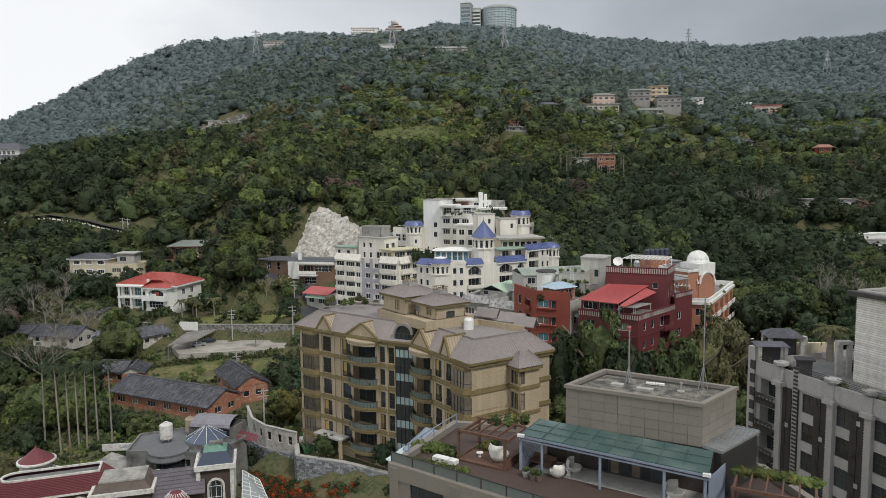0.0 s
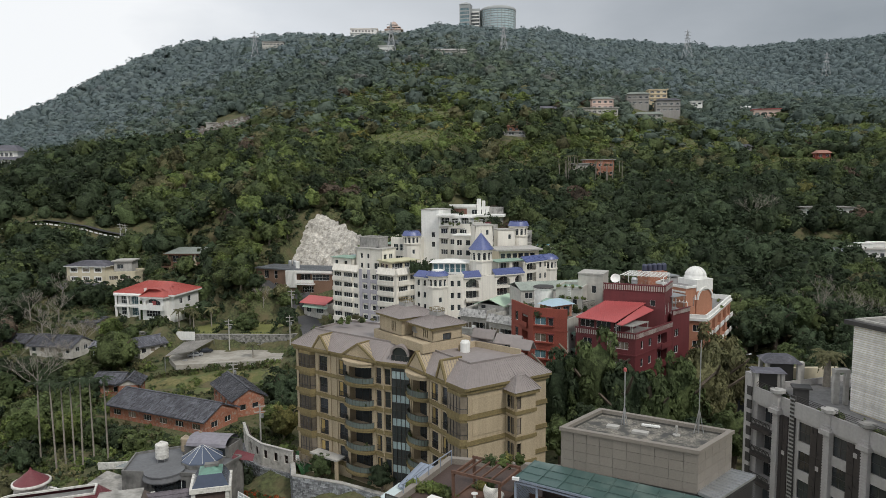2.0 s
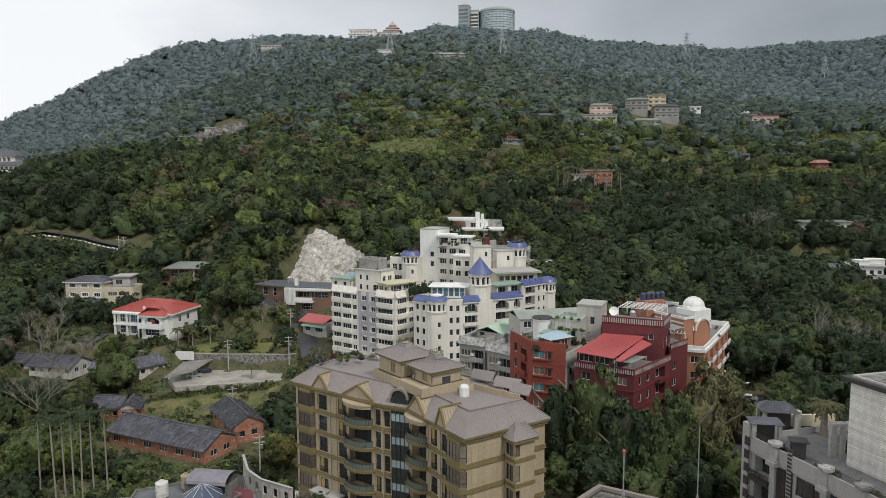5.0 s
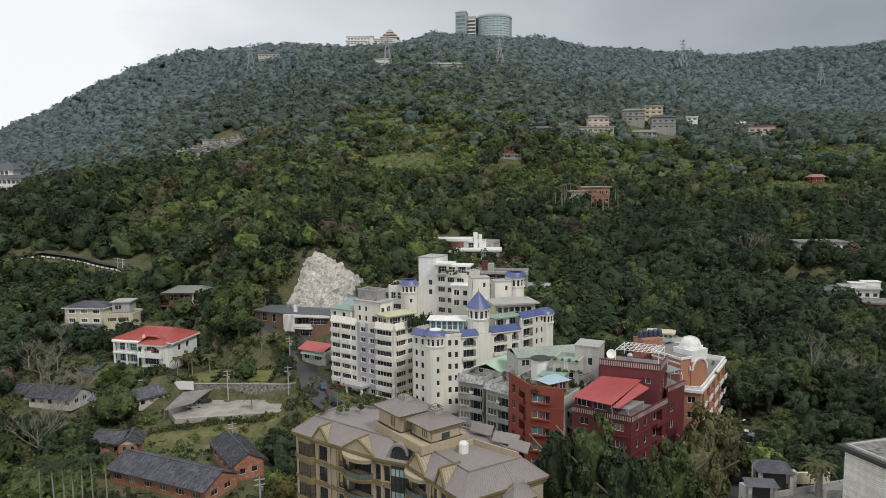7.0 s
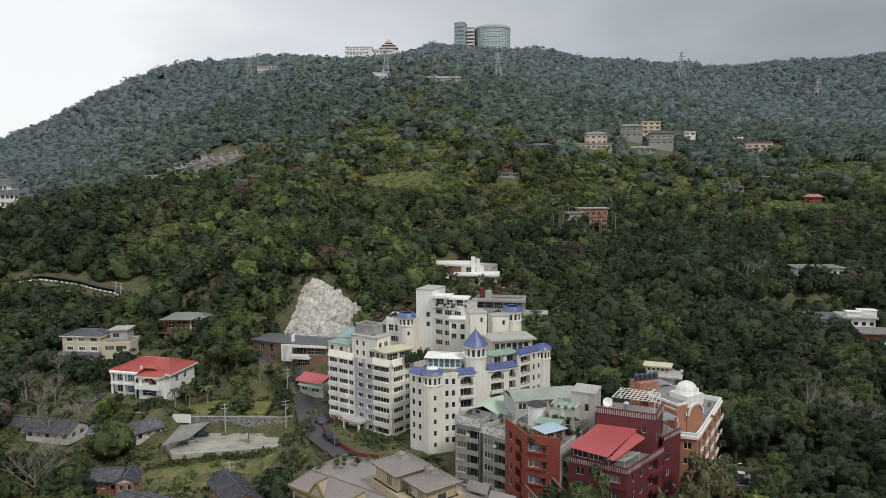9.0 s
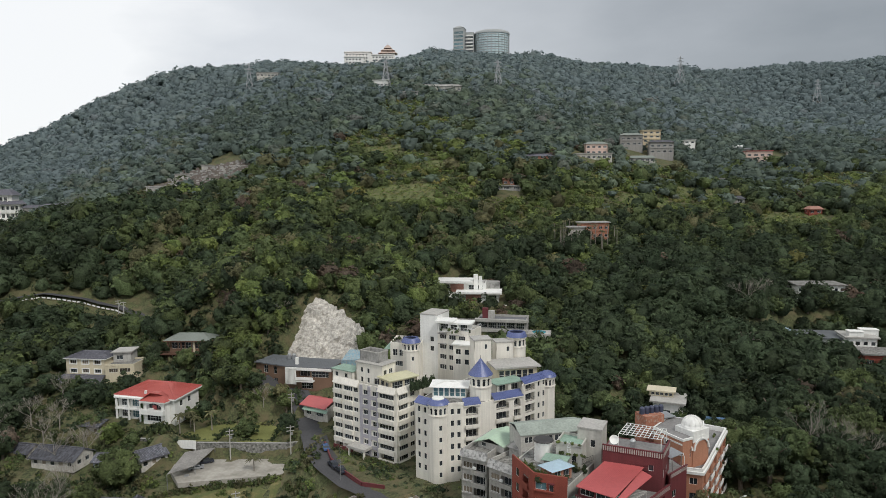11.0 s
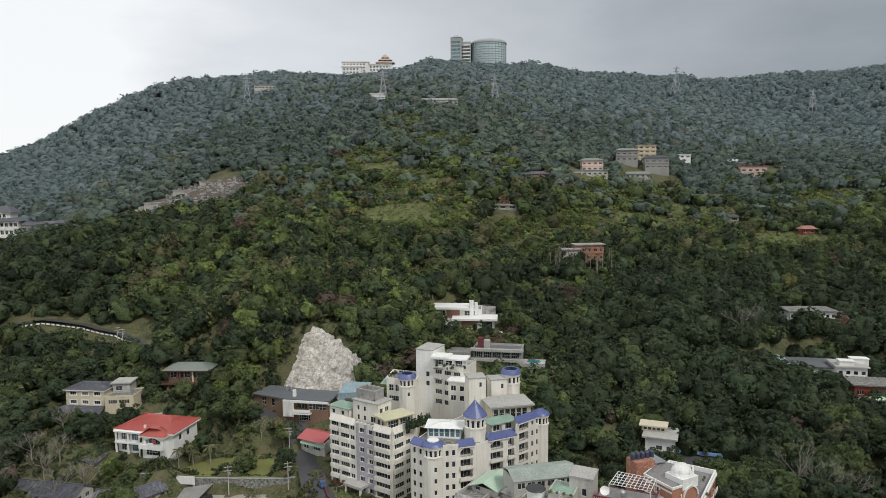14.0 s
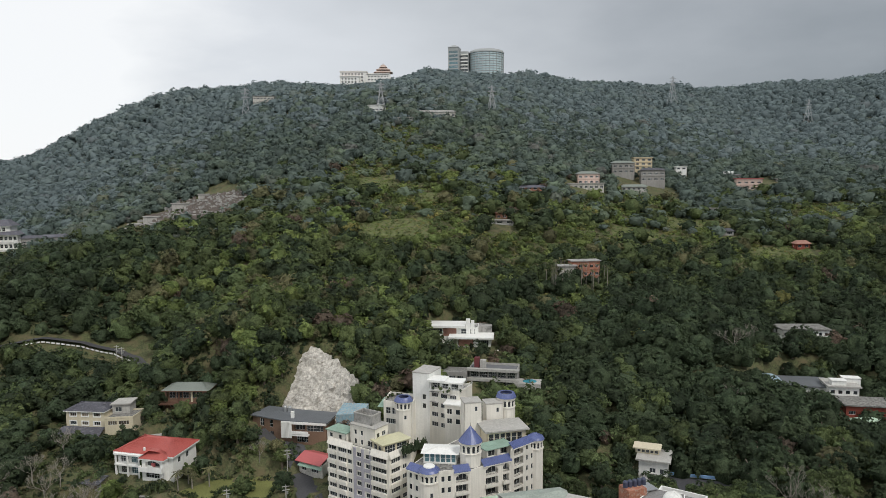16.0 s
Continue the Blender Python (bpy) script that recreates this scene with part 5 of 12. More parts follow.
def granite_house():
    b = thing("apartment_house", 12, 54, 0, label="grey granite apartment house with a penthouse and roof terrace", category="apartment house")
    base = [(-4.7, 56.0), (6.0, 47.9), (23.0, 35.3), (26.8, 47.6), (25.7, 54.8), (14.5, 63.0), (0.8, 66.0)]
    rows = [(22.0 - 3.3 * k - 2.5, 22.0 - 3.3 * k - 0.5) for k in range(6)]
    wall(b, base[0], base[1], 0, 22.2, storeys([(2.2, 5.6), (7.4, 11.5)], rows), GRANITE, frame=DARK_METAL)
    wall(b, base[1], base[2], 0, 22.2, storeys([(1.2, 5.6), (7.4, 12.5)], rows), GRANITE, frame=DARK_METAL)
    for i in range(2, 7):
        wall(b, base[i], base[(i + 1) % 7], 0, 22.2, (), GRANITE)
    part("terrace_floor", Shape().prism(inset(base, 0.1), 21.9, 22.2), DECKING, b, "brown timber decking")
    part("terrace_parapet", ring(Shape(), base, 0.5, 21.5, 22.75, 0.08), GRANITE, b)
    # granite piers on the front
    for u in (0.2, 6.4, 12.4):
        part("pier", Shape().box(u, u + 0.8, -0.18, 0, 0, 22.5), GRANITE, b, m=wall_pose(base[0], base[1], 0, 0))
    # penthouse block clad in granite panels
    R = [(9.94, 56.6), (19.35, 51.35), (23.6, 55.5), (14.2, 61.2)]
    zb, zt = 22.2, 28.75
    body(b, inset(R, 0.08), zb, zt, JOINT_GREY)
    for k, (nx, side) in enumerate(((10, (R[0], R[1])), (5, (R[1], R[2])), (10, (R[2], R[3])), (5, (R[3], R[0])))):
        L = along(*side)[3]
        w, h = L / nx, 0.78
        me = Shape().box(0.012, w - 0.012, 0.0, 0.06, 0.012, h - 0.012).mesh("panel", GRANITE)
        for i in range(nx):
            for j in range(4 if k < 2 else 0):
                part("panel", me, None, b, m=wall_pose(*side, i * w, zt - (j + 1) * h - 0.02, 0.02))
    part("coping", ring(Shape(), R, 0.32, zt, zt + 0.28, 0.1), GRANITE, b, "grey stone coping")
    part("roof_deck", Shape().prism(inset(R, 0.4), zt - 0.35, zt - 0.12), GRAVEL_DECK, b, "weathered roof deck with lichen")
    for x, y, w, d in ((14.4, 57.4, 1.0, 0.6), (16.3, 56.0, 1.3, 0.6)):
        part("access_hatch", Shape().prism(rect(x, y, w, d, -29), zt - 0.12, zt + 0.08), PALE_CONC, b)
    part("roof_vent", Shape().lathe([(0, zt - 0.1), (0.28, zt - 0.1), (0.3, zt + 0.05), (0.07, zt + 0.08), (0.07, zt + 0.6), (0.12, zt + 0.6), (0.12, zt + 0.75), (0, zt + 0.75)], 12, 19.0, 55.3), PALE_CONC, b)
    s = Shape()
    for dx, dy in ((-0.25, 0), (0.25, 0), (0, 0.3)):
        s.bar((15.5 + dx, 58.0 + dy, zt - 0.1), (15.5, 58.0, zt + 1.6), 0.06)
    s.bar((15.5, 58.0, zt - 0.1), (15.5, 58.0, zt + 4.6), 0.09)
    part("aerial_mast", s, STEEL, b, "thin steel aerial mast")
    part("warning_lamp", Shape().lathe([(0, 0), (0.12, 0), (0.14, 0.2), (0.08, 0.3), (0, 0.3)], 10), RED_SHEET, b, m=pose(15.5, 58, zt + 4.5))
    s = Shape()
    for dx, dy in ((-0.4, 0), (0.4, 0), (0, 0.4)):
        s.bar((21.0 + dx, 55.9 + dy, zt - 0.1), (21.0, 55.9, zt + 2.0), 0.05)
    s.bar((21.0, 55.9, zt - 0.1), (21.0, 55.9, zt + 7.6), 0.07)
    part("aerial_mast", s, STEEL, b, "tall thin steel aerial mast")
    s = Shape()
    for i in range(6):
        x = 17.0 + 0.22 * i
        s.lathe([(0, zt - 0.1), (0.16, zt - 0.05), (0.16, zt + 0.1), (0, zt + 0.16)], 8, x, 57.6 - 0.1 * i)
    part("roof_ducts", s, WHITE_PAINT, b)
    # glass canopy over the terrace, on steel posts
    f = [(6.1, 55.5, 25.25), (18.4, 47.4, 25.25), (19.9, 50.6, 25.62), (8.0, 57.6, 25.78)]
    s = Shape().add(f + [(x, y, z - 0.1) for x, y, z in f], [(0, 1, 2, 3), (7, 6, 5, 4), (0, 4, 5, 1), (1, 5, 6, 2), (2, 6, 7, 3), (3, 7, 4, 0)])
    can = part("canopy", s, TEAL_ROOF, b, "teal tinted glass canopy")
    sm = Shape()
    for k in range(9):
        a, d = Vector(f[0]).lerp(Vector(f[1]), k / 8), Vector(f[3]).lerp(Vector(f[2]), k / 8)
        sm.bar(a + Vector((0, 0, 0.03)), d + Vector((0, 0, 0.03)), 0.06, 0.05)
    for k in (0.33, 0.66):
        a, d = Vector(f[0]).lerp(Vector(f[3]), k), Vector(f[1]).lerp(Vector(f[2]), k)
        sm.bar(a + Vector((0, 0, 0.03)), d + Vector((0, 0, 0.03)), 0.04, 0.04)
    part("glazing_bars", sm, TEAL_ROOF, can)
    s = Shape()
    for z_, w in ((25.08, 0.16), (24.82, 0.12)):
        s.bar((6.1, 55.5, z_), (18.4, 47.4, z_), w, w)
    part("canopy_beam", s, BLUE_STEEL, b, "blue-grey steel beam")
    for k in (0.0, 0.13, 0.46, 0.79, 0.985):
        x, y = 6.1 + 12.3 * k, 55.5 - 8.1 * k
        part("canopy_post", Shape().box(x - 0.09, x + 0.09, y - 0.02, y + 0.16, 22.2, 24.8), BLUE_STEEL, b, "blue-grey steel post")
    for k in (0.0, 0.985):
        x, y = 6.1 + 12.3 * k, 55.3 - 8.1 * k
        part("floodlight", Shape().box(-0.28, 0.28, -0.12, 0.12, -0.1, 0.12), WHITE_METAL, b, m=pose(x, y, 25.2, 0, 0, -20))
    for p0, p1, dep in (((6.1, 55.5), (8.2, 58.1), 0), ((18.4, 47.4), (20.6, 50.0), 0)):
        L = along(p0, p1)[3]
        me = Shape().box(0, L, -0.05, 0.05, 0, 0.03).mesh("slat", BLUE_STEEL)
        for j in range(19):
            part("slat", me, None, b, m=wall_pose(p0, p1, 0, 22.3 + j * 0.145))
    # rear wall of the terrace, dark stone, with folding doors
    p0, p1 = (8.6, 57.6), (20.0, 50.5)
    part("terrace_wall", Shape().box(0, 13.4, 0.0, 0.2, 22.2, 25.5), BROWN_STONE, b, "dark brown stone wall", m=wall_pose(p0, p1, 0, 0))
    for i in range(6):
        window(b, wall_pose(p0, p1, 4.6 + 0.85 * i, 22.25, -0.07), 0.83, 2.5, DARK_METAL, GLASS_CURTAIN if i in (1, 3) else GLASS, bars=0, t=0.1)
    part("paved_floor", Shape().add([(7.0, 55.6, 22.23), (18.6, 47.9, 22.23), (20.2, 50.4, 22.23), (8.6, 57.8, 22.23), (7.0, 55.6, 22.1), (18.6, 47.9, 22.1), (20.2, 50.4, 22.1), (8.6, 57.8, 22.1)], [(0, 1, 2, 3), (0, 4, 5, 1), (1, 5, 6, 2), (2, 6, 7, 3), (3, 7, 4, 0)]), PALE_CONC, b, "pale tiled floor")
    # side roof and dark louvred wall
    q = [(20.3, 50.0), (25.0, 54.2), (23.4, 55.6), (19.35, 51.3)]
    part("side_roof", Shape().prism(q, 25.6, 25.8), STEEL, b, "grey sheet metal side roof")
    part("side_seams", seams(Shape(), (*q[0], 25.82), (*q[1], 25.82), (*q[3], 25.82), (*q[2], 25.82), 0.5, 0.05, 0.05), STEEL, b)
    part("side_wall", Shape().prism(inset(q, 0.15), 22.2, 25.6), DARK_METAL, b, "dark louvred wall")
    for j in range(20):
        part("louvre", Shape().box(0, 6.2, -0.03, 0.05, 0, 0.03), DARK_METAL, b, m=wall_pose(q[0], q[1], 0, 22.3 + j * 0.16))
    # glass rail along the terrace edge
    for i in (0, 1):
        p_, e_, n_, L = along(base[i], base[i + 1])
        k = int(L / 2.1)
        for j in range(k):
            m = wall_pose(base[i], base[i + 1], j * L / k, 22.75, 0.3)
            g = part("rail_panel", Shape().box(0.05, L / k - 0.05, 0, 0.02, 0.05, 0.78), RAIL_GLASS, b, "clear glass rail panel", m=m)
            part("rail_post", Shape().box(-0.03, 0.03, -0.03, 0.05, -0.1, 0.85), DARK_METAL, g, m=m)
        part("hand_rail", Shape().box(0, L, 0.27, 0.35, 23.55, 23.62), DARK_METAL, b, m=wall_pose(base[i], base[i + 1], 0, 0))
    p_ = Shape()
    for j in range(5):
        p_.box(j * 2.1 - 0.03, j * 2.1 + 0.03, 0.25, 0.32, 22.2, 23.6)
    p_.box(0, 8.6, 0.24, 0.32, 23.55, 23.62)
    part("hand_rail", p_, BLUE_STEEL, b, m=wall_pose((0.8, 65.5), (-4.7, 56.0), 0, 0))
    # lean-to roofs on the far side
    s = Shape().add([(-4.0, 63.6, 20.9), (-1.9, 67.4, 21.6), (1.8, 64.4, 21.6), (-0.6, 60.2, 20.9), (-4.0, 63.6, 20.8), (-1.9, 67.4, 21.5), (1.8, 64.4, 21.5), (-0.6, 60.2, 20.8)], [(0, 3, 2, 1), (4, 5, 6, 7), (0, 4, 7, 3), (0, 1, 5, 4), (1, 2, 6, 5), (2, 3, 7, 6)])
    lt = part("lean_to_roof", s, BLUE_STEEL, b, "ribbed grey-blue metal lean-to roof")
    part("roof_seams", seams(Shape(), (-4.0, 63.6, 20.9), (-0.6, 60.2, 20.9), (-1.9, 67.4, 21.6), (1.8, 64.4, 21.6), 0.5), BLUE_STEEL, lt)
    s = Shape().add([(-5.6, 63.0, 20.2), (-3.9, 64.6, 20.8), (-1.2, 60.6, 20.8), (-2.6, 58.8, 20.2)], [(0, 3, 2, 1)]).add([(-5.6, 63.0, 20.12), (-3.9, 64.6, 20.72), (-1.2, 60.6, 20.72), (-2.6, 58.8, 20.12)], [(0, 1, 2, 3)])
    part("glass_lean_to", s, GLASS_PALE, b, "pale glass lean-to roof")
    return b


def pergola(x, y, z, a, d, h, turn, label, mat, beams=5):
    p = thing("pergola", x, y, z, turn, label, "pergola")
    M0 = WORLD[p.name]
    for sx in (-1, 1):
        for sy in (-1, 1):
            part("post", Shape().box(sx * a / 2 - 0.1, sx * a / 2 + 0.1, sy * d / 2 - 0.1, sy * d / 2 + 0.1, 0, h - 0.1), mat, p, m=M0)
        part("side_beam", Shape().box(sx * a / 2 - 0.08, sx * a / 2 + 0.08, -d / 2 - 0.15, d / 2 + 0.15, h - 0.28, h - 0.02), mat, p, m=M0)
        part("low_wall", Shape().box(sx * a / 2 - 0.06, sx * a / 2 + 0.06, -d / 2, d / 2, 0.0, 0.7 if sx > 0 else 0.3), mat, p, m=M0)
    for sy in (-1, 1):
        part("end_beam", Shape().box(-a / 2 - 0.15, a / 2 + 0.15, sy * d / 2 - 0.08, sy * d / 2 + 0.08, h - 0.02, h + 0.2), mat, p, m=M0)
    for k in range(1, beams):
        xx = -a / 2 + a * k / beams
        part("rafter", Shape().box(xx - 0.05, xx + 0.05, -d / 2 - 0.1, d / 2 + 0.1, h + 0.02, h + 0.18), mat, p, m=M0)
    part("platform", Shape().box(-a / 2 - 0.15, a / 2 + 0.15, -d / 2 - 0.15, d / 2 + 0.15, -0.02, 0.16), mat, p, m=M0)
    return p


def wicker_chair(x, y, z, turn, s=1.0):
    c = thing("lounge_chair", x, y, z, turn, "white woven rattan tub chair on the roof terrace", "chair", "rattan chairs")
    M0 = WORLD[c.name]
    sh = Shape().lathe([(0.30 * s, 0.0), (0.52 * s, 0.22 * s), (0.58 * s, 0.42 * s), (0.55 * s, 0.46 * s), (0.5 * s, 0.42 * s), (0.44 * s, 0.26 * s), (0, 0.22 * s)], 18)
    part("seat", sh, RATTAN, c, m=M0, smooth=True)
    bk = Shape().lathe([(0.57 * s, 0.4 * s), (0.62 * s, 0.7 * s), (0.5 * s, 1.0 * s), (0.46 * s, 1.0 * s), (0.57 * s, 0.7 * s), (0.52 * s, 0.4 * s)], 14, 0, 0, 20, 140)
    part("backrest", bk, RATTAN, c, m=M0, smooth=True)
    return c


def bush(x, y, z, w, h, mi, label="clipped green shrub in the planting", cat="shrub", k=0, group=""):
    v, f = BUSH_CROWNS[k % len(BUSH_CROWNS)]
    key = (k % len(BUSH_CROWNS), mi)
    if key not in _bush:
        me = bpy.data.meshes.new("shrub")
        me.from_pydata(v.tolist(), [], f.tolist())
        me.materials.append(LEAF[mi])
        _bush[key] = me
    ob = new("shrub", _bush[key])
    ob.matrix_world = Matrix.LocRotScale((x, y, z), Euler((0, 0, k * 1.7)), (w / 2, w / 2, h))
    WORLD[ob.name] = ob.matrix_world.copy()
    return tagged(ob, label, cat, group)


_bush = {}
BUSH_CROWNS = [crown(np.random.default_rng(60 + i), 1, 10, 36, 0.085, 0.66, floor=-0.7, drop=0.6) for i in range(5)]


def stripe_house():
    b = thing("apartment_house", 52, 82, 0, label="pale stone and black panelled apartment house with a roof garden", category="apartment house")
    p, q = (41.4, 92.0), (50.3, 63.6)
    back = [(41.4, 92.0), (50.3, 63.6), (78, 72), (70, 101)]
    fl = [20.4 - 3.62 * k for k in range(1, 7)]
    rows = [(f + 0.2, f + 2.6) for f in fl]
    ops = storeys([(8.2, 10.0), (13.2, 15.2), (18.2, 20.4), (23.4, 25.6)], rows) + storeys([(1.2, 4.1)], rows, "a")
    wall(b, p, q, 0, 21.6, ops, MARBLE, frame=DARK_METAL)
    for i in (1, 2, 3):
        wall(b, back[i], back[(i + 1) % 4], 0, 21.6, (), MARBLE)
    part("terrace_floor", Shape().prism(inset(back, 0.2), 20.5, 20.8), PAVERS, b, "grey tiled roof terrace")
    m = wall_pose(p, q, 0, 0)
    # black relief panels, one over the other
    for u0, u1 in ((4.95, 6.6), (10.15, 12.1), (15.3, 17.2), (20.5, 22.4)):
        for f in fl:
            part("black_panel", Shape().box(u0, (u0 + u1) / 2 - 0.05, -0.16, 0, f - 0.95, f + 2.62).box((u0 + u1) / 2 + 0.05, u1, -0.16, 0, f - 0.95, f + 2.62), BLACK_STONE, b, "black stone panel with leaf relief", m=m)
    relief = Shape()
    r = random.Random(5)
    for u0 in (5.0, 10.2, 15.4, 20.6):
        for f in fl:
            for _ in range(6):
                u, z = u0 + r.uniform(0.2, 1.6), f + r.uniform(-0.7, 2.4)
                a = r.uniform(0, 6)
                relief.bar((u, -0.2, z), (u + 0.55 * math.cos(a), -0.2, z + 0.55 * math.sin(a)), 0.07, 0.05)
    part("leaf_relief", relief, DARK_METAL, b, m=m)
    pale = Shape()
    for u0 in (5.8, 11.1, 16.2, 21.4):
        for i, f in enumerate(fl):
            if (i + int(u0)) % 2 == 0:
                pale.prism([(u0, -0.24), (u0 + 0.5, -0.24), (u0 + 0.3, -0.18)], f + 1.2, f + 1.75)
    part("pale_inlay", pale, MARBLE, b, m=m)
    # ribbed piers with caps and planters
    for u in (4.35, 12.3, 17.4, 22.6):
        s = Shape().box(u, u + 0.85, -0.45, 0, 0, 21.9)
        for k in range(60):
            s.box(u - 0.03, u + 0.88, -0.5, -0.45, 0.3 + k * 0.34, 0.3 + k * 0.34 + 0.17)
        pr = part("pier", s, MARBLE, b, "ribbed pale stone pier", m=m)
        part("pier_cap", Shape().box(u - 0.35, u + 1.2, -0.9, 0.25, 19.4, 19.95).box(u - 0.15, u + 1.0, -0.65, 0.1, 19.95, 20.3), MARBLE, pr, m=m)
        part("planter", Shape().prism(round_poly(u + 0.42, -0.15, 0.95, 8, 22), 22.1, 22.45).prism(round_poly(u + 0.42, -0.15, 0.65, 8, 22), 21.9, 22.1), GREY_CONC, pr, "shallow stone planter", m=m)
    part("black_strip", Shape().box(7.0, 7.7, -0.3, 0, 0, 22.4), DARK_METAL, b, m=m)
    for k in range(42):
        part("grille_slat", Shape().box(6.95, 7.75, -0.36, -0.3, 21.9 - k * 0.5, 21.9 - k * 0.5 + 0.2), STEEL, b, m=m)
    for u0, u1 in ((0.6, 4.3), (7.7, 12.3), (12.9, 17.4), (18.0, 22.6), (23.2, 29.5)):
        part("fascia", Shape().box(u0, u1, -0.3, 0.0, 19.75, 21.7), MARBLE, b, "pale stone fascia", m=m)
        rl = Shape()
        for z in (21.85, 22.05, 22.25, 22.45):
            rl.box(u0 + 0.3, u1 - 0.2, -0.1, -0.05, z, z + 0.05)
        part("terrace_rail", rl, DARK_METAL, b, "black bar rail", m=m)
    for f in fl:
        bl = part("balcony", Shape().box(1.0, 4.3, -0.9, 0, f - 0.55, f - 0.05), BLACK_STONE, b, "dark balcony with a leaf-pattern rail", m=m)
        rl = Shape()
        for i in range(14):
            u = 1.05 + i * 0.245
            rl.bar((u, -0.85, f - 0.05), (u + 0.2, -0.85, f + 0.85), 0.05)
            rl.bar((u + 0.2, -0.85, f - 0.05), (u, -0.85, f + 0.85), 0.05)
        rl.bar((1.0, -0.85, f + 0.88), (4.3, -0.85, f + 0.88), 0.07)
        part("balcony_rail", rl, DARK_METAL, bl, m=m)
    part("corner_pier", Shape().box(-0.7, 0.5, -0.5, 0.4, 0, 23.4), MARBLE, b, "ribbed pale corner pier", m=m)
    for k in range(10):
        part("dark_course", Shape().box(-0.2, 0.6, -0.56, -0.4, 20.4 - k * 3.62 / 2, 21.6 - k * 3.62 / 2), DARK_METAL, b, m=m)
    # roof pavilions with dark hipped roofs
    for cx, cy, a, d, zt, dark in ((43.4, 91.9, 3.2, 2.0, 23.6, 0), (47.0, 96.2, 4.0, 3.4, 23.9, 1)):
        pl = rect(cx, cy, a, d, -10)
        for x, y in pl:
            part("pavilion_post", Shape().box(x - 0.22, x + 0.22, y - 0.22, y + 0.22, 20.8, zt), PALE_CONC, b)
        part("pavilion_roof", hip_roof(inset(pl, -0.5), zt, 0.75 if dark else 0.2, 1.3 if dark else 0.3), DARK_TILE, b, "dark grey hipped pavilion roof")
        part("pavilion_wall", Shape().prism(inset(pl, 0.5), 20.8, zt - 0.05), DARK_METAL, b)
    part("lift_pillar", Shape().box(49.0, 49.6, 94.4, 95.2, 20.8, 24.0), PALE_CONC, b, "pale stone pillar with slots")
    part("small_pavilion", Shape().prism(rect(45.2, 86.6, 1.6, 1.4, -17), 20.8, 22.9).prism(rect(45.2, 86.6, 2.2, 1.9, -17), 22.9, 23.1), DARK_METAL, b, "small dark slatted pavilion")
    # white boarded roof house
    hp = [(49.9, 83.9), (54.4, 70.6), (66.0, 74.4), (61.6, 87.0)]
    body(b, hp, 20.8, 31.5, CREAM, {})
    for j in range(39):
        part("weatherboard", Shape().box(0, 14.0, -0.13, -0.02, 0.0, 0.17), PALE_BOARD, b, m=wall_pose(hp[0], hp[1], 0, 21.0 + j * 0.27))
        part("weatherboard", Shape().box(0, 12.1, -0.13, -0.02, 0.0, 0.17), PALE_BOARD, b, m=wall_pose(hp[3], hp[0], 0, 21.0 + j * 0.27))
    part("flat_roof", Shape().prism(inset(hp, -0.8), 31.5, 32.0), DARK_METAL, b, "dark flat roof with a deep eave")
    part("roof_top", Shape().prism(inset(hp, -0.2), 32.0, 32.08), ROOF_DECK, b, "weathered grey roof deck")
    part("roof_kerb", ring(Shape(), hp, 0.35, 32.0, 32.25), PALE_CONC, b, "pale roof kerb")
    part("door_frame", Shape().box(50.64, 51.34, 88.20, 88.80, 20.8, 25.0).box(52.54, 53.14, 87.20, 87.80, 20.8, 25.0).box(50.54, 53.34, 87.10, 89.00, 25.0, 25.5), PALE_CONC, b, "pale stone door frame")
    part("low_wall", Shape().box(sx * a / 2 - 0.06, sx * a / 2 + 0.06, -d / 2, d / 2, 0.0, 0.7 if sx > 0 else 0.3), mat, p, m=M0)
    for sy in (-1, 1):
        part("end_beam", Shape().box(-a / 2 - 0.15, a / 2 + 0.15, sy * d / 2 - 0.08, sy * d / 2 + 0.08, h - 0.02, h + 0.2), mat, p, m=M0)
    for k in range(1, beams):
        xx = -a / 2 + a * k / beams
        part("rafter", Shape().box(xx - 0.05, xx + 0.05, -d / 2 - 0.1, d / 2 + 0.1, h + 0.02, h + 0.18), mat, p, m=M0)
    part("platform", Shape().box(-a / 2 - 0.15, a / 2 + 0.15, -d / 2 - 0.15, d / 2 + 0.15, -0.02, 0.16), mat, p, m=M0)
    return p


def wicker_chair(x, y, z, turn, s=1.0):
    c = thing("lounge_chair", x, y, z, turn, "white woven rattan tub chair on the roof terrace", "chair", "rattan chairs")
    M0 = WORLD[c.name]
    sh = Shape().lathe([(0.30 * s, 0.0), (0.52 * s, 0.22 * s), (0.58 * s, 0.42 * s), (0.55 * s, 0.46 * s), (0.5 * s, 0.42 * s), (0.44 * s, 0.26 * s), (0, 0.22 * s)], 18)
    part("seat", sh, RATTAN, c, m=M0, smooth=True)
    bk = Shape().lathe([(0.57 * s, 0.4 * s), (0.62 * s, 0.7 * s), (0.5 * s, 1.0 * s), (0.46 * s, 1.0 * s), (0.57 * s, 0.7 * s), (0.52 * s, 0.4 * s)], 14, 0, 0, 20, 140)
    part("backrest", bk, RATTAN, c, m=M0, smooth=True)
    return c


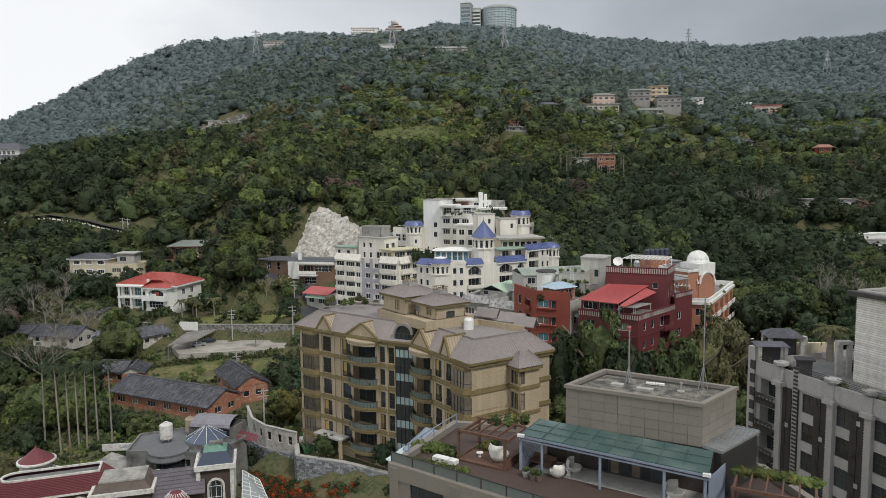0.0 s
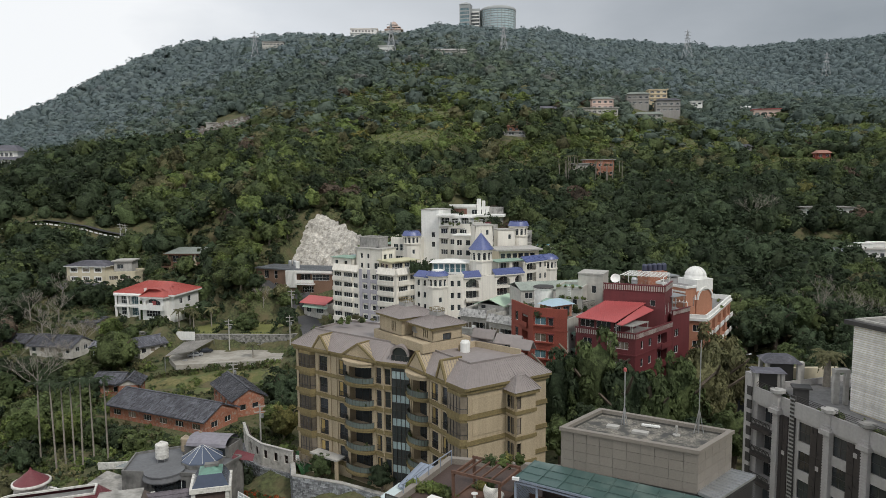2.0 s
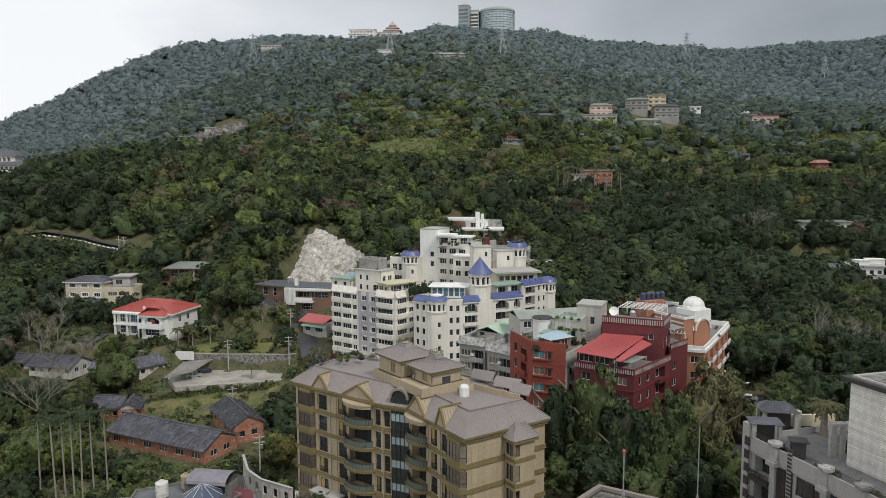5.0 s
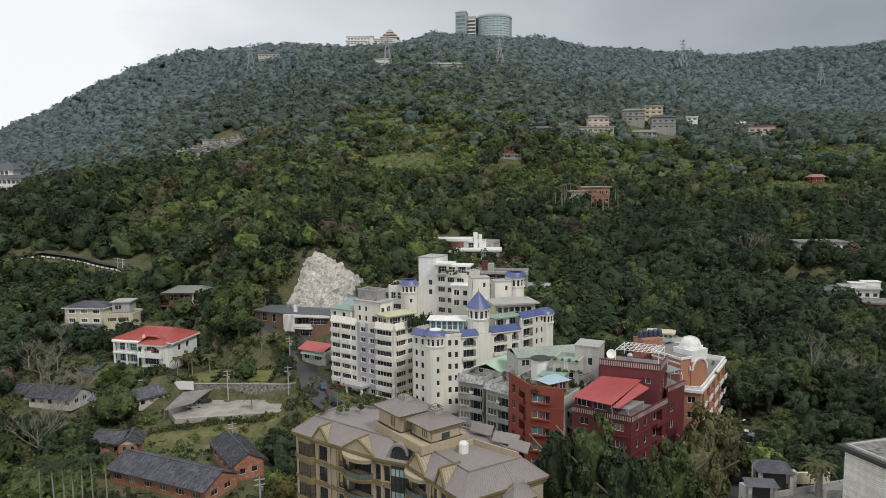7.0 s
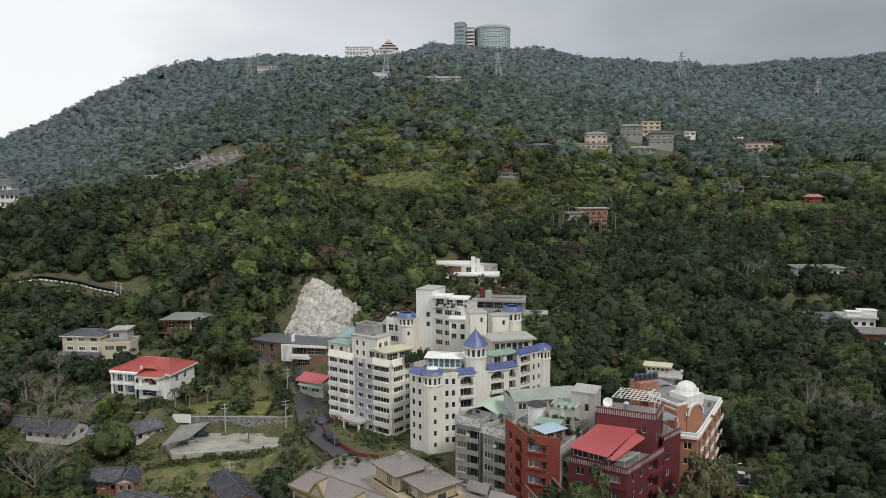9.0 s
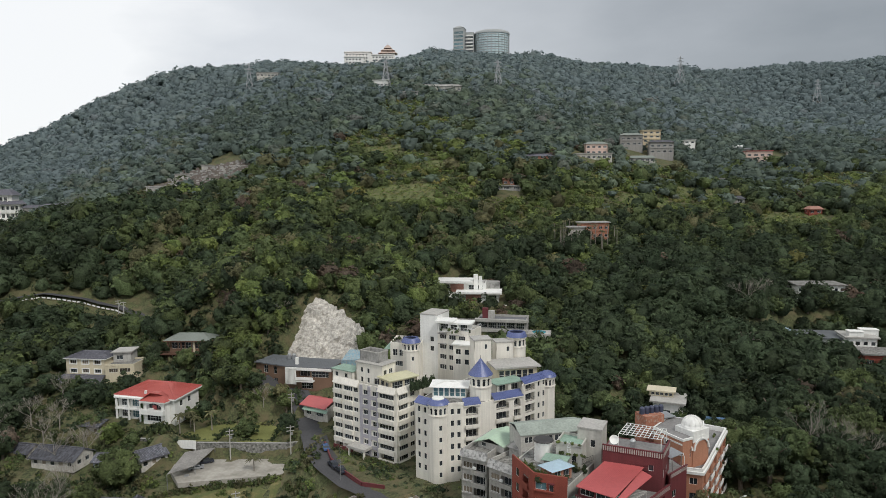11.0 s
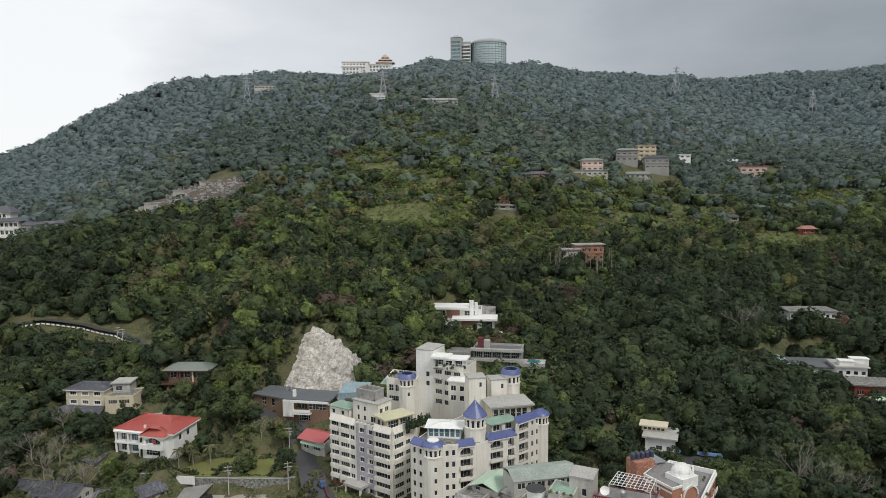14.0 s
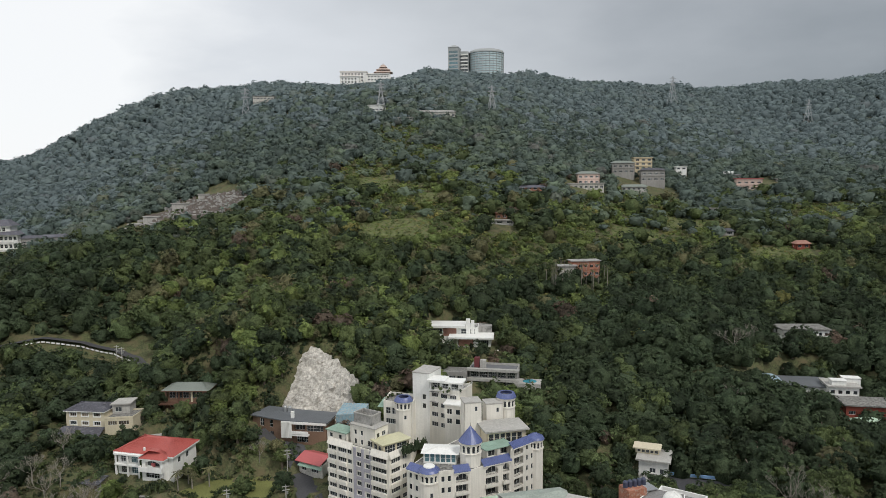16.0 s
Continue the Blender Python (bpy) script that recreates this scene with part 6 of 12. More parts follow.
def bush(x, y, z, w, h, mi, label="clipped green shrub in the planting", cat="shrub", k=0, group=""):
    v, f = BUSH_CROWNS[k % len(BUSH_CROWNS)]
    key = (k % len(BUSH_CROWNS), mi)
    if key not in _bush:
        me = bpy.data.meshes.new("shrub")
        me.from_pydata(v.tolist(), [], f.tolist())
        me.materials.append(LEAF[mi])
        _bush[key] = me
    ob = new("shrub", _bush[key])
    ob.matrix_world = Matrix.LocRotScale((x, y, z), Euler((0, 0, k * 1.7)), (w / 2, w / 2, h))
    WORLD[ob.name] = ob.matrix_world.copy()
    return tagged(ob, label, cat, group)


_bush = {}
BUSH_CROWNS = [crown(np.random.default_rng(60 + i), 1, 10, 36, 0.085, 0.66, floor=-0.7, drop=0.6) for i in range(5)]


def stripe_house():
    b = thing("apartment_house", 52, 82, 0, label="pale stone and black panelled apartment house with a roof garden", category="apartment house")
    p, q = (41.4, 92.0), (50.3, 63.6)
    back = [(41.4, 92.0), (50.3, 63.6), (78, 72), (70, 101)]
    fl = [20.4 - 3.62 * k for k in range(1, 7)]
    rows = [(f + 0.2, f + 2.6) for f in fl]
    ops = storeys([(8.2, 10.0), (13.2, 15.2), (18.2, 20.4), (23.4, 25.6)], rows) + storeys([(1.2, 4.1)], rows, "a")
    wall(b, p, q, 0, 21.6, ops, MARBLE, frame=DARK_METAL)
    for i in (1, 2, 3):
        wall(b, back[i], back[(i + 1) % 4], 0, 21.6, (), MARBLE)
    part("terrace_floor", Shape().prism(inset(back, 0.2), 20.5, 20.8), PAVERS, b, "grey tiled roof terrace")
    m = wall_pose(p, q, 0, 0)
    # black relief panels, one over the other
    for u0, u1 in ((4.95, 6.6), (10.15, 12.1), (15.3, 17.2), (20.5, 22.4)):
        for f in fl:
            part("black_panel", Shape().box(u0, (u0 + u1) / 2 - 0.05, -0.16, 0, f - 0.95, f + 2.62).box((u0 + u1) / 2 + 0.05, u1, -0.16, 0, f - 0.95, f + 2.62), BLACK_STONE, b, "black stone panel with leaf relief", m=m)
    relief = Shape()
    r = random.Random(5)
    for u0 in (5.0, 10.2, 15.4, 20.6):
        for f in fl:
            for _ in range(6):
                u, z = u0 + r.uniform(0.2, 1.6), f + r.uniform(-0.7, 2.4)
                a = r.uniform(0, 6)
                relief.bar((u, -0.2, z), (u + 0.55 * math.cos(a), -0.2, z + 0.55 * math.sin(a)), 0.07, 0.05)
    part("leaf_relief", relief, DARK_METAL, b, m=m)
    pale = Shape()
    for u0 in (5.8, 11.1, 16.2, 21.4):
        for i, f in enumerate(fl):
            if (i + int(u0)) % 2 == 0:
                pale.prism([(u0, -0.24), (u0 + 0.5, -0.24), (u0 + 0.3, -0.18)], f + 1.2, f + 1.75)
    part("pale_inlay", pale, MARBLE, b, m=m)
    # ribbed piers with caps and planters
    for u in (4.35, 12.3, 17.4, 22.6):
        s = Shape().box(u, u + 0.85, -0.45, 0, 0, 21.9)
        for k in range(60):
            s.box(u - 0.03, u + 0.88, -0.5, -0.45, 0.3 + k * 0.34, 0.3 + k * 0.34 + 0.17)
        pr = part("pier", s, MARBLE, b, "ribbed pale stone pier", m=m)
        part("pier_cap", Shape().box(u - 0.35, u + 1.2, -0.9, 0.25, 19.4, 19.95).box(u - 0.15, u + 1.0, -0.65, 0.1, 19.95, 20.3), MARBLE, pr, m=m)
        part("planter", Shape().prism(round_poly(u + 0.42, -0.15, 0.95, 8, 22), 22.1, 22.45).prism(round_poly(u + 0.42, -0.15, 0.65, 8, 22), 21.9, 22.1), GREY_CONC, pr, "shallow stone planter", m=m)
    part("black_strip", Shape().box(7.0, 7.7, -0.3, 0, 0, 22.4), DARK_METAL, b, m=m)
    for k in range(42):
        part("grille_slat", Shape().box(6.95, 7.75, -0.36, -0.3, 21.9 - k * 0.5, 21.9 - k * 0.5 + 0.2), STEEL, b, m=m)
    for u0, u1 in ((0.6, 4.3), (7.7, 12.3), (12.9, 17.4), (18.0, 22.6), (23.2, 29.5)):
        part("fascia", Shape().box(u0, u1, -0.3, 0.0, 19.75, 21.7), MARBLE, b, "pale stone fascia", m=m)
        rl = Shape()
        for z in (21.85, 22.05, 22.25, 22.45):
            rl.box(u0 + 0.3, u1 - 0.2, -0.1, -0.05, z, z + 0.05)
        part("terrace_rail", rl, DARK_METAL, b, "black bar rail", m=m)
    for f in fl:
        bl = part("balcony", Shape().box(1.0, 4.3, -0.9, 0, f - 0.55, f - 0.05), BLACK_STONE, b, "dark balcony with a leaf-pattern rail", m=m)
        rl = Shape()
        for i in range(14):
            u = 1.05 + i * 0.245
            rl.bar((u, -0.85, f - 0.05), (u + 0.2, -0.85, f + 0.85), 0.05)
            rl.bar((u + 0.2, -0.85, f - 0.05), (u, -0.85, f + 0.85), 0.05)
        rl.bar((1.0, -0.85, f + 0.88), (4.3, -0.85, f + 0.88), 0.07)
        part("balcony_rail", rl, DARK_METAL, bl, m=m)
    part("corner_pier", Shape().box(-0.7, 0.5, -0.5, 0.4, 0, 23.4), MARBLE, b, "ribbed pale corner pier", m=m)
    for k in range(10):
        part("dark_course", Shape().box(-0.2, 0.6, -0.56, -0.4, 20.4 - k * 3.62 / 2, 21.6 - k * 3.62 / 2), DARK_METAL, b, m=m)
    # roof pavilions with dark hipped roofs
    for cx, cy, a, d, zt, dark in ((43.4, 91.9, 3.2, 2.0, 23.6, 0), (47.0, 96.2, 4.0, 3.4, 23.9, 1)):
        pl = rect(cx, cy, a, d, -10)
        for x, y in pl:
            part("pavilion_post", Shape().box(x - 0.22, x + 0.22, y - 0.22, y + 0.22, 20.8, zt), PALE_CONC, b)
        part("pavilion_roof", hip_roof(inset(pl, -0.5), zt, 0.75 if dark else 0.2, 1.3 if dark else 0.3), DARK_TILE, b, "dark grey hipped pavilion roof")
        part("pavilion_wall", Shape().prism(inset(pl, 0.5), 20.8, zt - 0.05), DARK_METAL, b)
    part("lift_pillar", Shape().box(49.0, 49.6, 94.4, 95.2, 20.8, 24.0), PALE_CONC, b, "pale stone pillar with slots")
    part("small_pavilion", Shape().prism(rect(45.2, 86.6, 1.6, 1.4, -17), 20.8, 22.9).prism(rect(45.2, 86.6, 2.2, 1.9, -17), 22.9, 23.1), DARK_METAL, b, "small dark slatted pavilion")
    # white boarded roof house
    hp = [(49.9, 83.9), (54.4, 70.6), (66.0, 74.4), (61.6, 87.0)]
    body(b, hp, 20.8, 31.5, CREAM, {})
    for j in range(39):
        part("weatherboard", Shape().box(0, 14.0, -0.13, -0.02, 0.0, 0.17), PALE_BOARD, b, m=wall_pose(hp[0], hp[1], 0, 21.0 + j * 0.27))
        part("weatherboard", Shape().box(0, 12.1, -0.13, -0.02, 0.0, 0.17), PALE_BOARD, b, m=wall_pose(hp[3], hp[0], 0, 21.0 + j * 0.27))
    part("flat_roof", Shape().prism(inset(hp, -0.8), 31.5, 32.0), DARK_METAL, b, "dark flat roof with a deep eave")
    part("roof_top", Shape().prism(inset(hp, -0.2), 32.0, 32.08), ROOF_DECK, b, "weathered grey roof deck")
    part("roof_kerb", ring(Shape(), hp, 0.35, 32.0, 32.25), PALE_CONC, b, "pale roof kerb")
    part("door_frame", Shape().box(49.2, 49.9, 86.4, 87.0, 20.8, 24.9).box(50.3, 50.8, 85.9, 86.4, 20.8, 24.9).box(49.1, 50.9, 85.9, 87.0, 24.9, 25.3), PALE_CONC, b, "pale stone door frame")
    part("low_wall", Shape().box(49.5, 56.0, 97.5, 98.0, 20.8, 22.4), CREAM, b)
    return b


PALE_BOARD = material("grey_white_board", (0.74, 0.73, 0.71), 0.7, grain=0.15, patch=0.15, streak=0.2, vary=0.12)
DECKING = material("brown_decking", (0.075, 0.050, 0.042), 0.7, grain=0.3, scale=5, patch=0.2)
JOINT_GREY = material("dark_joint", (0.09, 0.088, 0.08), 0.9)
GRAVEL_DECK = material("lichen_roof_deck", (0.22, 0.205, 0.175), 0.95, grain=1.0, scale=6.5, patch=0.4, patch_scale=0.35, stain=(0.07, 0.07, 0.066), stain_at=0.5)
BLUE_STEEL = material("blue_grey_steel", (0.235, 0.275, 0.34), 0.45, grain=0.1, patch=0.1)
BROWN_STONE = material("dark_brown_stone", (0.055, 0.042, 0.037), 0.7, grain=0.5, scale=9, patch=0.2)
RAIL_GLASS = material("rail_glass", (0.16, 0.18, 0.17), 0.12, grain=0.1, spec=0.7)
GLASS_PALE = material("pale_roof_glass", (0.45, 0.53, 0.53), 0.2, grain=0.08)
RATTAN = material("white_rattan", (0.70, 0.68, 0.62), 0.7, grain=0.35, scale=14)
PAVERS = material("grey_terrace_tiles", (0.22, 0.215, 0.21), 0.85, grain=0.25, patch=0.2, patch_scale=0.6)
granite_house()
pergola(3.9, 58.1, 22.2, 4.4, 3.6, 2.5, -32, "reddish brown timber pergola with climbing plants on a deck", WOOD)
pergola(22.8, 46.9, 22.2, 5.1, 3.4, 2.3, -28, "brown timber pergola overgrown with yellow-green creeper", WOOD)
for x, y, s, k in ((4.5, 57.2, 1.5, 150), (10.4, 55.0, 1.1, 60), (8.9, 54.2, 1.1, 210), (17.0, 50.3, 1.15, 30)):
    wicker_chair(x, y, 22.36 if s > 1.3 else 22.24, k, s)
for i, (x, y, w) in enumerate(((-0.3, 57.4, 1.6), (0.6, 56.8, 0.7))):
    solid("bench", Shape().box(-w / 2, w / 2, -0.35, 0.35, 0.08, 0.42).box(-w / 2 + 0.05, w / 2 - 0.05, -0.3, 0.3, 0, 0.08), WHITE_PAINT, "white box bench on the timber deck", "bench", "terrace benches", m=pose(x, y, 22.2, 0, 0, -35))
for x, y in ((2.9, 58.0), (9.8, 54.3), (16.6, 50.2)):
    solid("side_table", Shape().lathe([(0, 0), (0.22, 0), (0.14, 0.1), (0.1, 0.35), (0.3, 0.45), (0.3, 0.5), (0, 0.5)], 16), WHITE_PAINT, "small white round side table on the terrace", "table", "side tables", m=pose(x, y, 22.25))
sofa = thing("outdoor_sofa", 8.0, 56.3, 22.24, -37, "brown slatted timber outdoor sofa under the canopy", "sofa")
part("seat", Shape().box(-1.1, 1.1, -0.4, 0.4, 0.25, 0.42), WOOD, sofa, m=WORLD[sofa.name])
part("backrest", Shape().box(-1.1, 1.1, 0.35, 0.45, 0.42, 0.85), WOOD, sofa, m=WORLD[sofa.name])
for sx in (-1, 1):
    part("armrest", Shape().box(sx * 1.1 - 0.05, sx * 1.1 + 0.05, -0.4, 0.45, 0.0, 0.62), WOOD, sofa, m=WORLD[sofa.name])
for i, (x, y) in enumerate(((6.4, 54.2), (6.9, 53.6), (7.3, 53.4))):
    solid("plant_pot", Shape().lathe([(0, 0), (0.24, 0), (0.32, 0.5), (0.28, 0.5), (0, 0.45)], 14), PALE_CONC if i == 0 else BARK, "round terrace plant pot with a clipped bush", "pot", "plant pots", m=pose(x, y, 22.2))
    bush(x, y, 22.62, 0.75, 0.6, 1, "small clipped dark green pot bush", "shrub", i, "pot bushes")
rb = random.Random(3)
for i in range(16):
    k = i / 15
    bush(-2.6 + 3.6 * k + rb.uniform(-0.3, 0.3), 60.4 - 1.9 * k + rb.uniform(-0.3, 0.3), 22.1, rb.uniform(0.8, 1.3), rb.uniform(0.7, 1.2), rb.choice((1, 2, 2)), "fresh green planting along the roof terrace", "shrub", i, "terrace planting")
for i in range(9):
    k = i / 8
    bush(-2.9 + 4.4 * k + rb.uniform(-0.2, 0.2), 57.5 - 2.6 * k, 22.1, rb.uniform(0.7, 1.0), rb.uniform(0.6, 0.9), rb.choice((1, 2)), "fresh green planting along the roof terrace", "shrub", i, "terrace planting")
for i in range(12):
    bush(3.4 + rb.uniform(0, 3.6), 60.2 - rb.uniform(0, 0.8), 22.1 + (2.3 if i % 2 else 0), rb.uniform(1.0, 1.7), rb.uniform(0.7, 1.5), rb.choice((2, 5, 1)), "yellow-green climber on the timber pergola", "climber", i, "pergola climbers")
for i in range(16):
    bush(21.4 + 4.6 * i / 15 + rb.uniform(-0.2, 0.2), 49.5 - 2.4 * i / 15 + rb.uniform(-0.3, 0.3), 24.3, rb.uniform(0.9, 1.5), rb.uniform(0.5, 0.9), rb.choice((2, 5, 2)), "yellow-green climber on the timber pergola", "climber", i, "pergola climbers")
stripe_house()
for i in range(22):
    u = rb.uniform(1, 27)
    m_ = wall_pose((41.4, 92.0), (50.3, 63.6), u, 21.0, rb.uniform(0.6, 1.4))
    bush(*m_.translation, rb.uniform(0.7, 1.6), rb.uniform(0.7, 1.5), rb.choice((1, 2, 0, 3)), "green planting along the roof garden edge", "shrub", i, "roof garden planting")


# ---- grey-white walk-ups, brick, maroon and orange houses ----
def grey_white_houses():
    for k, (p, q, d, zt, lab) in enumerate((((4.4, 159.2), (10.0, 155.6), 15.0, 18.6, "pale grey walk-up house with enclosed balconies and a green shed roof"), ((10.4, 153.4), (15.4, 148.6), 14.0, 18.4, "pale grey walk-up house with a stained parapet"))):
        b = thing("apartment_house", p[0] + 4, p[1] + 4, 3, label=lab, category="apartment house", group="grey walk-ups")
        m = wall_pose(p, q, 0, 0)
        L = along(p, q)[3]
        pl = [p, q, tuple((m @ Vector((L, d, 0))).to_2d()), tuple((m @ Vector((0, d, 0))).to_2d())]
        fl = [zt - 1.2 - 2.95 * i for i in range(1, 6)]
        rows = [(f + 0.9, f + 2.3) for f in fl]
        lg = [(f + 0.1, f + 2.4) for f in fl]
        wall(b, p, q, 2.5, zt, storeys([(0.4, L * 0.42)], rows, "g") + storeys([(L * 0.48, L - 0.4)], lg, "a"), PALE_CONC)
        wall(b, pl[1], pl[2], 2.5, zt, storeys([(1.5, 3.0), (6, 7.6)], rows), PALE_CONC)
        wall(b, pl[2], pl[3], 2.5, zt, (), PALE_CONC)
        wall(b, pl[3], pl[0], 2.5, zt, storeys([(2, 3.2), (8, 9.2)], rows), PALE_CONC)
        for f in fl:
            part("balcony_front", Shape().box(L * 0.44, L - 0.15, -0.7, -0.55, f - 0.2, f + 0.9).box(L * 0.44, L - 0.15, -0.7, 0, f - 0.2, f - 0.05), PALE_CONC, b, m=m)
            part("ledge", Shape().box(0.2, L * 0.44, -0.3, 0, f + 0.65, f + 0.85), PALE_CONC, b, m=m)
        s = Shape()
        fr = [m @ Vector(v) for v in ((-0.2, -0.75, zt - 0.5), (L + 0.2, -0.75, zt - 0.5), (L + 0.1, 0.1, zt + 1.2), (-0.1, 0.1, zt + 1.2), (-0.1, 0.4, zt - 0.5), (L + 0.1, 0.4, zt - 0.5))]
        s.add([tuple(v) for v in fr], [(0, 1, 2, 3), (3, 2, 5, 4), (0, 3, 4), (1, 5, 2), (0, 4, 5, 1)])
        part("sloped_parapet", s, STAINED_PARAPET, b, "rain-stained sloping parapet")
        flat_roof(b, pl, zt + 0.1, ROOF_DECK, 0.9, PALE_CONC)
        part("air_conditioner", Shape().box(L * 0.5, L * 0.5 + 0.8, -0.75, -0.4, fl[0] + 1.2, fl[0] + 1.75), WHITE_METAL, b, m=m)
        if k == 0:
            g = [tuple((m @ Vector(v)).to_2d()) for v in ((1.2, 5.0, 0), (L + 2.5, 4.0, 0), (L + 2.5, 13.0, 0), (1.2, 14.0, 0))]
            body(b, inset(g, 0.3), zt, zt + 1.6, PALE_CONC, {0: [(0.8, 2.2, zt + 0.5, zt + 1.4, "w")]})
            s = gable_roof(Shape(), tuple((m @ Vector((L / 2 + 1.6, 4.6, 0))).to_2d()), tuple((m @ Vector((L / 2 + 1.6, 13.6, 0))).to_2d()), 8.0, zt + 1.5, 1.5, 0.3)
            part("shed_roof", s, MINT_SHEET, b, "mint green sheet metal shed roof")
        else:
            part("roof_room", Shape().prism([tuple((m @ Vector(v)).to_2d()) for v in ((1, 6, 0), (6, 6, 0), (6, 12, 0), (1, 12, 0))], zt, zt + 2.4), GREY_CONC, b)
            s = Shape().add([tuple(m @ Vector(v)) for v in ((0.6, 5.6, zt + 2.4), (6.4, 5.6, zt + 2.4), (6.4, 9, zt + 3.4), (0.6, 9, zt + 3.4), (6.4, 12.4, zt + 2.6), (0.6, 12.4, zt + 2.6))], [(0, 1, 2, 3), (3, 2, 4, 5)])
            part("old_sheet_roof", s, GREY_CONC, b, "weathered grey corrugated roof")


def brick_house():
    b = thing("apartment_house", 22, 142, 3, label="red brick apartment house with a planted roof and cream side wall", category="apartment house")
    P = [(14.5, 144.0), (17.7, 134.7), (23.9, 132.1), (31.6, 143.6), (33.6, 150.5), (22, 156)]
    zt = 23.4
    fl = [23.4 - 3.25 * k for k in range(1, 7)]
    wall(b, P[0], P[1], 2.5, zt, storeys([(1.8, 3.2)], [(f + 0.4, f + 2.2) for f in fl]) + storeys([(5.0, 7.6)], [(f + 0.1, f + 2.2) for f in fl], "a"), BRICK_RED)
    ops = []
    for i, f in enumerate(fl):
        ops += [(0.4, 2.6, f + 0.9, f + 2.4, "b" if i % 2 == 0 else "g"), (3.1, 4.0, f + 0.6, f + 2.3, "w"), (4.9, 5.9, f + 0.9, f + 2.2, "w")][:2 if i < 2 else 3]
    wall(b, P[1], P[2], 2.5, zt, ops, BRICK_RED)
    wall(b, P[2], P[3], 2.5, 22.4, [(2.0 + 3.6 * i, 3.4 + 3.6 * i, f + 0.9, f + 2.2, "w") for f in fl[1:] for i in range(3)], CREAM_STAINED)
    for i in range(3, 6):
        wall(b, P[i], P[(i + 1) % 6], 2.5, 22.4, (), CREAM_STAINED)
    part("roof_deck", Shape().prism(inset(P, 0.2), 21.9, 22.2), ROOF_DECK, b)
    mF, mL = wall_pose(P[1], P[2], 0, 0), wall_pose(P[0], P[1], 0, 0)
    part("brick_parapet", Shape().box(0, 6.7, 0, 0.3, zt, zt + 0.9), BRICK_RED, b, m=mF)
    part("brick_parapet", Shape().box(0, 9.8, 0, 0.3, zt, zt + 0.9), BRICK_RED, b, m=mL)
    for i, f in enumerate(fl):
        part("brick_sill", Shape().box(0.2, 4.2, -0.35, 0, f + 0.62, f + 0.85), BRICK_RED, b, m=mF)
        part("bay_hood", Shape().box(2.9, 4.2, -0.5, 0, f + 2.35, f + 2.55), MAROON, b, m=mF)
        part("brick_balcony", Shape().box(4.7, 7.9, -0.5, -0.35, f - 0.2, f + 0.85).box(4.7, 7.9, -0.5, 0, f - 0.2, f - 0.05), BRICK_RED, b, m=mL)
    # courses of brick that stand a little proud, storey by storey
    for f in fl:
        part("brick_band", ring(Shape(), [P[0], P[1], P[2], (20, 140)], 0.05, f - 0.25, f + 0.0, 0.05), BRICK_RED, b)
    # cream stair tower and roof rooms
    T = [(28.6, 146.0), (33.2, 143.6), (35.6, 149.0), (31.0, 151.4)]
    body(b, T, 20, 29.2, CREAM_STAINED, {0: [(2.8, 3.8, 25.4, 27.0, "w")], 3: [(1.6, 2.6, 25.6, 27.4, "w")]})
    part("stair_roof", Shape().prism(inset(T, -0.12), 29.2, 29.5), PALE_CONC, b)
    Q = [(23.6, 143.6), (28.6, 141.2), (31.0, 146.6), (26.2, 149.2)]
    body(b, Q, 22.2, 26.6, CREAM_STAINED, {0: [(3.4, 4.4, 22.4, 24.6, "w")]})
    flat_roof(b, Q, 26.7, GREEN_DECK, 0.5, CREAM_STAINED)
    ld = Shape()
    for dx in (0, 0.5):
        ld.bar((25.8 + dx, 142.3 - dx * 0.5, 22.2), (25.9 + dx, 142.6 - dx * 0.5, 27.6), 0.07)
    for k in range(14):
        ld.bar((25.8, 142.3, 22.4 + 0.36 * k), (26.3, 142.05, 22.4 + 0.36 * k), 0.05)
    part("ladder", ld, WHITE_METAL, b)
    # rooftop tea house with a pale glazed roof
    K = rect(22.6, 137.2, 5.0, 3.6, 32)
    body(b, K, 22.2, 24.6, OLD_BRICK, {0: [(0.6, 2.2, 22.9, 24.2, "w"), (2.8, 4.4, 22.9, 24.2, "w")]})
    part("glazed_roof", hip_roof(inset(K, -0.5), 24.6, 1.0, 2.0), SKY_SHEET, b, "pale blue translucent hipped roof")
    # round black tank and green hut
    part("water_tank", Shape().lathe([(0, 22.2), (1.9, 22.2), (1.9, 26.2), (2.1, 26.25), (2.1, 26.4), (0, 26.5)], 24, 21.4, 146.2), WHITE_PAINT, b, "white round tank room", smooth=False)
    part("tank_lid", Shape().lathe([(2.15, 26.42), (2.2, 26.5), (2.0, 26.75), (0, 26.8)], 24, 21.4, 146.2), DARK_METAL, b, "black round lid")
    G = rect(23.2, 141.2, 4.2, 3.0, -25)
    part("hut", Shape().prism(G, 22.2, 24.4), PALE_CONC, b)
    part("hut_roof", Shape().prism(inset(G, -0.5), 24.4, 24.55), GREEN_DECK, b)
    rl = rail(Shape(), (28.6, 141.2), (31.6, 143.6), 23.0, 1.1, 0.3, 0.05)
    part("roof_rail", rl, DARK_METAL, b)
    for f in fl[1:4]:
        part("awning", Shape().add([(0, -0.9, f + 2.2), (2.2, -0.9, f + 2.2), (2.2, 0, f + 2.7), (0, 0, f + 2.7)], [(0, 1, 2, 3)]), GREEN_DECK, b, "green sheet awning", m=wall_pose(P[2], P[3], 1.6, 0))
    # long grey sheet roofs behind
    b2 = thing("outbuilding", 24, 158, 4, label="low house with grey-green corrugated sheet roofs", category="house")
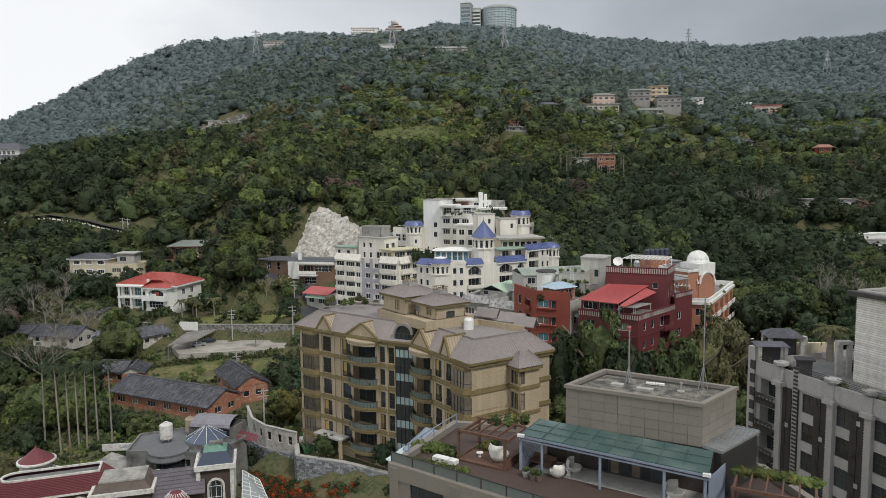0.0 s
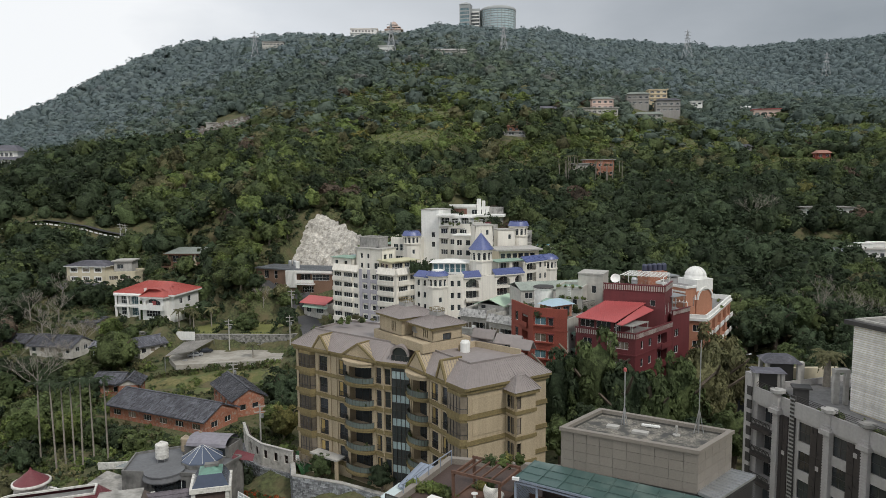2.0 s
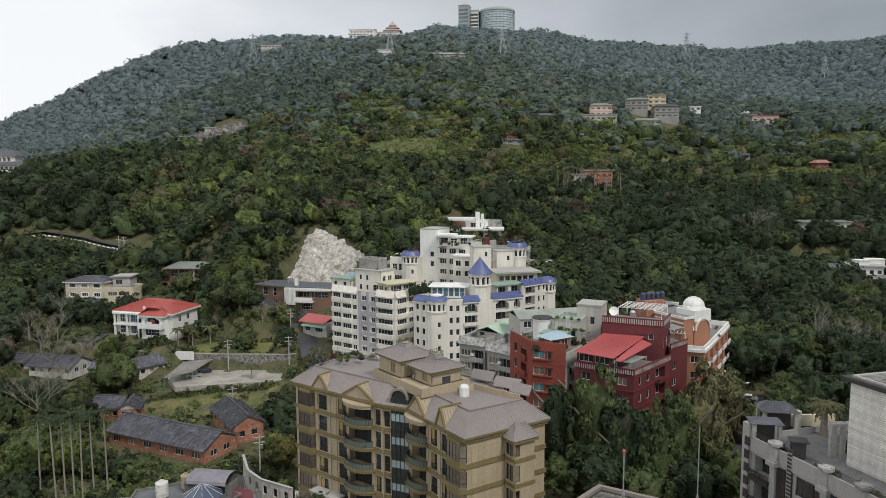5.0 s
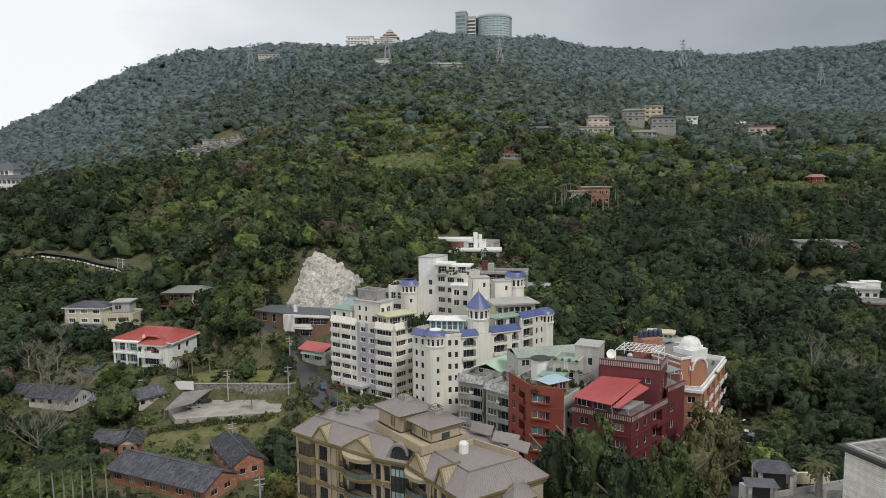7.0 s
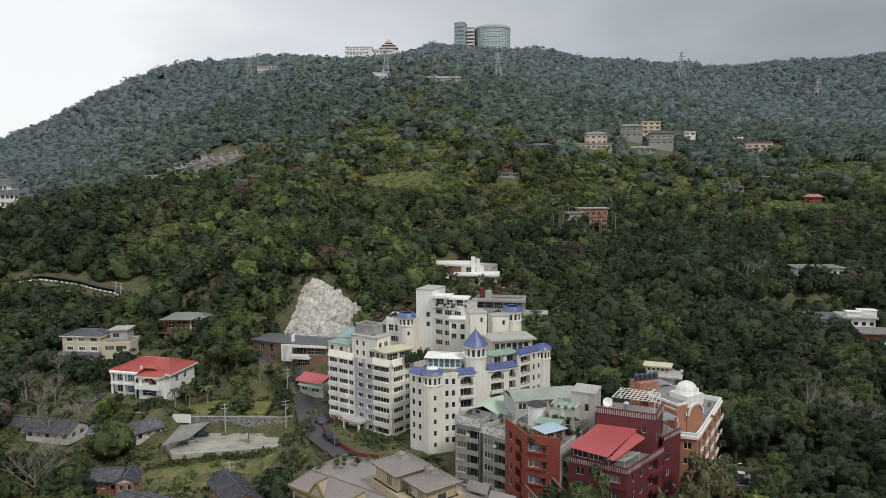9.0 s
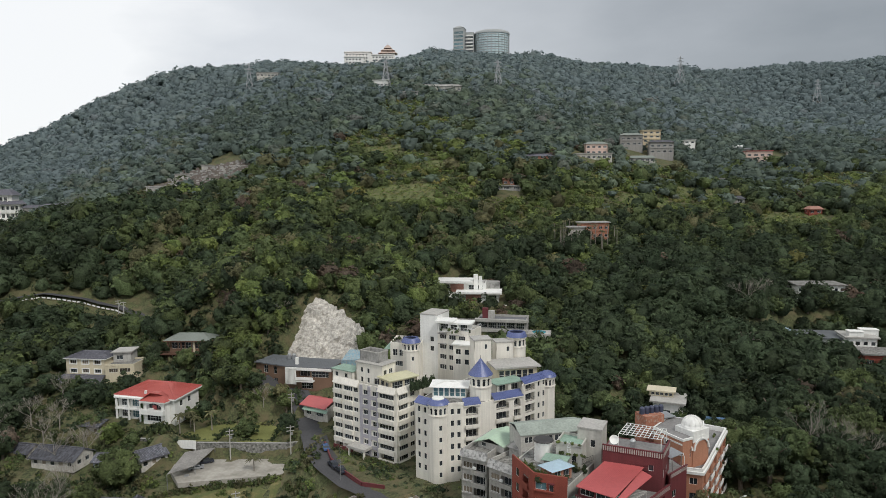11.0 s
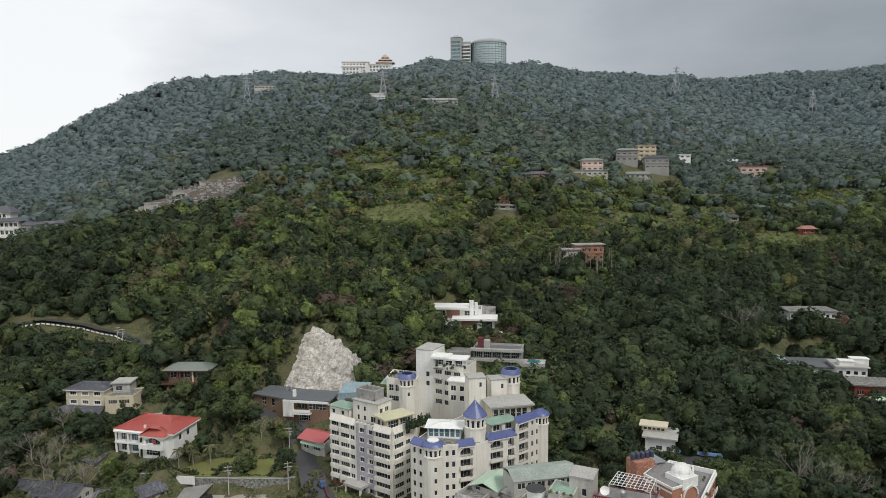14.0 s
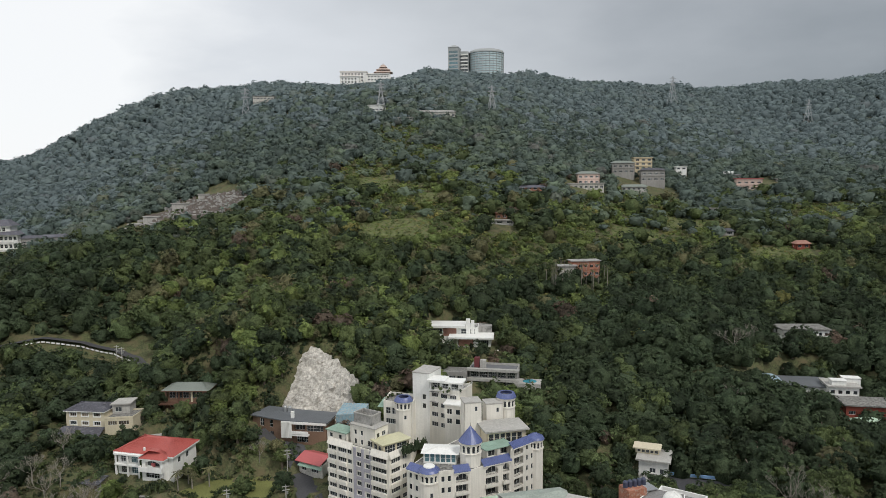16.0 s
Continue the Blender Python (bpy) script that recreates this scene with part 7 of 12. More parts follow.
    J = rect(24.5, 159.5, 16.0, 8.0, 12)
    body(b2, J, 4, 24.6, PALE_CONC, {0: [(1 + 2.4 * i, 2.8 + 2.4 * i, 22.6, 24.0, "w") for i in range(6)]})
    part("sheet_roof", gable_roof(Shape(), (17, 158.2), (32, 161.2), 9.0, 24.6, 1.2, 0.5), GREYGREEN_SHEET, b2, "grey-green corrugated sheet roof")


def maroon_house():
    b = thing("apartment_house", 36, 134, 3, label="maroon tiled apartment house with a red sheet roof and striped parapets", category="apartment house")
    P = [(25.4, 131.4), (35.0, 125.0), (45.0, 135.6), (47.0, 142), (33.0, 146)]
    zt = 20.4
    fl = [20.4 - 3.3 * k for k in range(1, 6)]
    wall(b, P[0], P[1], 2.5, zt, storeys([(6.2, 10.2)], [(f + 0.9, f + 2.3) for f in fl], "g") + storeys([(1.5, 3.2)], [(f + 0.9, f + 2.3) for f in fl]), MAROON)
    wall(b, P[1], P[2], 2.5, zt, storeys([(2.0, 3.0), (5.0, 6.2)], [(f + 0.8, f + 2.3) for f in fl]) + storeys([(8.6, 12.5)], [(f + 0.1, f + 2.4) for f in fl], "a"), MAROON)
    for i in range(2, 5):
        wall(b, P[i], P[(i + 1) % 5], 2.5, zt, (), MAROON)
    part("terrace_floor", Shape().prism(inset(P, 0.2), zt - 0.4, zt - 0.15), PAVERS, b)

    def striped(p, q, z, h=1.0):
        L = along(p, q)[3]
        m = wall_pose(p, q, 0, 0)
        par = part("striped_parapet", Shape().box(0, L, -0.1, 0.15, z, z + h).box(-0.05, L + 0.05, -0.18, 0.2, z + h, z + h + 0.14), MAROON, b, "maroon parapet with pale upright tiles", m=m)
        n = int(L / 0.42)
        me = Shape().box(0, 0.22, -0.03, 0, 0, h - 0.16).mesh("pale_tile", PALE_TILE)
        for i in range(n):
            part("pale_tile", me, None, par, m=wall_pose(p, q, 0.1 + i * L / n, z + 0.08, -0.1))
    striped(P[0], P[1], zt - 0.3)
    striped(P[1], P[2], zt - 0.3)
    for f in fl:
        part("floor_band", ring(Shape(), P, 0.05, f - 0.2, f + 0.05, 0.1), MAROON, b)
    # rear tower block
    T = [(32.2, 138.6), (42.8, 133.6), (46.4, 140.4), (35.8, 145.6)]
    body(b, T, zt - 0.3, 27.4, MAROON, {0: [(6.6, 7.4, 23.2, 24.6, "w"), (9.0, 10.0, 24.4, 25.6, "w")], 1: [(1.0, 2.2, 22.6, 24.6, "w"), (4, 5.2, 22.6, 24.6, "w")]})
    part("roof_deck", Shape().prism(inset(T, 0.2), 27.0, 27.3), PAVERS, b)
    striped(T[0], T[1], 27.2, 1.15)
    striped(T[1], T[2], 27.2, 1.15)
    part("pipe_grid", Shape().box(5.2, 9.2, -0.12, -0.06, 25.4, 25.5).box(5.2, 9.2, -0.12, -0.06, 24.4, 24.5).box(5.2, 9.2, -0.12, -0.06, 23.4, 23.5), MAROON, b, m=wall_pose(T[0], T[1], 0, 0))
    # red sheet roof over the front terrace
    f = [(25.3, 130.8, 23.2), (31.4, 125.6, 23.2), (39.6, 135.0, 25.0), (33.0, 138.8, 25.0)]
    s = Shape().add(f + [(x, y, z - 0.12) for x, y, z in f], [(0, 1, 2, 3), (7, 6, 5, 4), (0, 4, 5, 1), (1, 5, 6, 2), (2, 6, 7, 3), (3, 7, 4, 0)])
    rr = part("sheet_roof", s, RED_SHEET, b, "faded red sheet metal roof")
    part("roof_ribs", seams(Shape(), f[0], f[1], f[3], f[2], 0.32, 0.05, 0.05), RED_SHEET, rr)
    g = [(31.6, 125.4, 22.9), (32.6, 125.2, 22.7), (40.6, 133.0, 24.0), (39.0, 134.6, 24.6)]
    part("sheet_apron", Shape().add(g, [(0, 1, 2, 3)]).add([(x, y, z - 0.1) for x, y, z in g], [(3, 2, 1, 0)]), RED_SHEET, b)
    E_ = [(25.9, 131.4), (31.4, 127.4), (37.6, 134.4), (32.6, 138.2)]
    wall(b, E_[0], E_[1], zt - 0.2, 23.1, [(0.4, 3.2, 21.4, 22.8, "w"), (3.6, 6.4, 21.4, 22.8, "w")], MAROON)
    wall(b, E_[1], E_[2], zt - 0.2, 23.1, [(0.6, 3.4, 20.5, 22.8, "w")], MAROON)
    # pale pergola on the front terrace
    pg = Shape()
    for x, y in ((31.9, 126.6), (35.6, 130.6), (34.6, 125.8), (38.6, 130.0)):
        pg.bar((x, y, zt - 0.2), (x, y, 22.4), 0.14)
    for k in range(9):
        x, y = 31.9 + 3.7 * k / 8, 126.6 + 4.0 * k / 8
        pg.bar((x - 0.2, y + 0.1, 22.45), (x + 3.0, y - 1.2, 22.45), 0.12, 0.14)
    pg.bar((31.9, 126.6, 22.35), (35.6, 130.6, 22.35), 0.12, 0.14).bar((34.6, 125.8, 22.35), (38.6, 130.0, 22.35), 0.12, 0.14)
    part("terrace_pergola", pg, PALE_CONC, b, "pale weathered timber pergola")
    # white pergola, tank and dish on the high roof
    wp = Shape()
    q0, q1, q2, q3 = Vector((36.0, 141.0, 29.6)), Vector((43.6, 137.2, 29.6)), Vector((46.6, 143.0, 29.6)), Vector((39.4, 147.0, 29.6))
    for k in range(11):
        wp.bar(q0.lerp(q1, k / 10), q3.lerp(q2, k / 10), 0.09, 0.14)
    for k in range(6):
        wp.bar(q0.lerp(q3, k / 5) + Vector((0, 0, 0.12)), q1.lerp(q2, k / 5) + Vector((0, 0, 0.12)), 0.09, 0.1)
    for q in (q0, q1, q2, q3):
        wp.bar(q, q - Vector((0, 0, 2.4)), 0.12)
    part("white_pergola", wp, WHITE_PAINT, b, "white painted roof pergola")
    tk = Shape()
    for k in range(4):
        tk.lathe([(0.55, 27.3 + 0.5 * k), (0.62, 27.45 + 0.5 * k), (0.62, 27.65 + 0.5 * k), (0.55, 27.8 + 0.5 * k)], 16, 38.2, 138.2)
    tk.lathe([(0.55, 29.3), (0.3, 29.6), (0, 29.65)], 16, 38.2, 138.2)
    part("water_tank", tk, STEEL, b, "ribbed steel water tank", smooth=True)
    part("satellite_dish", Shape().lathe([(0.0, 0.0), (0.4, 0.06), (0.8, 0.22), (0.95, 0.36), (0.93, 0.36), (0.4, 0.1), (0, 0.04)], 18), WHITE_PAINT, b, "white satellite dish", m=pose(34.6, 138.8, 29.2, 60, 0, -20))
    part("dish_mast", Shape().bar((34.6, 139.1, 27.3), (34.6, 139.1, 29.2), 0.12), STEEL, b)
    # stepped side wing
    W = [(45.0, 135.6), (50.0, 140.2), (48.5, 146), (45.4, 143)]
    body(b, W, 2.5, 22.4, MAROON, {0: [(1.0, 2.6, f + 0.8, f + 2.3, "w") for f in fl]})
    part("wing_deck", Shape().prism(inset(W, 0.1), 22.0, 22.3), PAVERS, b)
    striped(W[0], W[1], 22.3, 0.9)
    for k in range(4):
        part("side_balcony", Shape().box(8.4, 12.7, -1.0, -0.85, fl[k] - 0.25, fl[k] + 0.85).box(8.4, 12.7, -1.0, 0, fl[k] - 0.25, fl[k] - 0.1), MAROON, b, m=wall_pose(P[1], P[2], 0, 0))
    s = Shape()
    for x, y in ((46.4, 138.2), (49.0, 140.8), (47.6, 143.4)):
        s.bar((x, y, 22.3), (x, y, 25.4), 0.12)
    s.prism([(45.8, 138.0), (49.4, 140.6), (48.0, 144.0), (45.0, 142.0)], 25.4, 25.5)
    part("glass_shelter", s, STEEL, b, "steel shelter with a clear sheet roof")


def orange_house():
    b = thing("apartment_house", 57, 152, 4, label="orange brick apartment house with white bands and a white dome", category="apartment house")
    P = [(46.8, 152.6), (51.2, 144.6), (54.6, 143.4), (57.2, 147.4), (69.4, 167.4), (60, 174), (50, 160)]
    zt = 19.6
    fl = [19.6 - 3.3 * k for k in range(1, 6)]
    wall(b, P[0], P[1], 3, zt, (), ORANGE_BRICK)
    wall(b, P[1], P[2], 3, zt, storeys([(1.0, 2.6)], [(f + 0.9, f + 2.3) for f in fl]), ORANGE_BRICK)
    wall(b, P[2], P[3], 3, zt, storeys([(1.0, 3.2)], [(f + 0.1, f + 2.4) for f in fl], "a"), ORANGE_BRICK)
    lg = [(f + 0.1, f + 2.4) for f in fl]
    wall(b, P[3], P[4], 3, zt, storeys([(1.2, 4.6), (7.2, 11.0), (13.6, 17.4), (19.6, 22.6)], lg, "a"), ORANGE_BRICK)
    for i in range(4, 7):
        wall(b, P[i], P[(i + 1) % 7], 3, zt, (), ORANGE_BRICK)
    for f in fl:
        for u0, u1 in ((1.0, 4.8), (7.0, 11.2), (13.4, 17.6), (19.4, 22.8)):
            part("balcony_front", Shape().box(u0, u1, -0.75, -0.55, f - 0.25, f + 0.75).box(u0, u1, -0.75, 0, f - 0.25, f - 0.08), WHITE_PAINT, b, "white balcony front", m=wall_pose(P[3], P[4], 0, 0))
        part("balcony_front", Shape().box(0.8, 3.4, -0.7, -0.5, f - 0.25, f + 0.75).box(0.8, 3.4, -0.7, 0, f - 0.25, f - 0.08), WHITE_PAINT, b, m=wall_pose(P[2], P[3], 0, 0))
    part("white_cornice", ring(Shape(), P, 0.3, zt - 0.1, zt + 0.5, 0.35), WHITE_PAINT, b, "deep white cornice")
    part("white_parapet", ring(Shape(), P, 0.3, zt + 0.5, zt + 1.2, 0.1), WHITE_PAINT, b)
    part("roof_deck", Shape().prism(inset(P, 0.3), zt - 0.2, zt + 0.1), PAVERS, b)
    # upper block with dome
    U_ = [(47.2, 153.2), (51.0, 145.6), (56.6, 148.6), (59.5, 156.6), (53, 160)]
    body(b, U_, zt, 26.4, ORANGE_BRICK, {0: [(3.4, 4.6, 23.8, 25.0, "w")], 1: [(2.2, 2.5, 22.0, 24.0, "w"), (3.0, 3.3, 22.0, 24.0, "w"), (3.8, 4.1, 22.0, 24.0, "w")]})
    part("white_band", ring(Shape(), U_, 0.1, 26.0, 26.5, 0.2), WHITE_PAINT, b)
    part("white_band", Shape().box(0, 8.4, -0.14, 0.0, 25.0, 25.35).box(0, 6.0, -0.14, 0, 22.4, 22.7), WHITE_PAINT, b, m=wall_pose(U_[0], U_[1], 0, 0))
    part("window_surround", Shape().box(3.1, 3.4, -0.12, 0, 23.6, 25.2).box(4.6, 4.9, -0.12, 0, 23.6, 25.2).box(3.1, 4.9, -0.12, 0, 23.5, 23.8), WHITE_PAINT, b, m=wall_pose(U_[0], U_[1], 0, 0))
    part("upper_deck", Shape().prism(inset(U_, 0.1), 26.1, 26.4), PAVERS, b)
    D = rect(54.6, 150.2, 5.0, 5.0, 30)
    part("dome_base", Shape().prism(D, 25.0, 27.6), WHITE_PAINT, b)
    dm = Shape().lathe([(2.35, 27.6), (2.35, 28.0), (2.2, 28.05)] + [(2.2 * math.cos(radians(a)), 28.05 + 2.0 * math.sin(radians(a))) for a in range(10, 91, 10)], 24, 54.6, 150.2)
    part("dome", dm, WHITE_PAINT, b, "white ribbed dome", smooth=True)
    dr = Shape()
    for k in range(12):
        a = radians(30 * k)
        pts = [(54.6 + 2.24 * math.cos(radians(e)) * math.cos(a), 150.2 + 2.24 * math.cos(radians(e)) * math.sin(a), 28.08 + 2.04 * math.sin(radians(e))) for e in range(0, 91, 15)]
        for p, q in zip(pts, pts[1:]):
            dr.bar(p, q, 0.1, 0.08)
    part("dome_ribs", dr, WHITE_PAINT, b)
    for p, q in ((D[0], D[1]), (D[1], D[2]), (D[3], D[0])):
        ar = Shape()
        pts = [(2.5 + 2.3 * math.cos(math.pi * k / 12), -0.15, 23.4 + 2.4 * math.sin(math.pi * k / 12)) for k in range(13)]
        for a_, b_ in zip(pts, pts[1:]):
            ar.bar(a_, b_, 0.3, 0.35)
        part("arch_moulding", ar, WHITE_PAINT, b, m=wall_pose(p, q, 0, 0))
        part("arch_wall", Shape().box(0.05, 4.95, -0.02, 0.1, zt, 25.2), ORANGE_BRICK, b, m=wall_pose(p, q, 0, 0))
    part("stair_room", Shape().prism(rect(47.5, 157.5, 5.0, 4.0, 20), zt, 28.2), OLD_BRICK, b, "small brick stair room")
    tb = Shape()
    for k in range(5):
        tb.lathe([(0.6, 28.2), (0.6, 29.5), (0.4, 29.8), (0, 29.8)], 12, 45.6 + 1.2 * k, 157.0 + 0.4 * k)
    part("water_tanks", tb, NAVY_TANK, b, "row of dark blue tanks")
    part("sheet_lean_to", Shape().prism(rect(50.5, 159.5, 6, 4, 20), 26.8, 27.0), STEEL, b)
    # white pergola on the lower terrace
    pg = Shape()
    for k in range(8):
        pg.bar((46.2 + 0.65 * k, 146.6 - 0.3 * k, 23.4), (47.6 + 0.65 * k, 149.6 - 0.3 * k, 23.4), 0.09, 0.12)
    pg.bar((46.0, 146.7, 23.3), (51.0, 144.4, 23.3), 0.1).bar((47.4, 149.7, 23.3), (52.4, 147.4, 23.3), 0.1)
    for x, y in ((46.0, 146.7), (51.0, 144.4), (47.4, 149.7)):
        pg.bar((x, y, zt), (x, y, 23.3), 0.1)
    part("white_pergola", pg, WHITE_PAINT, b)
    return b


STAINED_PARAPET = material("stained_parapet", (0.42, 0.42, 0.41), 0.85, grain=0.2, patch=0.25, patch_scale=0.5, streak=0.3, stain=(0.16, 0.16, 0.16), stain_at=0.56)
MINT_SHEET = material("mint_sheet", (0.42, 0.55, 0.42), 0.6, grain=0.08, patch=0.12, streak=0.1)
CREAM_STAINED = material("cream_stained", (0.46, 0.45, 0.41), 0.85, grain=0.12, patch=0.2, streak=0.3)
SKY_SHEET = material("pale_blue_sheet", (0.36, 0.48, 0.56), 0.35, grain=0.1, patch=0.15)
GREYGREEN_SHEET = material("grey_green_sheet", (0.30, 0.34, 0.30), 0.7, grain=0.2, patch=0.3, patch_scale=0.3, streak=0.2)
PALE_TILE = material("pale_upright_tile", (0.42, 0.39, 0.36), 0.7, grain=0.2, vary=0.1)
NAVY_TANK = material("navy_tank", (0.05, 0.06, 0.10), 0.5)
grey_white_houses()
brick_house()
maroon_house()
orange_house()


# ---- villas and old houses to the west ----
def red_villa():
    b = thing("villa", -92, 224, 6, label="white villa with a red tiled hip roof and arched balcony", category="villa")
    g = 6.0
    A, B, C, D = (-103.4, 222.6), (-83.4, 217.0), (-80.4, 230.4), (-99.8, 236.0)
    m = wall_pose(A, B, 0, 0)
    wall(b, A, B, g - 1, 13.6, [(1.2, 4.4, 10.2, 12.8, "w"), (5.2, 8.6, 10.2, 12.8, "b"), (1.2, 4.4, 6.6, 9.2, "w"), (5.2, 8.6, 6.6, 9.2, "b"), (12.2, 18.2, 10.0, 12.6, "a"), (12.6, 18.0, 7.2, 9.0, "w")], WHITE_PAINT)
    for p, q in ((B, C), (C, D), (D, A)):
        wall(b, p, q, g - 1, 13.6, [(3, 4.6, 10.4, 12.2, "w"), (7.5, 9.2, 10.4, 12.2, "w")], WHITE_PAINT)
    part("eave", ring(Shape(), [A, B, C, D], 0.3, 13.3, 13.8, 0.9), WHITE_PAINT, b, "white boxed eave")
    ev = inset([A, B, C, D], -0.9)
    part("roof", hip_roof(ev, 13.8, 2.9, 7.2), RED_ROOF, b, "red tiled hip roof")
    rr = Shape()
    bb = inset(ev, 7.2)
    for i in range(4):
        rr.bar((*ev[i], 13.9), (*bb[i], 16.75), 0.3, 0.2)
        seams(rr, (*ev[i], 13.8), (*ev[(i + 1) % 4], 13.8), (*bb[i], 16.7), (*bb[(i + 1) % 4], 16.7), 0.5, 0.1, 0.07)
    part("roof_tiling", rr, RED_ROOF, b)["kind"] = "stuff"
    # flat white porch roof and projecting bay with its own hip
    part("porch_roof", Shape().box(-0.4, 9.6, -1.6, 1.0, 13.0, 13.5), WHITE_PAINT, b, m=m)
    for u in (0.2, 4.7, 9.0):
        part("porch_column", Shape().box(u - 0.25, u + 0.25, -1.4, -0.9, g - 0.6, 13.0), WHITE_PAINT, b, m=m)
    part("porch_slab", Shape().box(-0.2, 9.4, -1.5, 0, 9.4, 9.9), WHITE_PAINT, b, m=m)
    bay = [tuple((m @ Vector(v)).to_2d()) for v in ((11.2, -2.6, 0), (19.0, -2.6, 0), (19.0, 0.2, 0), (11.2, 0.2, 0))]
    wall(b, bay[0], bay[1], g - 1, 13.4, [(1.2, 6.6, 10.4, 12.6, "a"), (1.4, 6.4, 7.0, 9.0, "w")], WHITE_PAINT)
    wall(b, bay[1], bay[2], g - 1, 13.4, (), WHITE_PAINT)
    wall(b, bay[3], bay[0], g - 1, 13.4, (), WHITE_PAINT)
    be = inset(bay, -0.8)
    part("bay_roof", hip_roof(be, 13.4, 2.4, 3.4), RED_ROOF, b)
    part("bay_eave", ring(Shape(), bay, 0.2, 12.9, 13.4, 0.7), WHITE_PAINT, b)
    bf = Shape().box(10.8, 19.4, -4.0, -3.8, 9.6, 10.9).box(10.8, 19.4, -4.0, -2.6, 9.3, 9.6).box(10.8, 11.0, -3.8, -2.6, 9.6, 10.9).box(19.2, 19.4, -3.8, -2.6, 9.6, 10.9).box(14.2, 16.0, -4.05, -3.8, 9.6, 11.6)
    part("balcony", bf, WHITE_PAINT, b, "white solid balcony front", m=m)
    s = Shape()
    top = [(12.4 + 5.4 * k / 12, 11.7 + 0.95 * math.sin(math.pi * k / 12)) for k in range(13)]
    for k in range(12):
        (xa, ya), (xb, yb) = top[k], top[k + 1]
        s.add([(xa, -2.62, ya), (xb, -2.62, yb), (xb, -2.62, 12.7), (xa, -2.62, 12.7)], [(0, 1, 2, 3)])
    part("arch", s, WHITE_PAINT, b, m=m)
    part("chimney", Shape().box(9.6, 10.2, 0.4, 1.0, 13.4, 15.4), WHITE_PAINT, b, m=m)
    part("ivy_screen", Shape().box(8.8, 10.9, -1.2, -0.6, g - 0.6, 11.6), HEDGE, b, "clipped ivy screen", m=m)
    part("laundry", Shape().box(14.4, 15.8, -2.2, -2.0, 10.6, 11.8), RED_SHEET, b, m=m)
    return b


def cream_villa():
    b = thing("villa", -124, 250, 10.5, label="cream villa with white window surrounds and a dark tiled hip roof", category="villa")
    A, B, C, D = (-133.0, 248.2), (-118.4, 246.2), (-117.2, 256), (-131.8, 258)
    ops = [(1.6 + 4.6 * i, 4.0 + 4.6 * i, z, z + 1.3, "g" if (i + z) % 2 else "w") for i in range(3) for z in (17.2, 14.0)]
    wall(b, A, B, 9.5, 19.2, ops, CREAM)
    for p, q in ((B, C), (C, D), (D, A)):
        wall(b, p, q, 9.5, 19.2, (), CREAM)
    sur = Shape()
    for u0, u1, v0, v1, _ in ops:
        sur.box(u0 - 0.3, u1 + 0.3, -0.12, 0, v1, v1 + 0.3).box(u0 - 0.3, u1 + 0.3, -0.12, 0, v0 - 0.3, v0).box(u0 - 0.3, u0, -0.12, 0, v0, v1).box(u1, u1 + 0.3, -0.12, 0, v0, v1)
    part("window_surrounds", sur, WHITE_PAINT, b, "white plaster window surrounds", m=wall_pose(A, B, 0, 0))
    ev = inset([A, B, C, D], -0.7)
    part("roof", hip_roof(ev, 19.2, 1.5, 4.6), DARK_TILE, b, "dark grey tiled hip roof")
    part("roof_seams", hip_seams(ev, 19.2, 1.5, 4.6, 0.6), DARK_TILE, b)
    part("eave", ring(Shape(), [A, B, C, D], 0.2, 18.95, 19.2, 0.7), WHITE_PAINT, b)
    p = Shape()
    mm = wall_pose(A, B, 0, 0)
    p.add([tuple(mm @ Vector(v)) for v in ((-3.0, -5.5, 11.6), (15.6, -5.5, 11.6), (15.0, 0, 13.4), (-1.0, 0, 13.4), (-3.0, -5.5, 11.4), (15.6, -5.5, 11.4))], [(0, 1, 2, 3), (0, 4, 5, 1)])
    part("porch_roof", p, DARK_TILE, b, "long dark porch roof")
    for u in (-2.6, 2, 6, 10, 15):
        part("porch_post", Shape().box(u - 0.15, u + 0.15, -5.2, -4.9, 8.6, 11.5), WOOD, b, m=mm)
    W = [(-117.6, 244.6), (-107.8, 245.6), (-107.0, 255), (-117, 254)]
    body(b, W, 9.5, 16.9, CREAM, {0: [(1.2, 4.2, 14.6, 16.0, "g"), (4.8, 8.4, 14.6, 16.0, "g")]})
    flat_roof(b, W, 17.0, ROOF_DECK, 0.5, CREAM)
    V = [(-117.0, 250), (-111, 250.8), (-111.4, 257), (-117, 256.4)]
    body(b, V, 17, 20.4, PALE_CONC, {0: [(1, 3.2, 17.8, 19.4, "w")]})
    part("stair_roof", Shape().prism(inset(V, -0.6), 20.4, 20.8), PALE_CONC, b)
    part("garage", Shape().prism(rect(-101.5, 240.5, 10.0, 6.0, 8), 8.5, 11.6), PALE_CONC, b)
    return b


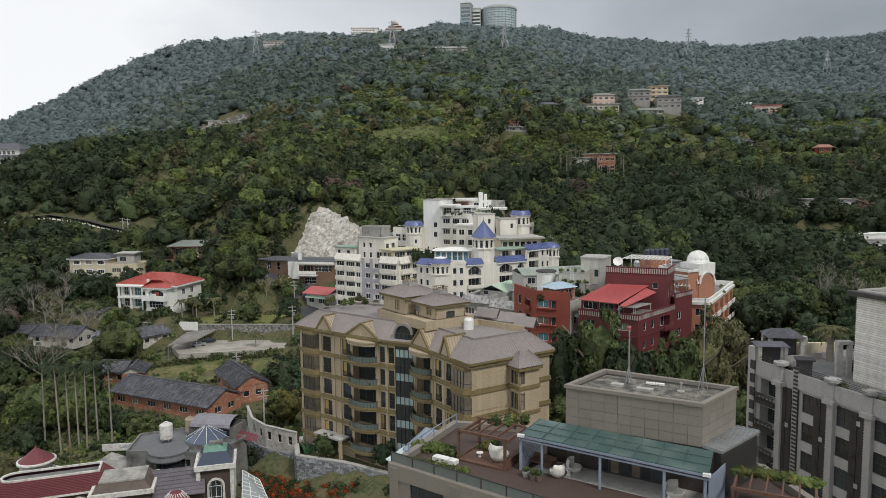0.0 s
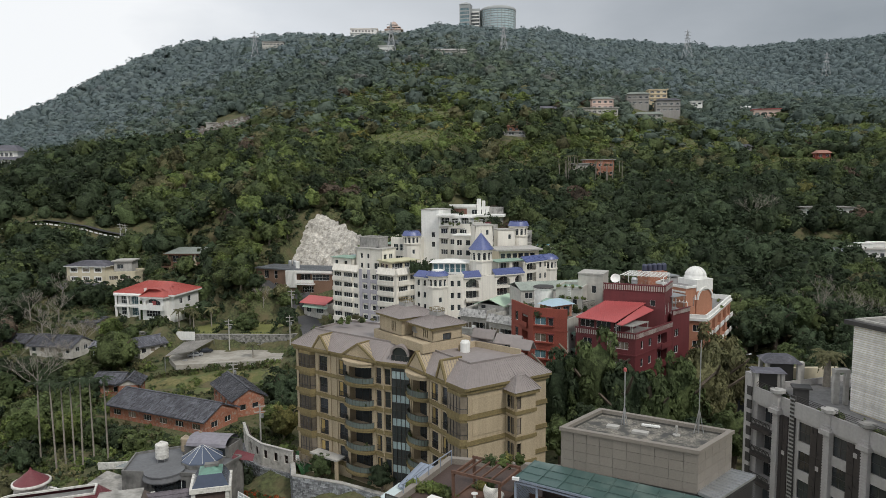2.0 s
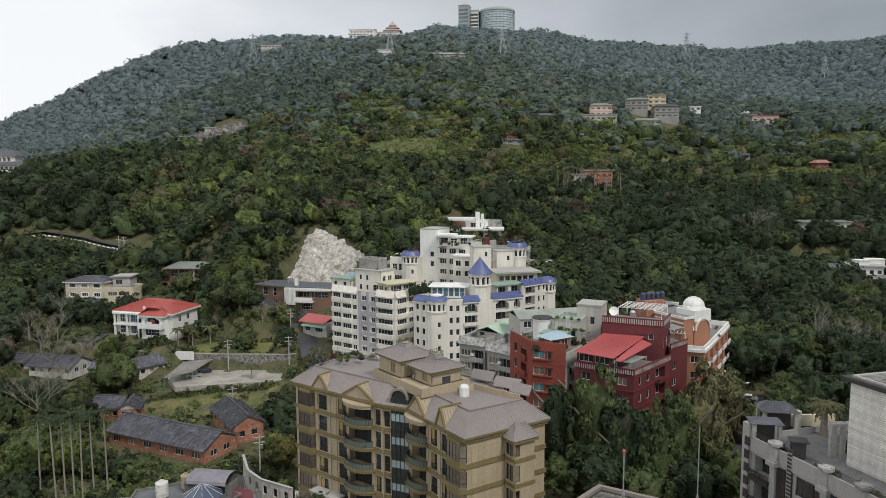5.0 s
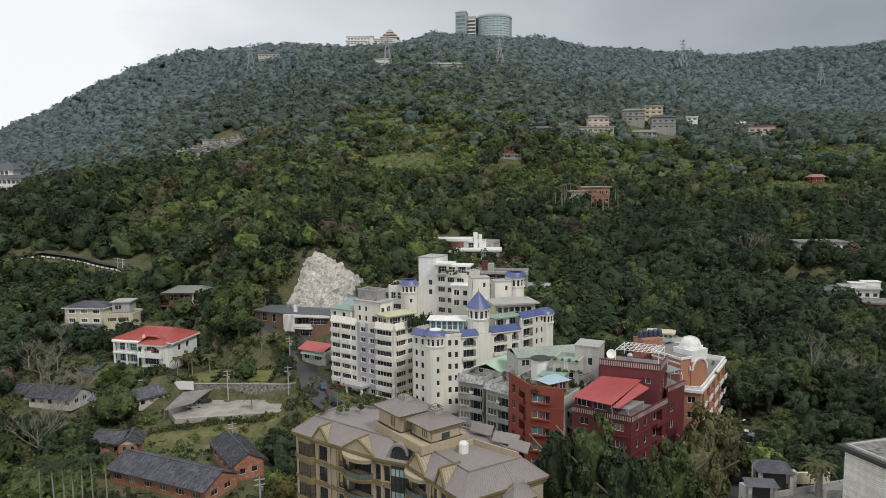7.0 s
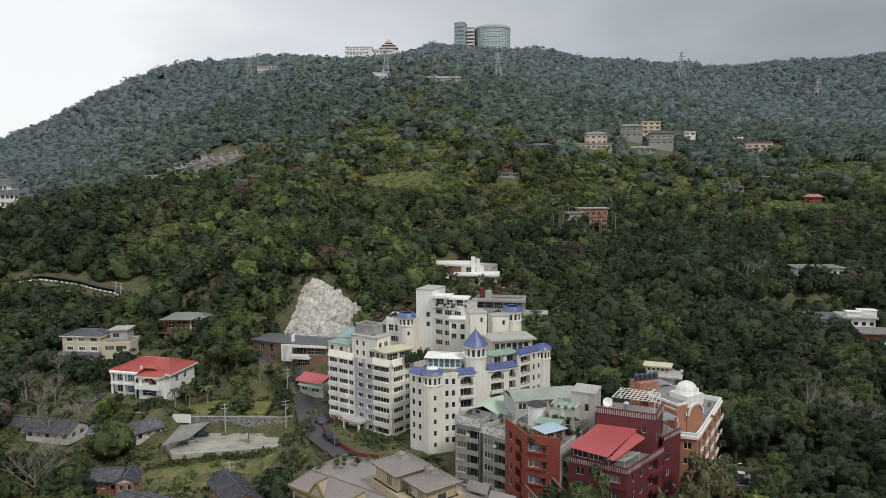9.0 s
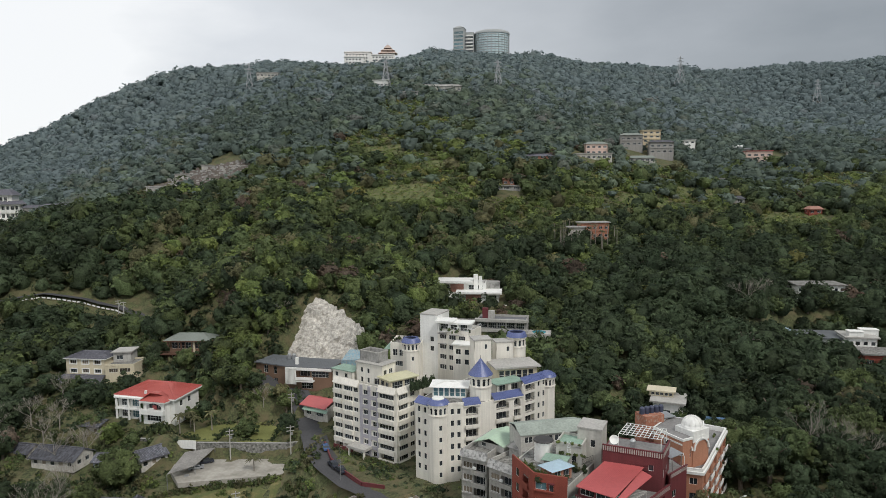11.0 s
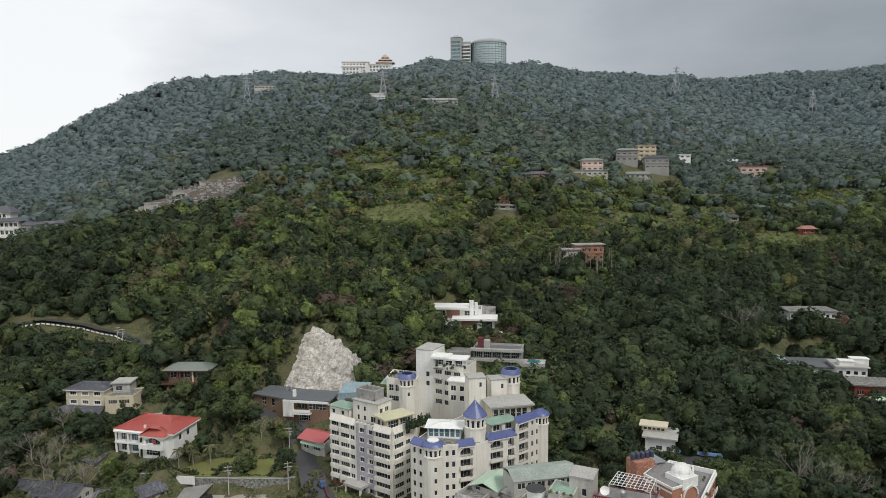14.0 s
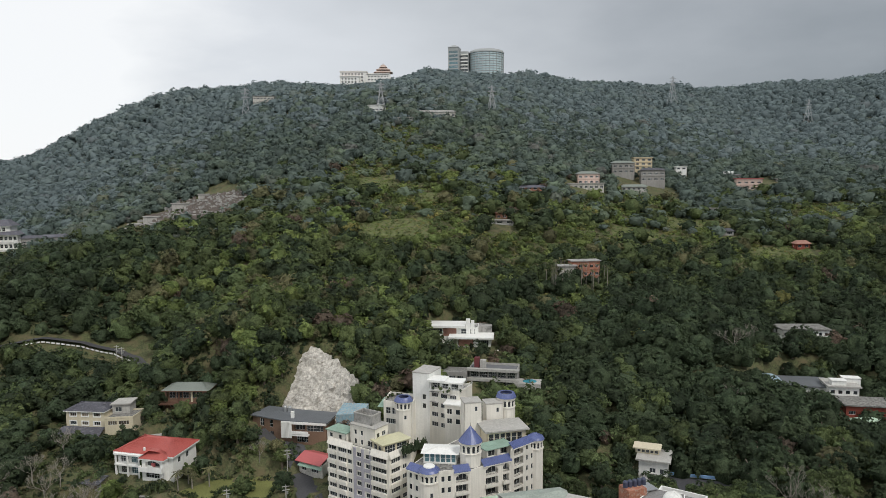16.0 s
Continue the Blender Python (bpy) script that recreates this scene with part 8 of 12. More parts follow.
def pavilion_house():
    b = thing("pavilion", -94, 264, 14, label="open brown pavilion house under a grey hipped metal roof", category="house")
    R = [(-103.6, 261.4), (-85.2, 260.6), (-84.8, 270.4), (-103.2, 271.2)]
    part("roof", hip_roof(R, 21.9, 2.0, 4.4), GREEN_GREY, b, "grey-green hipped metal roof")
    part("roof_seams", hip_seams(R, 21.9, 2.0, 4.4, 0.7), GREEN_GREY, b)
    part("eave", ring(Shape(), R, 0.3, 21.6, 21.9), WOOD, b)
    I = inset(R, 1.8)
    body(b, I, 13.0, 21.6, BROWN_BRICK, {0: [(0.8 + 2.6 * i, 3.0 + 2.6 * i, z, z + 2.3, "w") for i in range(5) for z in (18.6, 15.0)]})
    for i in range(4):
        x = R[0][0] + 1.6 + 4.9 * i
        part("column", Shape().box(x - 0.3, x + 0.3, 261.9, 262.5, 13.4, 21.7), CREAM if i == 2 else WOOD, b)
    part("deck", Shape().prism([(-104, 259.6), (-85, 258.8), (-85, 263), (-104, 263.6)], 16.9, 17.3), WOOD, b)
    part("stone_base", Shape().prism([(-103, 261.2), (-85, 260.4), (-85, 270), (-103, 270.6)], 11.0, 14.0), GREY_CONC, b)
    s = rail(Shape(), (-104, 259.7), (-95, 259.3), 17.3, 1.0, 0.6)
    part("deck_rail", s, WOOD, b)
    return b


def modern_house():
    b = thing("villa", -50, 236, 10.5, label="modern brown brick and white house with a dark ribbed flat roof", category="villa")
    A, B, C, D = (-63.6, 240.6), (-51.6, 234.6), (-47.6, 243.0), (-59.6, 249.0)
    body(b, [A, B, C, D], 9.5, 19.0, BROWN_BRICK, {0: [(3.4, 5.2, 15.8, 18.4, "w"), (7.6, 9.0, 15.8, 18.4, "w"), (7.6, 9.2, 12.0, 14.4, "w")]})
    Q = [(-51.6, 234.6), (-36.4, 231.6), (-34.6, 240.6), (-47.6, 243.6)]
    body(b, Q, 9.5, 14.0, BROWN_BRICK, {0: [(5, 9, 11.6, 13.6, "w")]})
    body(b, Q, 14.0, 18.4, BROWN_BRICK, {0: [(4.0, 8.0, 15.6, 17.8, "a"), (8.6, 14.6, 15.6, 17.6, "w")]})
    part("white_band", ring(Shape(), Q, 0.2, 17.7, 18.4, 0.12), WHITE_PAINT, b)
    rl = [A, B, (-36.0, 230.8), (-34.0, 241.0), (-47, 244.4), (-59.6, 249.4)]
    part("roof", Shape().prism(inset(rl, -0.5), 18.9, 19.3), RIBBED_DARK, b, "dark ribbed flat roof")
    rb_ = Shape()
    for k in range(34):
        x = -62 + 0.8 * k
        y0 = 240.2 - (x + 63.6) * 0.5 if x < -51.6 else 234.6 - (x + 51.6) * 0.24
        rb_.bar((x, y0, 19.33), (x + 3.0, y0 + 8.0, 19.33), 0.12, 0.08)
    part("roof_ribs", rb_, RIBBED_DARK, b)
    part("fascia", Shape().box(-0.2, 16.0, -1.2, -0.9, 18.2, 19.0), WHITE_PAINT, b, "white roof fascia", m=wall_pose(Q[0], Q[1], 0, 0))
    mq = wall_pose(Q[0], Q[1], 0, 0)
    for k in range(9):
        part("fin", Shape().box(-0.2 + 0.42 * k, 0.02 + 0.42 * k, -1.5, -1.2, 13.4, 18.8), WHITE_PAINT, b, "white upright fin", m=mq)
    part("fin_wall", Shape().box(-0.3, 3.5, -1.2, -0.9, 13.2, 18.9), WHITE_PAINT, b, m=mq)
    part("balcony", Shape().box(3.4, 9.6, -1.6, -1.4, 14.9, 15.9).box(3.4, 9.6, -1.6, 0, 14.2, 14.6), WHITE_PAINT, b, m=mq)
    part("chimney", Shape().box(2.2, 3.2, 1.6, 2.6, 19.2, 21.6), WHITE_PAINT, b, m=mq)
    tk = Shape().lathe([(0, 19.3), (0.7, 19.3), (0.7, 20.9), (0.5, 21.2), (0, 21.25)], 12, -52.6, 243.5).lathe([(0, 19.3), (0.7, 19.3), (0.7, 20.9), (0.5, 21.2), (0, 21.25)], 12, -50.9, 243.0)
    part("water_tanks", tk, STEEL, b)
    return b


def tile_rows(parent, p0, p1, width, z, h, over=0.4, gap=0.40):
    """Old uneven tiles down both slopes of a pitched roof, under a ridge roll."""
    p, e, n, L = along(p0, p1)
    s = Shape()
    r = random.Random(int(abs(p0[0]) * 10))
    k = int((L + 2 * over) / gap)
    rows = max(3, int(math.hypot(width / 2, h) / 0.8))
    for i in range(k + 1):
        for sd in (-1, 1):
            for j in range(rows):
                q = p + e * (-over + gap * i + r.uniform(-0.05, 0.05))
                f0, f1 = j / rows, (j + 1.08) / rows
                a, c = q + n * (sd * width / 2 * f0), q + n * (sd * width / 2 * f1)
                dz = r.uniform(-0.03, 0.10) + (0.12 if r.random() < 0.06 else 0)
                s.bar((a.x, a.y, z + h * (1 - f0) + 0.03 + dz), (c.x, c.y, z + h * (1 - f1) + 0.09 + dz), r.uniform(0.20, 0.30), 0.12)
    q0, q1 = p - e * over, p + e * (L + over)
    s.bar((q0.x, q0.y, z + h + 0.14), (q1.x, q1.y, z + h + 0.14), 0.45, 0.26)
    part("roof_tiling", s, OLD_TILE, parent)["kind"] = "stuff"


def old_house(p0, p1, width, g, eave, rise, wall_mat, label, wins=3, gable=None, group="old tiled houses"):
    p, e, n, L = along(p0, p1)
    c = (p + e * (L / 2))
    b = thing("cottage", c.x, c.y, g, label=label, category="house", group=group)
    pl = [tuple(p + n * (width / 2 - 0.4)), tuple(p + e * L + n * (width / 2 - 0.4)), tuple(p + e * L - n * (width / 2 - 0.4)), tuple(p - n * (width / 2 - 0.4))]
    st = L / wins
    ops = [(st * i + st * 0.25, st * i + st * 0.75, g + 1.1, min(eave - 0.3, g + 2.4), "g" if i % 2 else "w") for i in range(wins)]
    w2 = width - 0.8
    body(b, pl, g - 0.5, eave, wall_mat, {0: ops, 1: [(w2 * 0.2, w2 * 0.4, g + 1.1, g + 2.4, "w"), (w2 * 0.6, w2 * 0.8, g + 1.1, g + 2.4, "w")], 2: ops})
    gs = Shape()
    for u in (0.02, L - 0.02):
        q = p + e * u
        a, d = q + n * (width / 2 - 0.4), q - n * (width / 2 - 0.4)
        k = 1 if u > 1 else -1
        o = e * (0.12 * k)
        pts = [(a.x, a.y, eave), (d.x, d.y, eave), (q.x, q.y, eave + rise * 0.94), (a.x + o.x, a.y + o.y, eave), (d.x + o.x, d.y + o.y, eave), (q.x + o.x, q.y + o.y, eave + rise * 0.94)]
        gs.add(pts, [(0, 1, 2), (3, 5, 4), (0, 3, 4, 1), (1, 4, 5, 2), (2, 5, 3, 0)])
    part("gable", gs, gable or wall_mat, b)
    part("roof", gable_roof(Shape(), p0, p1, width + 0.6, eave, rise, 0.5), DARK_TILE, b, "weathered dark grey tile roof")
    tile_rows(b, p0, p1, width + 0.6, eave, rise, 0.5)
    return b


OLD_TILE = material("old_grey_tile", (0.105, 0.108, 0.125), 0.75, grain=0.4, scale=2.5, patch=0.35, patch_scale=0.35, vary=0.5)
HEDGE = leaf_material("hedge_leaf", (0.035, 0.06, 0.02), (0.05, 0.085, 0.025), 1.2)
BROWN_BRICK = material("brown_brick", (0.20, 0.125, 0.085), 0.85, grain=0.2, scale=5, patch=0.15, streak=0.1)
GREEN_GREY = material("grey_green_metal_roof", (0.20, 0.225, 0.20), 0.55, grain=0.1, patch=0.12)
RIBBED_DARK = material("dark_ribbed_roof", (0.13, 0.14, 0.15), 0.6, grain=0.15, patch=0.2)
WHITEWASH = material("dirty_whitewash", (0.52, 0.50, 0.46), 0.9, grain=0.2, patch=0.25, patch_scale=0.4, streak=0.25, stain=(0.25, 0.23, 0.20), stain_at=0.66)
PALE_BLUE = material("pale_blue_wash", (0.44, 0.50, 0.56), 0.85, grain=0.15, patch=0.15, streak=0.2)
STONE_WALL = material("mossy_stone_wall", (0.26, 0.255, 0.24), 0.95, grain=0.5, scale=1.6, patch=0.3, patch_scale=0.4, streak=0.5, bump=0.5, stain=(0.07, 0.075, 0.06), stain_at=0.55)
LAWN = material("mown_lawn", (0.155, 0.165, 0.050), 0.95, grain=0.3, scale=3, patch=0.25, patch_scale=0.12, bump=0.3)
DRY_GRASS = material("rough_dry_grass", (0.165, 0.150, 0.062), 0.95, grain=0.4, scale=1.5, patch=0.4, patch_scale=0.10, bump=0.6, stain=(0.085, 0.105, 0.035), stain_at=0.52)
YARD = material("dusty_concrete_yard", (0.36, 0.34, 0.30), 0.95, grain=0.2, scale=1.0, patch=0.3, patch_scale=0.08, stain=(0.25, 0.235, 0.20), stain_at=0.58)
ASPHALT = material("asphalt", (0.062, 0.062, 0.066), 0.9, grain=0.25, scale=2, patch=0.25, patch_scale=0.1)
ROCK = material("cut_rock", (0.50, 0.475, 0.43), 0.95, grain=0.45, scale=1.4, patch=0.35, patch_scale=0.22, bump=1.0, streak=0.35, stain=(0.27, 0.25, 0.215), stain_at=0.60)
CORRUGATED = material("old_corrugated_sheet", (0.27, 0.26, 0.245), 0.7, grain=0.2, patch=0.3, patch_scale=0.4, streak=0.2)
red_villa()
cream_villa()
pavilion_house()
modern_house()
old_house((-74.5, 163.0), (-48.5, 150.6), 11.0, -5.2, -2.0, 2.6, OLD_BRICK, "long derelict brick house with a dark tiled roof", 6)
old_house((-53.6, 172.6), (-44.6, 158.8), 8.0, -4.6, -1.0, 2.4, OLD_BRICK, "derelict brick house with a sagging dark tiled roof", 4)
old_house((-87.4, 176.5), (-80.4, 175.6), 7.0, -4.6, -1.4, 2.0, OLD_BRICK, "small brick cottage with a dark tiled roof and white gable", 3, WHITEWASH)
old_house((-79.6, 178.6), (-78.4, 172.0), 5.6, -4.6, -1.6, 1.6, OLD_BRICK, "small brick cottage wing with a white gable", 2, WHITEWASH)
old_house((-118.0, 203.6), (-104.2, 200.4), 9.0, -0.6, 2.2, 2.4, WHITEWASH, "low whitewashed cottage with a dark tiled roof", 5)
old_house((-99.0, 198.6), (-93.0, 198.0), 6.0, -0.8, 2.2, 1.6, PALE_BLUE, "small pale blue cottage with a low dark roof", 3)
old_house((-88.0, 198.4), (-82.6, 204.0), 7.0, -0.8, 2.2, 2.0, WHITEWASH, "whitewashed cottage with a grey tiled roof beside the yard", 3)
old_house((-128.0, 207.0), (-121.0, 205.4), 6.5, -0.4, 2.2, 1.8, WHITEWASH, "small white cottage among bare trees", 3)
old_house((-122.0, 222.0), (-106.0, 219.0), 8.0, 2.4, 5.6, 0.9, GREY_CONC, "grey weathered concrete house behind bare trees", 6, group="grey houses")


# ---- yards, walls, roads ----
def sheet(name, poly, mat, label, category, lift=0.06, kind="structure", n=10):
    """A surface laid over the ground within a quadrilateral."""
    a, b_, c, d = [Vector(p) for p in poly]
    vs, fs = [], []
    for j in range(n + 1):
        for i in range(n + 1):
            q = a.lerp(b_, i / n).lerp(d.lerp(c, i / n), j / n)
            vs.append((q.x, q.y, gz(q.x, q.y) + lift))
    for j in range(n):
        for i in range(n):
            k = j * (n + 1) + i
            fs.append((k, k + 1, k + n + 2, k + n + 1))
    return solid(name, Shape().add(vs, fs), mat, label, category, kind=kind)


def strip(name, pts, width, mat, label, category, lift=0.1, drop=0.0):
    vs, fs = [], []
    fine = []
    for a, b_ in zip(pts, pts[1:]):
        k = max(2, int(math.dist(a, b_) / 4))
        fine += [Vector(a).lerp(Vector(b_), i / k) for i in range(k)]
    fine.append(Vector(pts[-1]))
    for i, q in enumerate(fine):
        d = (fine[min(i + 1, len(fine) - 1)] - fine[max(i - 1, 0)]).normalized()
        n_ = Vector((-d.y, d.x))
        z = gz(q.x, q.y) + lift
        for s_ in (-0.5, 0.5):
            vs.append((*(q + n_ * (s_ * width)), z))
    fs = [(2 * i, 2 * i + 1, 2 * i + 3, 2 * i + 2) for i in range(len(fine) - 1)]
    return solid(name, Shape().add(vs, fs), mat, label, category, kind="structure")


solid("pavement_yard", Shape().prism([(-72.5, 188), (-45, 193), (-43, 205), (-79, 206.8), (-77.5, 196)], -2.2, -0.8), YARD, "dusty pale concrete parking yard", "yard", kind="structure")
sheet("grass_field", [(-82, 168), (-40, 176), (-46, 193), (-80, 187)], DRY_GRASS, "rough yellowing grass field", "grass", 0.1)
solid("lawn", Shape().prism([(-81, 208.6), (-46.5, 206.0), (-48.5, 227), (-80, 220)], 0.5, 3.45), LAWN, "mown garden lawn with trees", "lawn", kind="structure")
strip("road_lower", [(-2, 158), (-14, 168), (-23.5, 177), (-31.5, 188.5), (-36, 199), (-39.5, 211), (-43, 222), (-50, 231), (-60, 236)], 7.6, ASPHALT, "asphalt lane climbing past the white flats", "road")
strip("road_upper", [(-192, 306), (-176, 314.5), (-159, 317), (-143, 316), (-132, 310), (-122, 297), (-112, 284)], 6.0, ASPHALT, "asphalt road along the wooded slope", "road", 0.5)
strip("road_east", [(40, 112), (54, 126), (64, 146), (67, 154)], 7.0, ASPHALT, "asphalt lane under the trees", "road", 0.2)
sheet("pavement_car_park", [(62, 150), (104, 137), (106, 153), (66, 163)], ASPHALT, "dark asphalt car park under the trees", "car park", 0.25, n=20)


def long_wall(name, pts, h, t, mat, label, base=-0.6, coping=None):
    w = thing(name, *pts[0], gz(*pts[0]), label=label, category="wall", kind="structure")
    for a, b_ in zip(pts, pts[1:]):
        s = Shape()
        k = max(1, int(math.dist(a, b_) / 3))
        for i in range(k):
            p, q = Vector(a).lerp(Vector(b_), i / k), Vector(a).lerp(Vector(b_), (i + 1) / k)
            e = (q - p).normalized()
            n_ = Vector((-e.y, e.x)) * t
            z0_, z1_ = min(gz(*p), gz(*q)) + base, h
            s.prism([tuple(p), tuple(q), tuple(q + n_), tuple(p + n_)], z0_, z1_)
        part("wall_panel", s, mat, w)
        if coping:
            e = (Vector(b_) - Vector(a)).normalized()
            n_ = Vector((-e.y, e.x))
            c = [tuple(Vector(a) - n_ * 0.1), tuple(Vector(b_) - n_ * 0.1), tuple(Vector(b_) + n_ * (t + 0.1)), tuple(Vector(a) + n_ * (t + 0.1))]
            part("coping", Shape().prism(c, h, h + 0.15), coping, w)
    return w


long_wall("wall_yard", [(-92, 210.5), (-74, 206.6), (-46, 205.2), (-41.6, 207)], 3.4, 0.6, STONE_WALL, "tall mossy stone retaining wall with pale streaks", coping=GREY_CONC)
solid("notice_board", Shape().box(-3.0, 3.0, -0.12, 0.0, 0, 2.6).box(-2.8, -2.6, -0.1, 0.1, -2.4, 0).box(2.6, 2.8, -0.1, 0.1, -2.4, 0), WHITE_PAINT, "blank white board standing against the stone wall", "board", m=pose(-76.2, 206.0, 1.9, 0, 0, -8))


def carport():
    b = thing("carport", -72.5, 197, -1, label="open carport with a sloping grey sheet roof over parked cars", category="carport")
    f = [(-75.6, 188.6, 1.5), (-69.6, 193.6, 1.8), (-67.6, 205.4, 2.3), (-75.6, 203.0, 2.0)]
    s = Shape().add(f + [(x, y, z - 0.12) for x, y, z in f], [(0, 1, 2, 3), (7, 6, 5, 4), (0, 4, 5, 1), (1, 5, 6, 2), (2, 6, 7, 3), (3, 7, 4, 0)])
    r = part("roof", s, CORRUGATED, b)
    part("roof_ribs", seams(Shape(), f[0], f[3], f[1], f[2], 0.5, 0.08, 0.06), CORRUGATED, r)
    for x, y, z in f:
        part("post", Shape().bar((x, y, gz(x, y) - 0.1), (x, y, z - 0.1), 0.14), STEEL, b)


carport()


def car(x, y, z, turn, paint, label):
    c = thing("car", x, y, z, turn, label, "car", "parked cars")
    M0 = WORLD[c.name]
    side = [(-2.15, 0.35), (-2.1, 0.75), (-1.4, 0.9), (-0.8, 1.38), (0.75, 1.42), (1.35, 0.98), (2.05, 0.85), (2.15, 0.4)]
    s = Shape()
    n = len(side)
    s.add([(x_, -0.85 * (0.86 if z_ > 1.2 else 1), z_) for x_, z_ in side] + [(x_, 0.85 * (0.86 if z_ > 1.2 else 1), z_) for x_, z_ in side], [tuple(range(n)), tuple(range(2 * n - 1, n - 1, -1))] + [(i, n + i, n + (i + 1) % n, (i + 1) % n) for i in range(n)])
    part("body", s, paint, c, m=M0)
    g = Shape()
    for sy in (-1, 1):
        g.add([(-1.2, sy * 0.86, 0.95), (1.15, sy * 0.86, 0.95), (0.7, sy * 0.75, 1.35), (-0.75, sy * 0.75, 1.33)], [(0, 1, 2, 3)])
    g.add([(1.38, -0.72, 1.0), (1.38, 0.72, 1.0), (0.82, 0.66, 1.41), (0.82, -0.66, 1.41)], [(0, 1, 2, 3)])
    g.add([(-1.45, -0.72, 0.94), (-1.45, 0.72, 0.94), (-0.86, 0.66, 1.38), (-0.86, -0.66, 1.38)], [(0, 1, 2, 3)])
    part("windows", g, GLASS, c, m=M0)
    for wx in (-1.3, 1.3):
        for wy in (-0.8, 0.8):
            w = Shape().lathe([(0.0, -0.1), (0.32, -0.1), (0.32, 0.1), (0, 0.1)], 14)
            part("wheel", w, DARK_METAL, c, m=M0 @ pose(wx, wy, 0.32, 90))
    return c


PAINTS = [material("white_car_paint", (0.75, 0.75, 0.75), 0.25, grain=0.02, patch=0.02), material("silver_car_paint", (0.42, 0.43, 0.45), 0.3, metal=0.4, grain=0.02, patch=0.02), material("dark_car_paint", (0.03, 0.035, 0.05), 0.25, grain=0.02, patch=0.02), material("blue_car_paint", (0.05, 0.10, 0.22), 0.25, grain=0.02, patch=0.02)]
for x, y, k, t_, lab in ((-72.0, 193.0, 1, 15, "silver saloon car parked under the carport"), (-70.6, 197.6, 1, 20, "silver saloon car parked under the carport"), (-69.0, 201.6, 2, 25, "dark saloon car parked under the carport"), (-33.5, 198.5, 3, 110, "blue car standing on the lane"), (-29.5, 186.5, 2, 122, "dark car parked beside the lane"), (-27.0, 183.0, 2, 122, "dark car parked beside the lane"),
                         (71, 158.6, 0, -25, "white car parked under the trees"), (69.4, 156.2, 2, -25, "dark car parked beside the white one"), (85.7, 152.4, 1, 70, "silver car parked in a row"), (92.8, 149.6, 1, 70, "silver car parked in a row"), (95.4, 148.6, 2, 70, "dark car parked in a row"), (98, 147.8, 1, 70, "silver car parked in a row"), (63, 122, 0, 60, "white car on the shaded lane"), (17.5, 113.5, 0, 40, "white car parked behind the beige flats"), (-108.5, 284.0, 1, 140, "silver car on the hillside road")):
    car(x, y, gz(x, y) + (0.75 if y > 280 else 0.22), t_, PAINTS[k], lab)
# painted bays and a lamp of the car park
for x, y, turn in ((84.2, 152.9, 70), (87.2, 151.9, 70), (91.4, 150.2, 70), (94.1, 149.2, 70), (96.7, 148.3, 70), (99.4, 147.4, 70), (70.2, 157.4, -25), (68.6, 155.0, -25)):
    solid("bay_line", Shape().box(-2.4, 2.4, -0.07, 0.07, 0, 0.02), WHITE_PAINT, "white painted parking bay line", "road marking", "bay lines", m=pose(x, y, gz(x, y) + 0.32, 0, 0, turn))
lamp = thing("street_lamp", 66.0, 152.8, gz(66.0, 152.8), 20, "grey steel street lamp with a curved arm", "street lamp")
part("post", Shape().tube([(0, 0, 0), (0, 0, 4.6), (0.3, 0, 5.4), (1.2, 0, 5.8), (2.4, 0, 5.9)], 0.09, 0.05, 8), STEEL, lamp, m=WORLD[lamp.name])
part("lamp_head", Shape().box(2.2, 3.0, -0.14, 0.14, 5.82, 5.96), WHITE_METAL, lamp, "flat lamp head", m=WORLD[lamp.name])
# guard rail of the upper road
gr = thing("guard_rail", -140, 305, gz(-140, 305), label="white and grey guard rail along the hillside road", category="rail")
pts = [(-190, 303), (-175.4, 311), (-159, 313.6), (-144, 312.6), (-134.6, 307.6), (-125, 295)]
for a, b_ in zip(pts, pts[1:]):
    k = int(math.dist(a, b_) / 2)
    for i in range(k):
        p, q = Vector(a).lerp(Vector(b_), i / k), Vector(a).lerp(Vector(b_), (i + 0.7) / k)
        part("rail_block", Shape().bar((*p, gz(*p) + 0.95), (*q, gz(*q) + 0.95), 0.25, 0.6), WHITE_PAINT, gr)
long_wall("wall_kerb", [(-14.5, 172.5), (-20.4, 174.6), (-26.6, 183.2), (-30.6, 190.6), (-33.0, 199), (-36.4, 210)], 5.0, 0.35, MAROON, "low dark red kerb wall along the lane")
# small red-roofed shed by the lane
rs = thing("shed", -39, 221, 8, label="small white shed with a red sheet roof by the lane", category="shed")
pl = [(-43.6, 220.2), (-35.2, 215.0), (-32.6, 223.0), (-41.0, 228.0)]
body(rs, pl, 5.5, 10.6, WHITEWASH, {0: [(1.0, 3.0, 7.6, 9.4, "w"), (5.0, 8.0, 7.6, 9.4, "w")]})
part("roof", gable_roof(Shape(), (-42.2, 224.2), (-34.0, 219.2), 9.6, 10.5, 1.7, 0.5), RED_SHEET, rs)
part("awning", Shape().add([(-44.0, 219.0, 9.3), (-35.6, 213.8, 9.3), (-35.2, 215.0, 9.9), (-43.6, 220.2, 9.9)], [(0, 1, 2, 3)]), GREEN_DECK, rs)


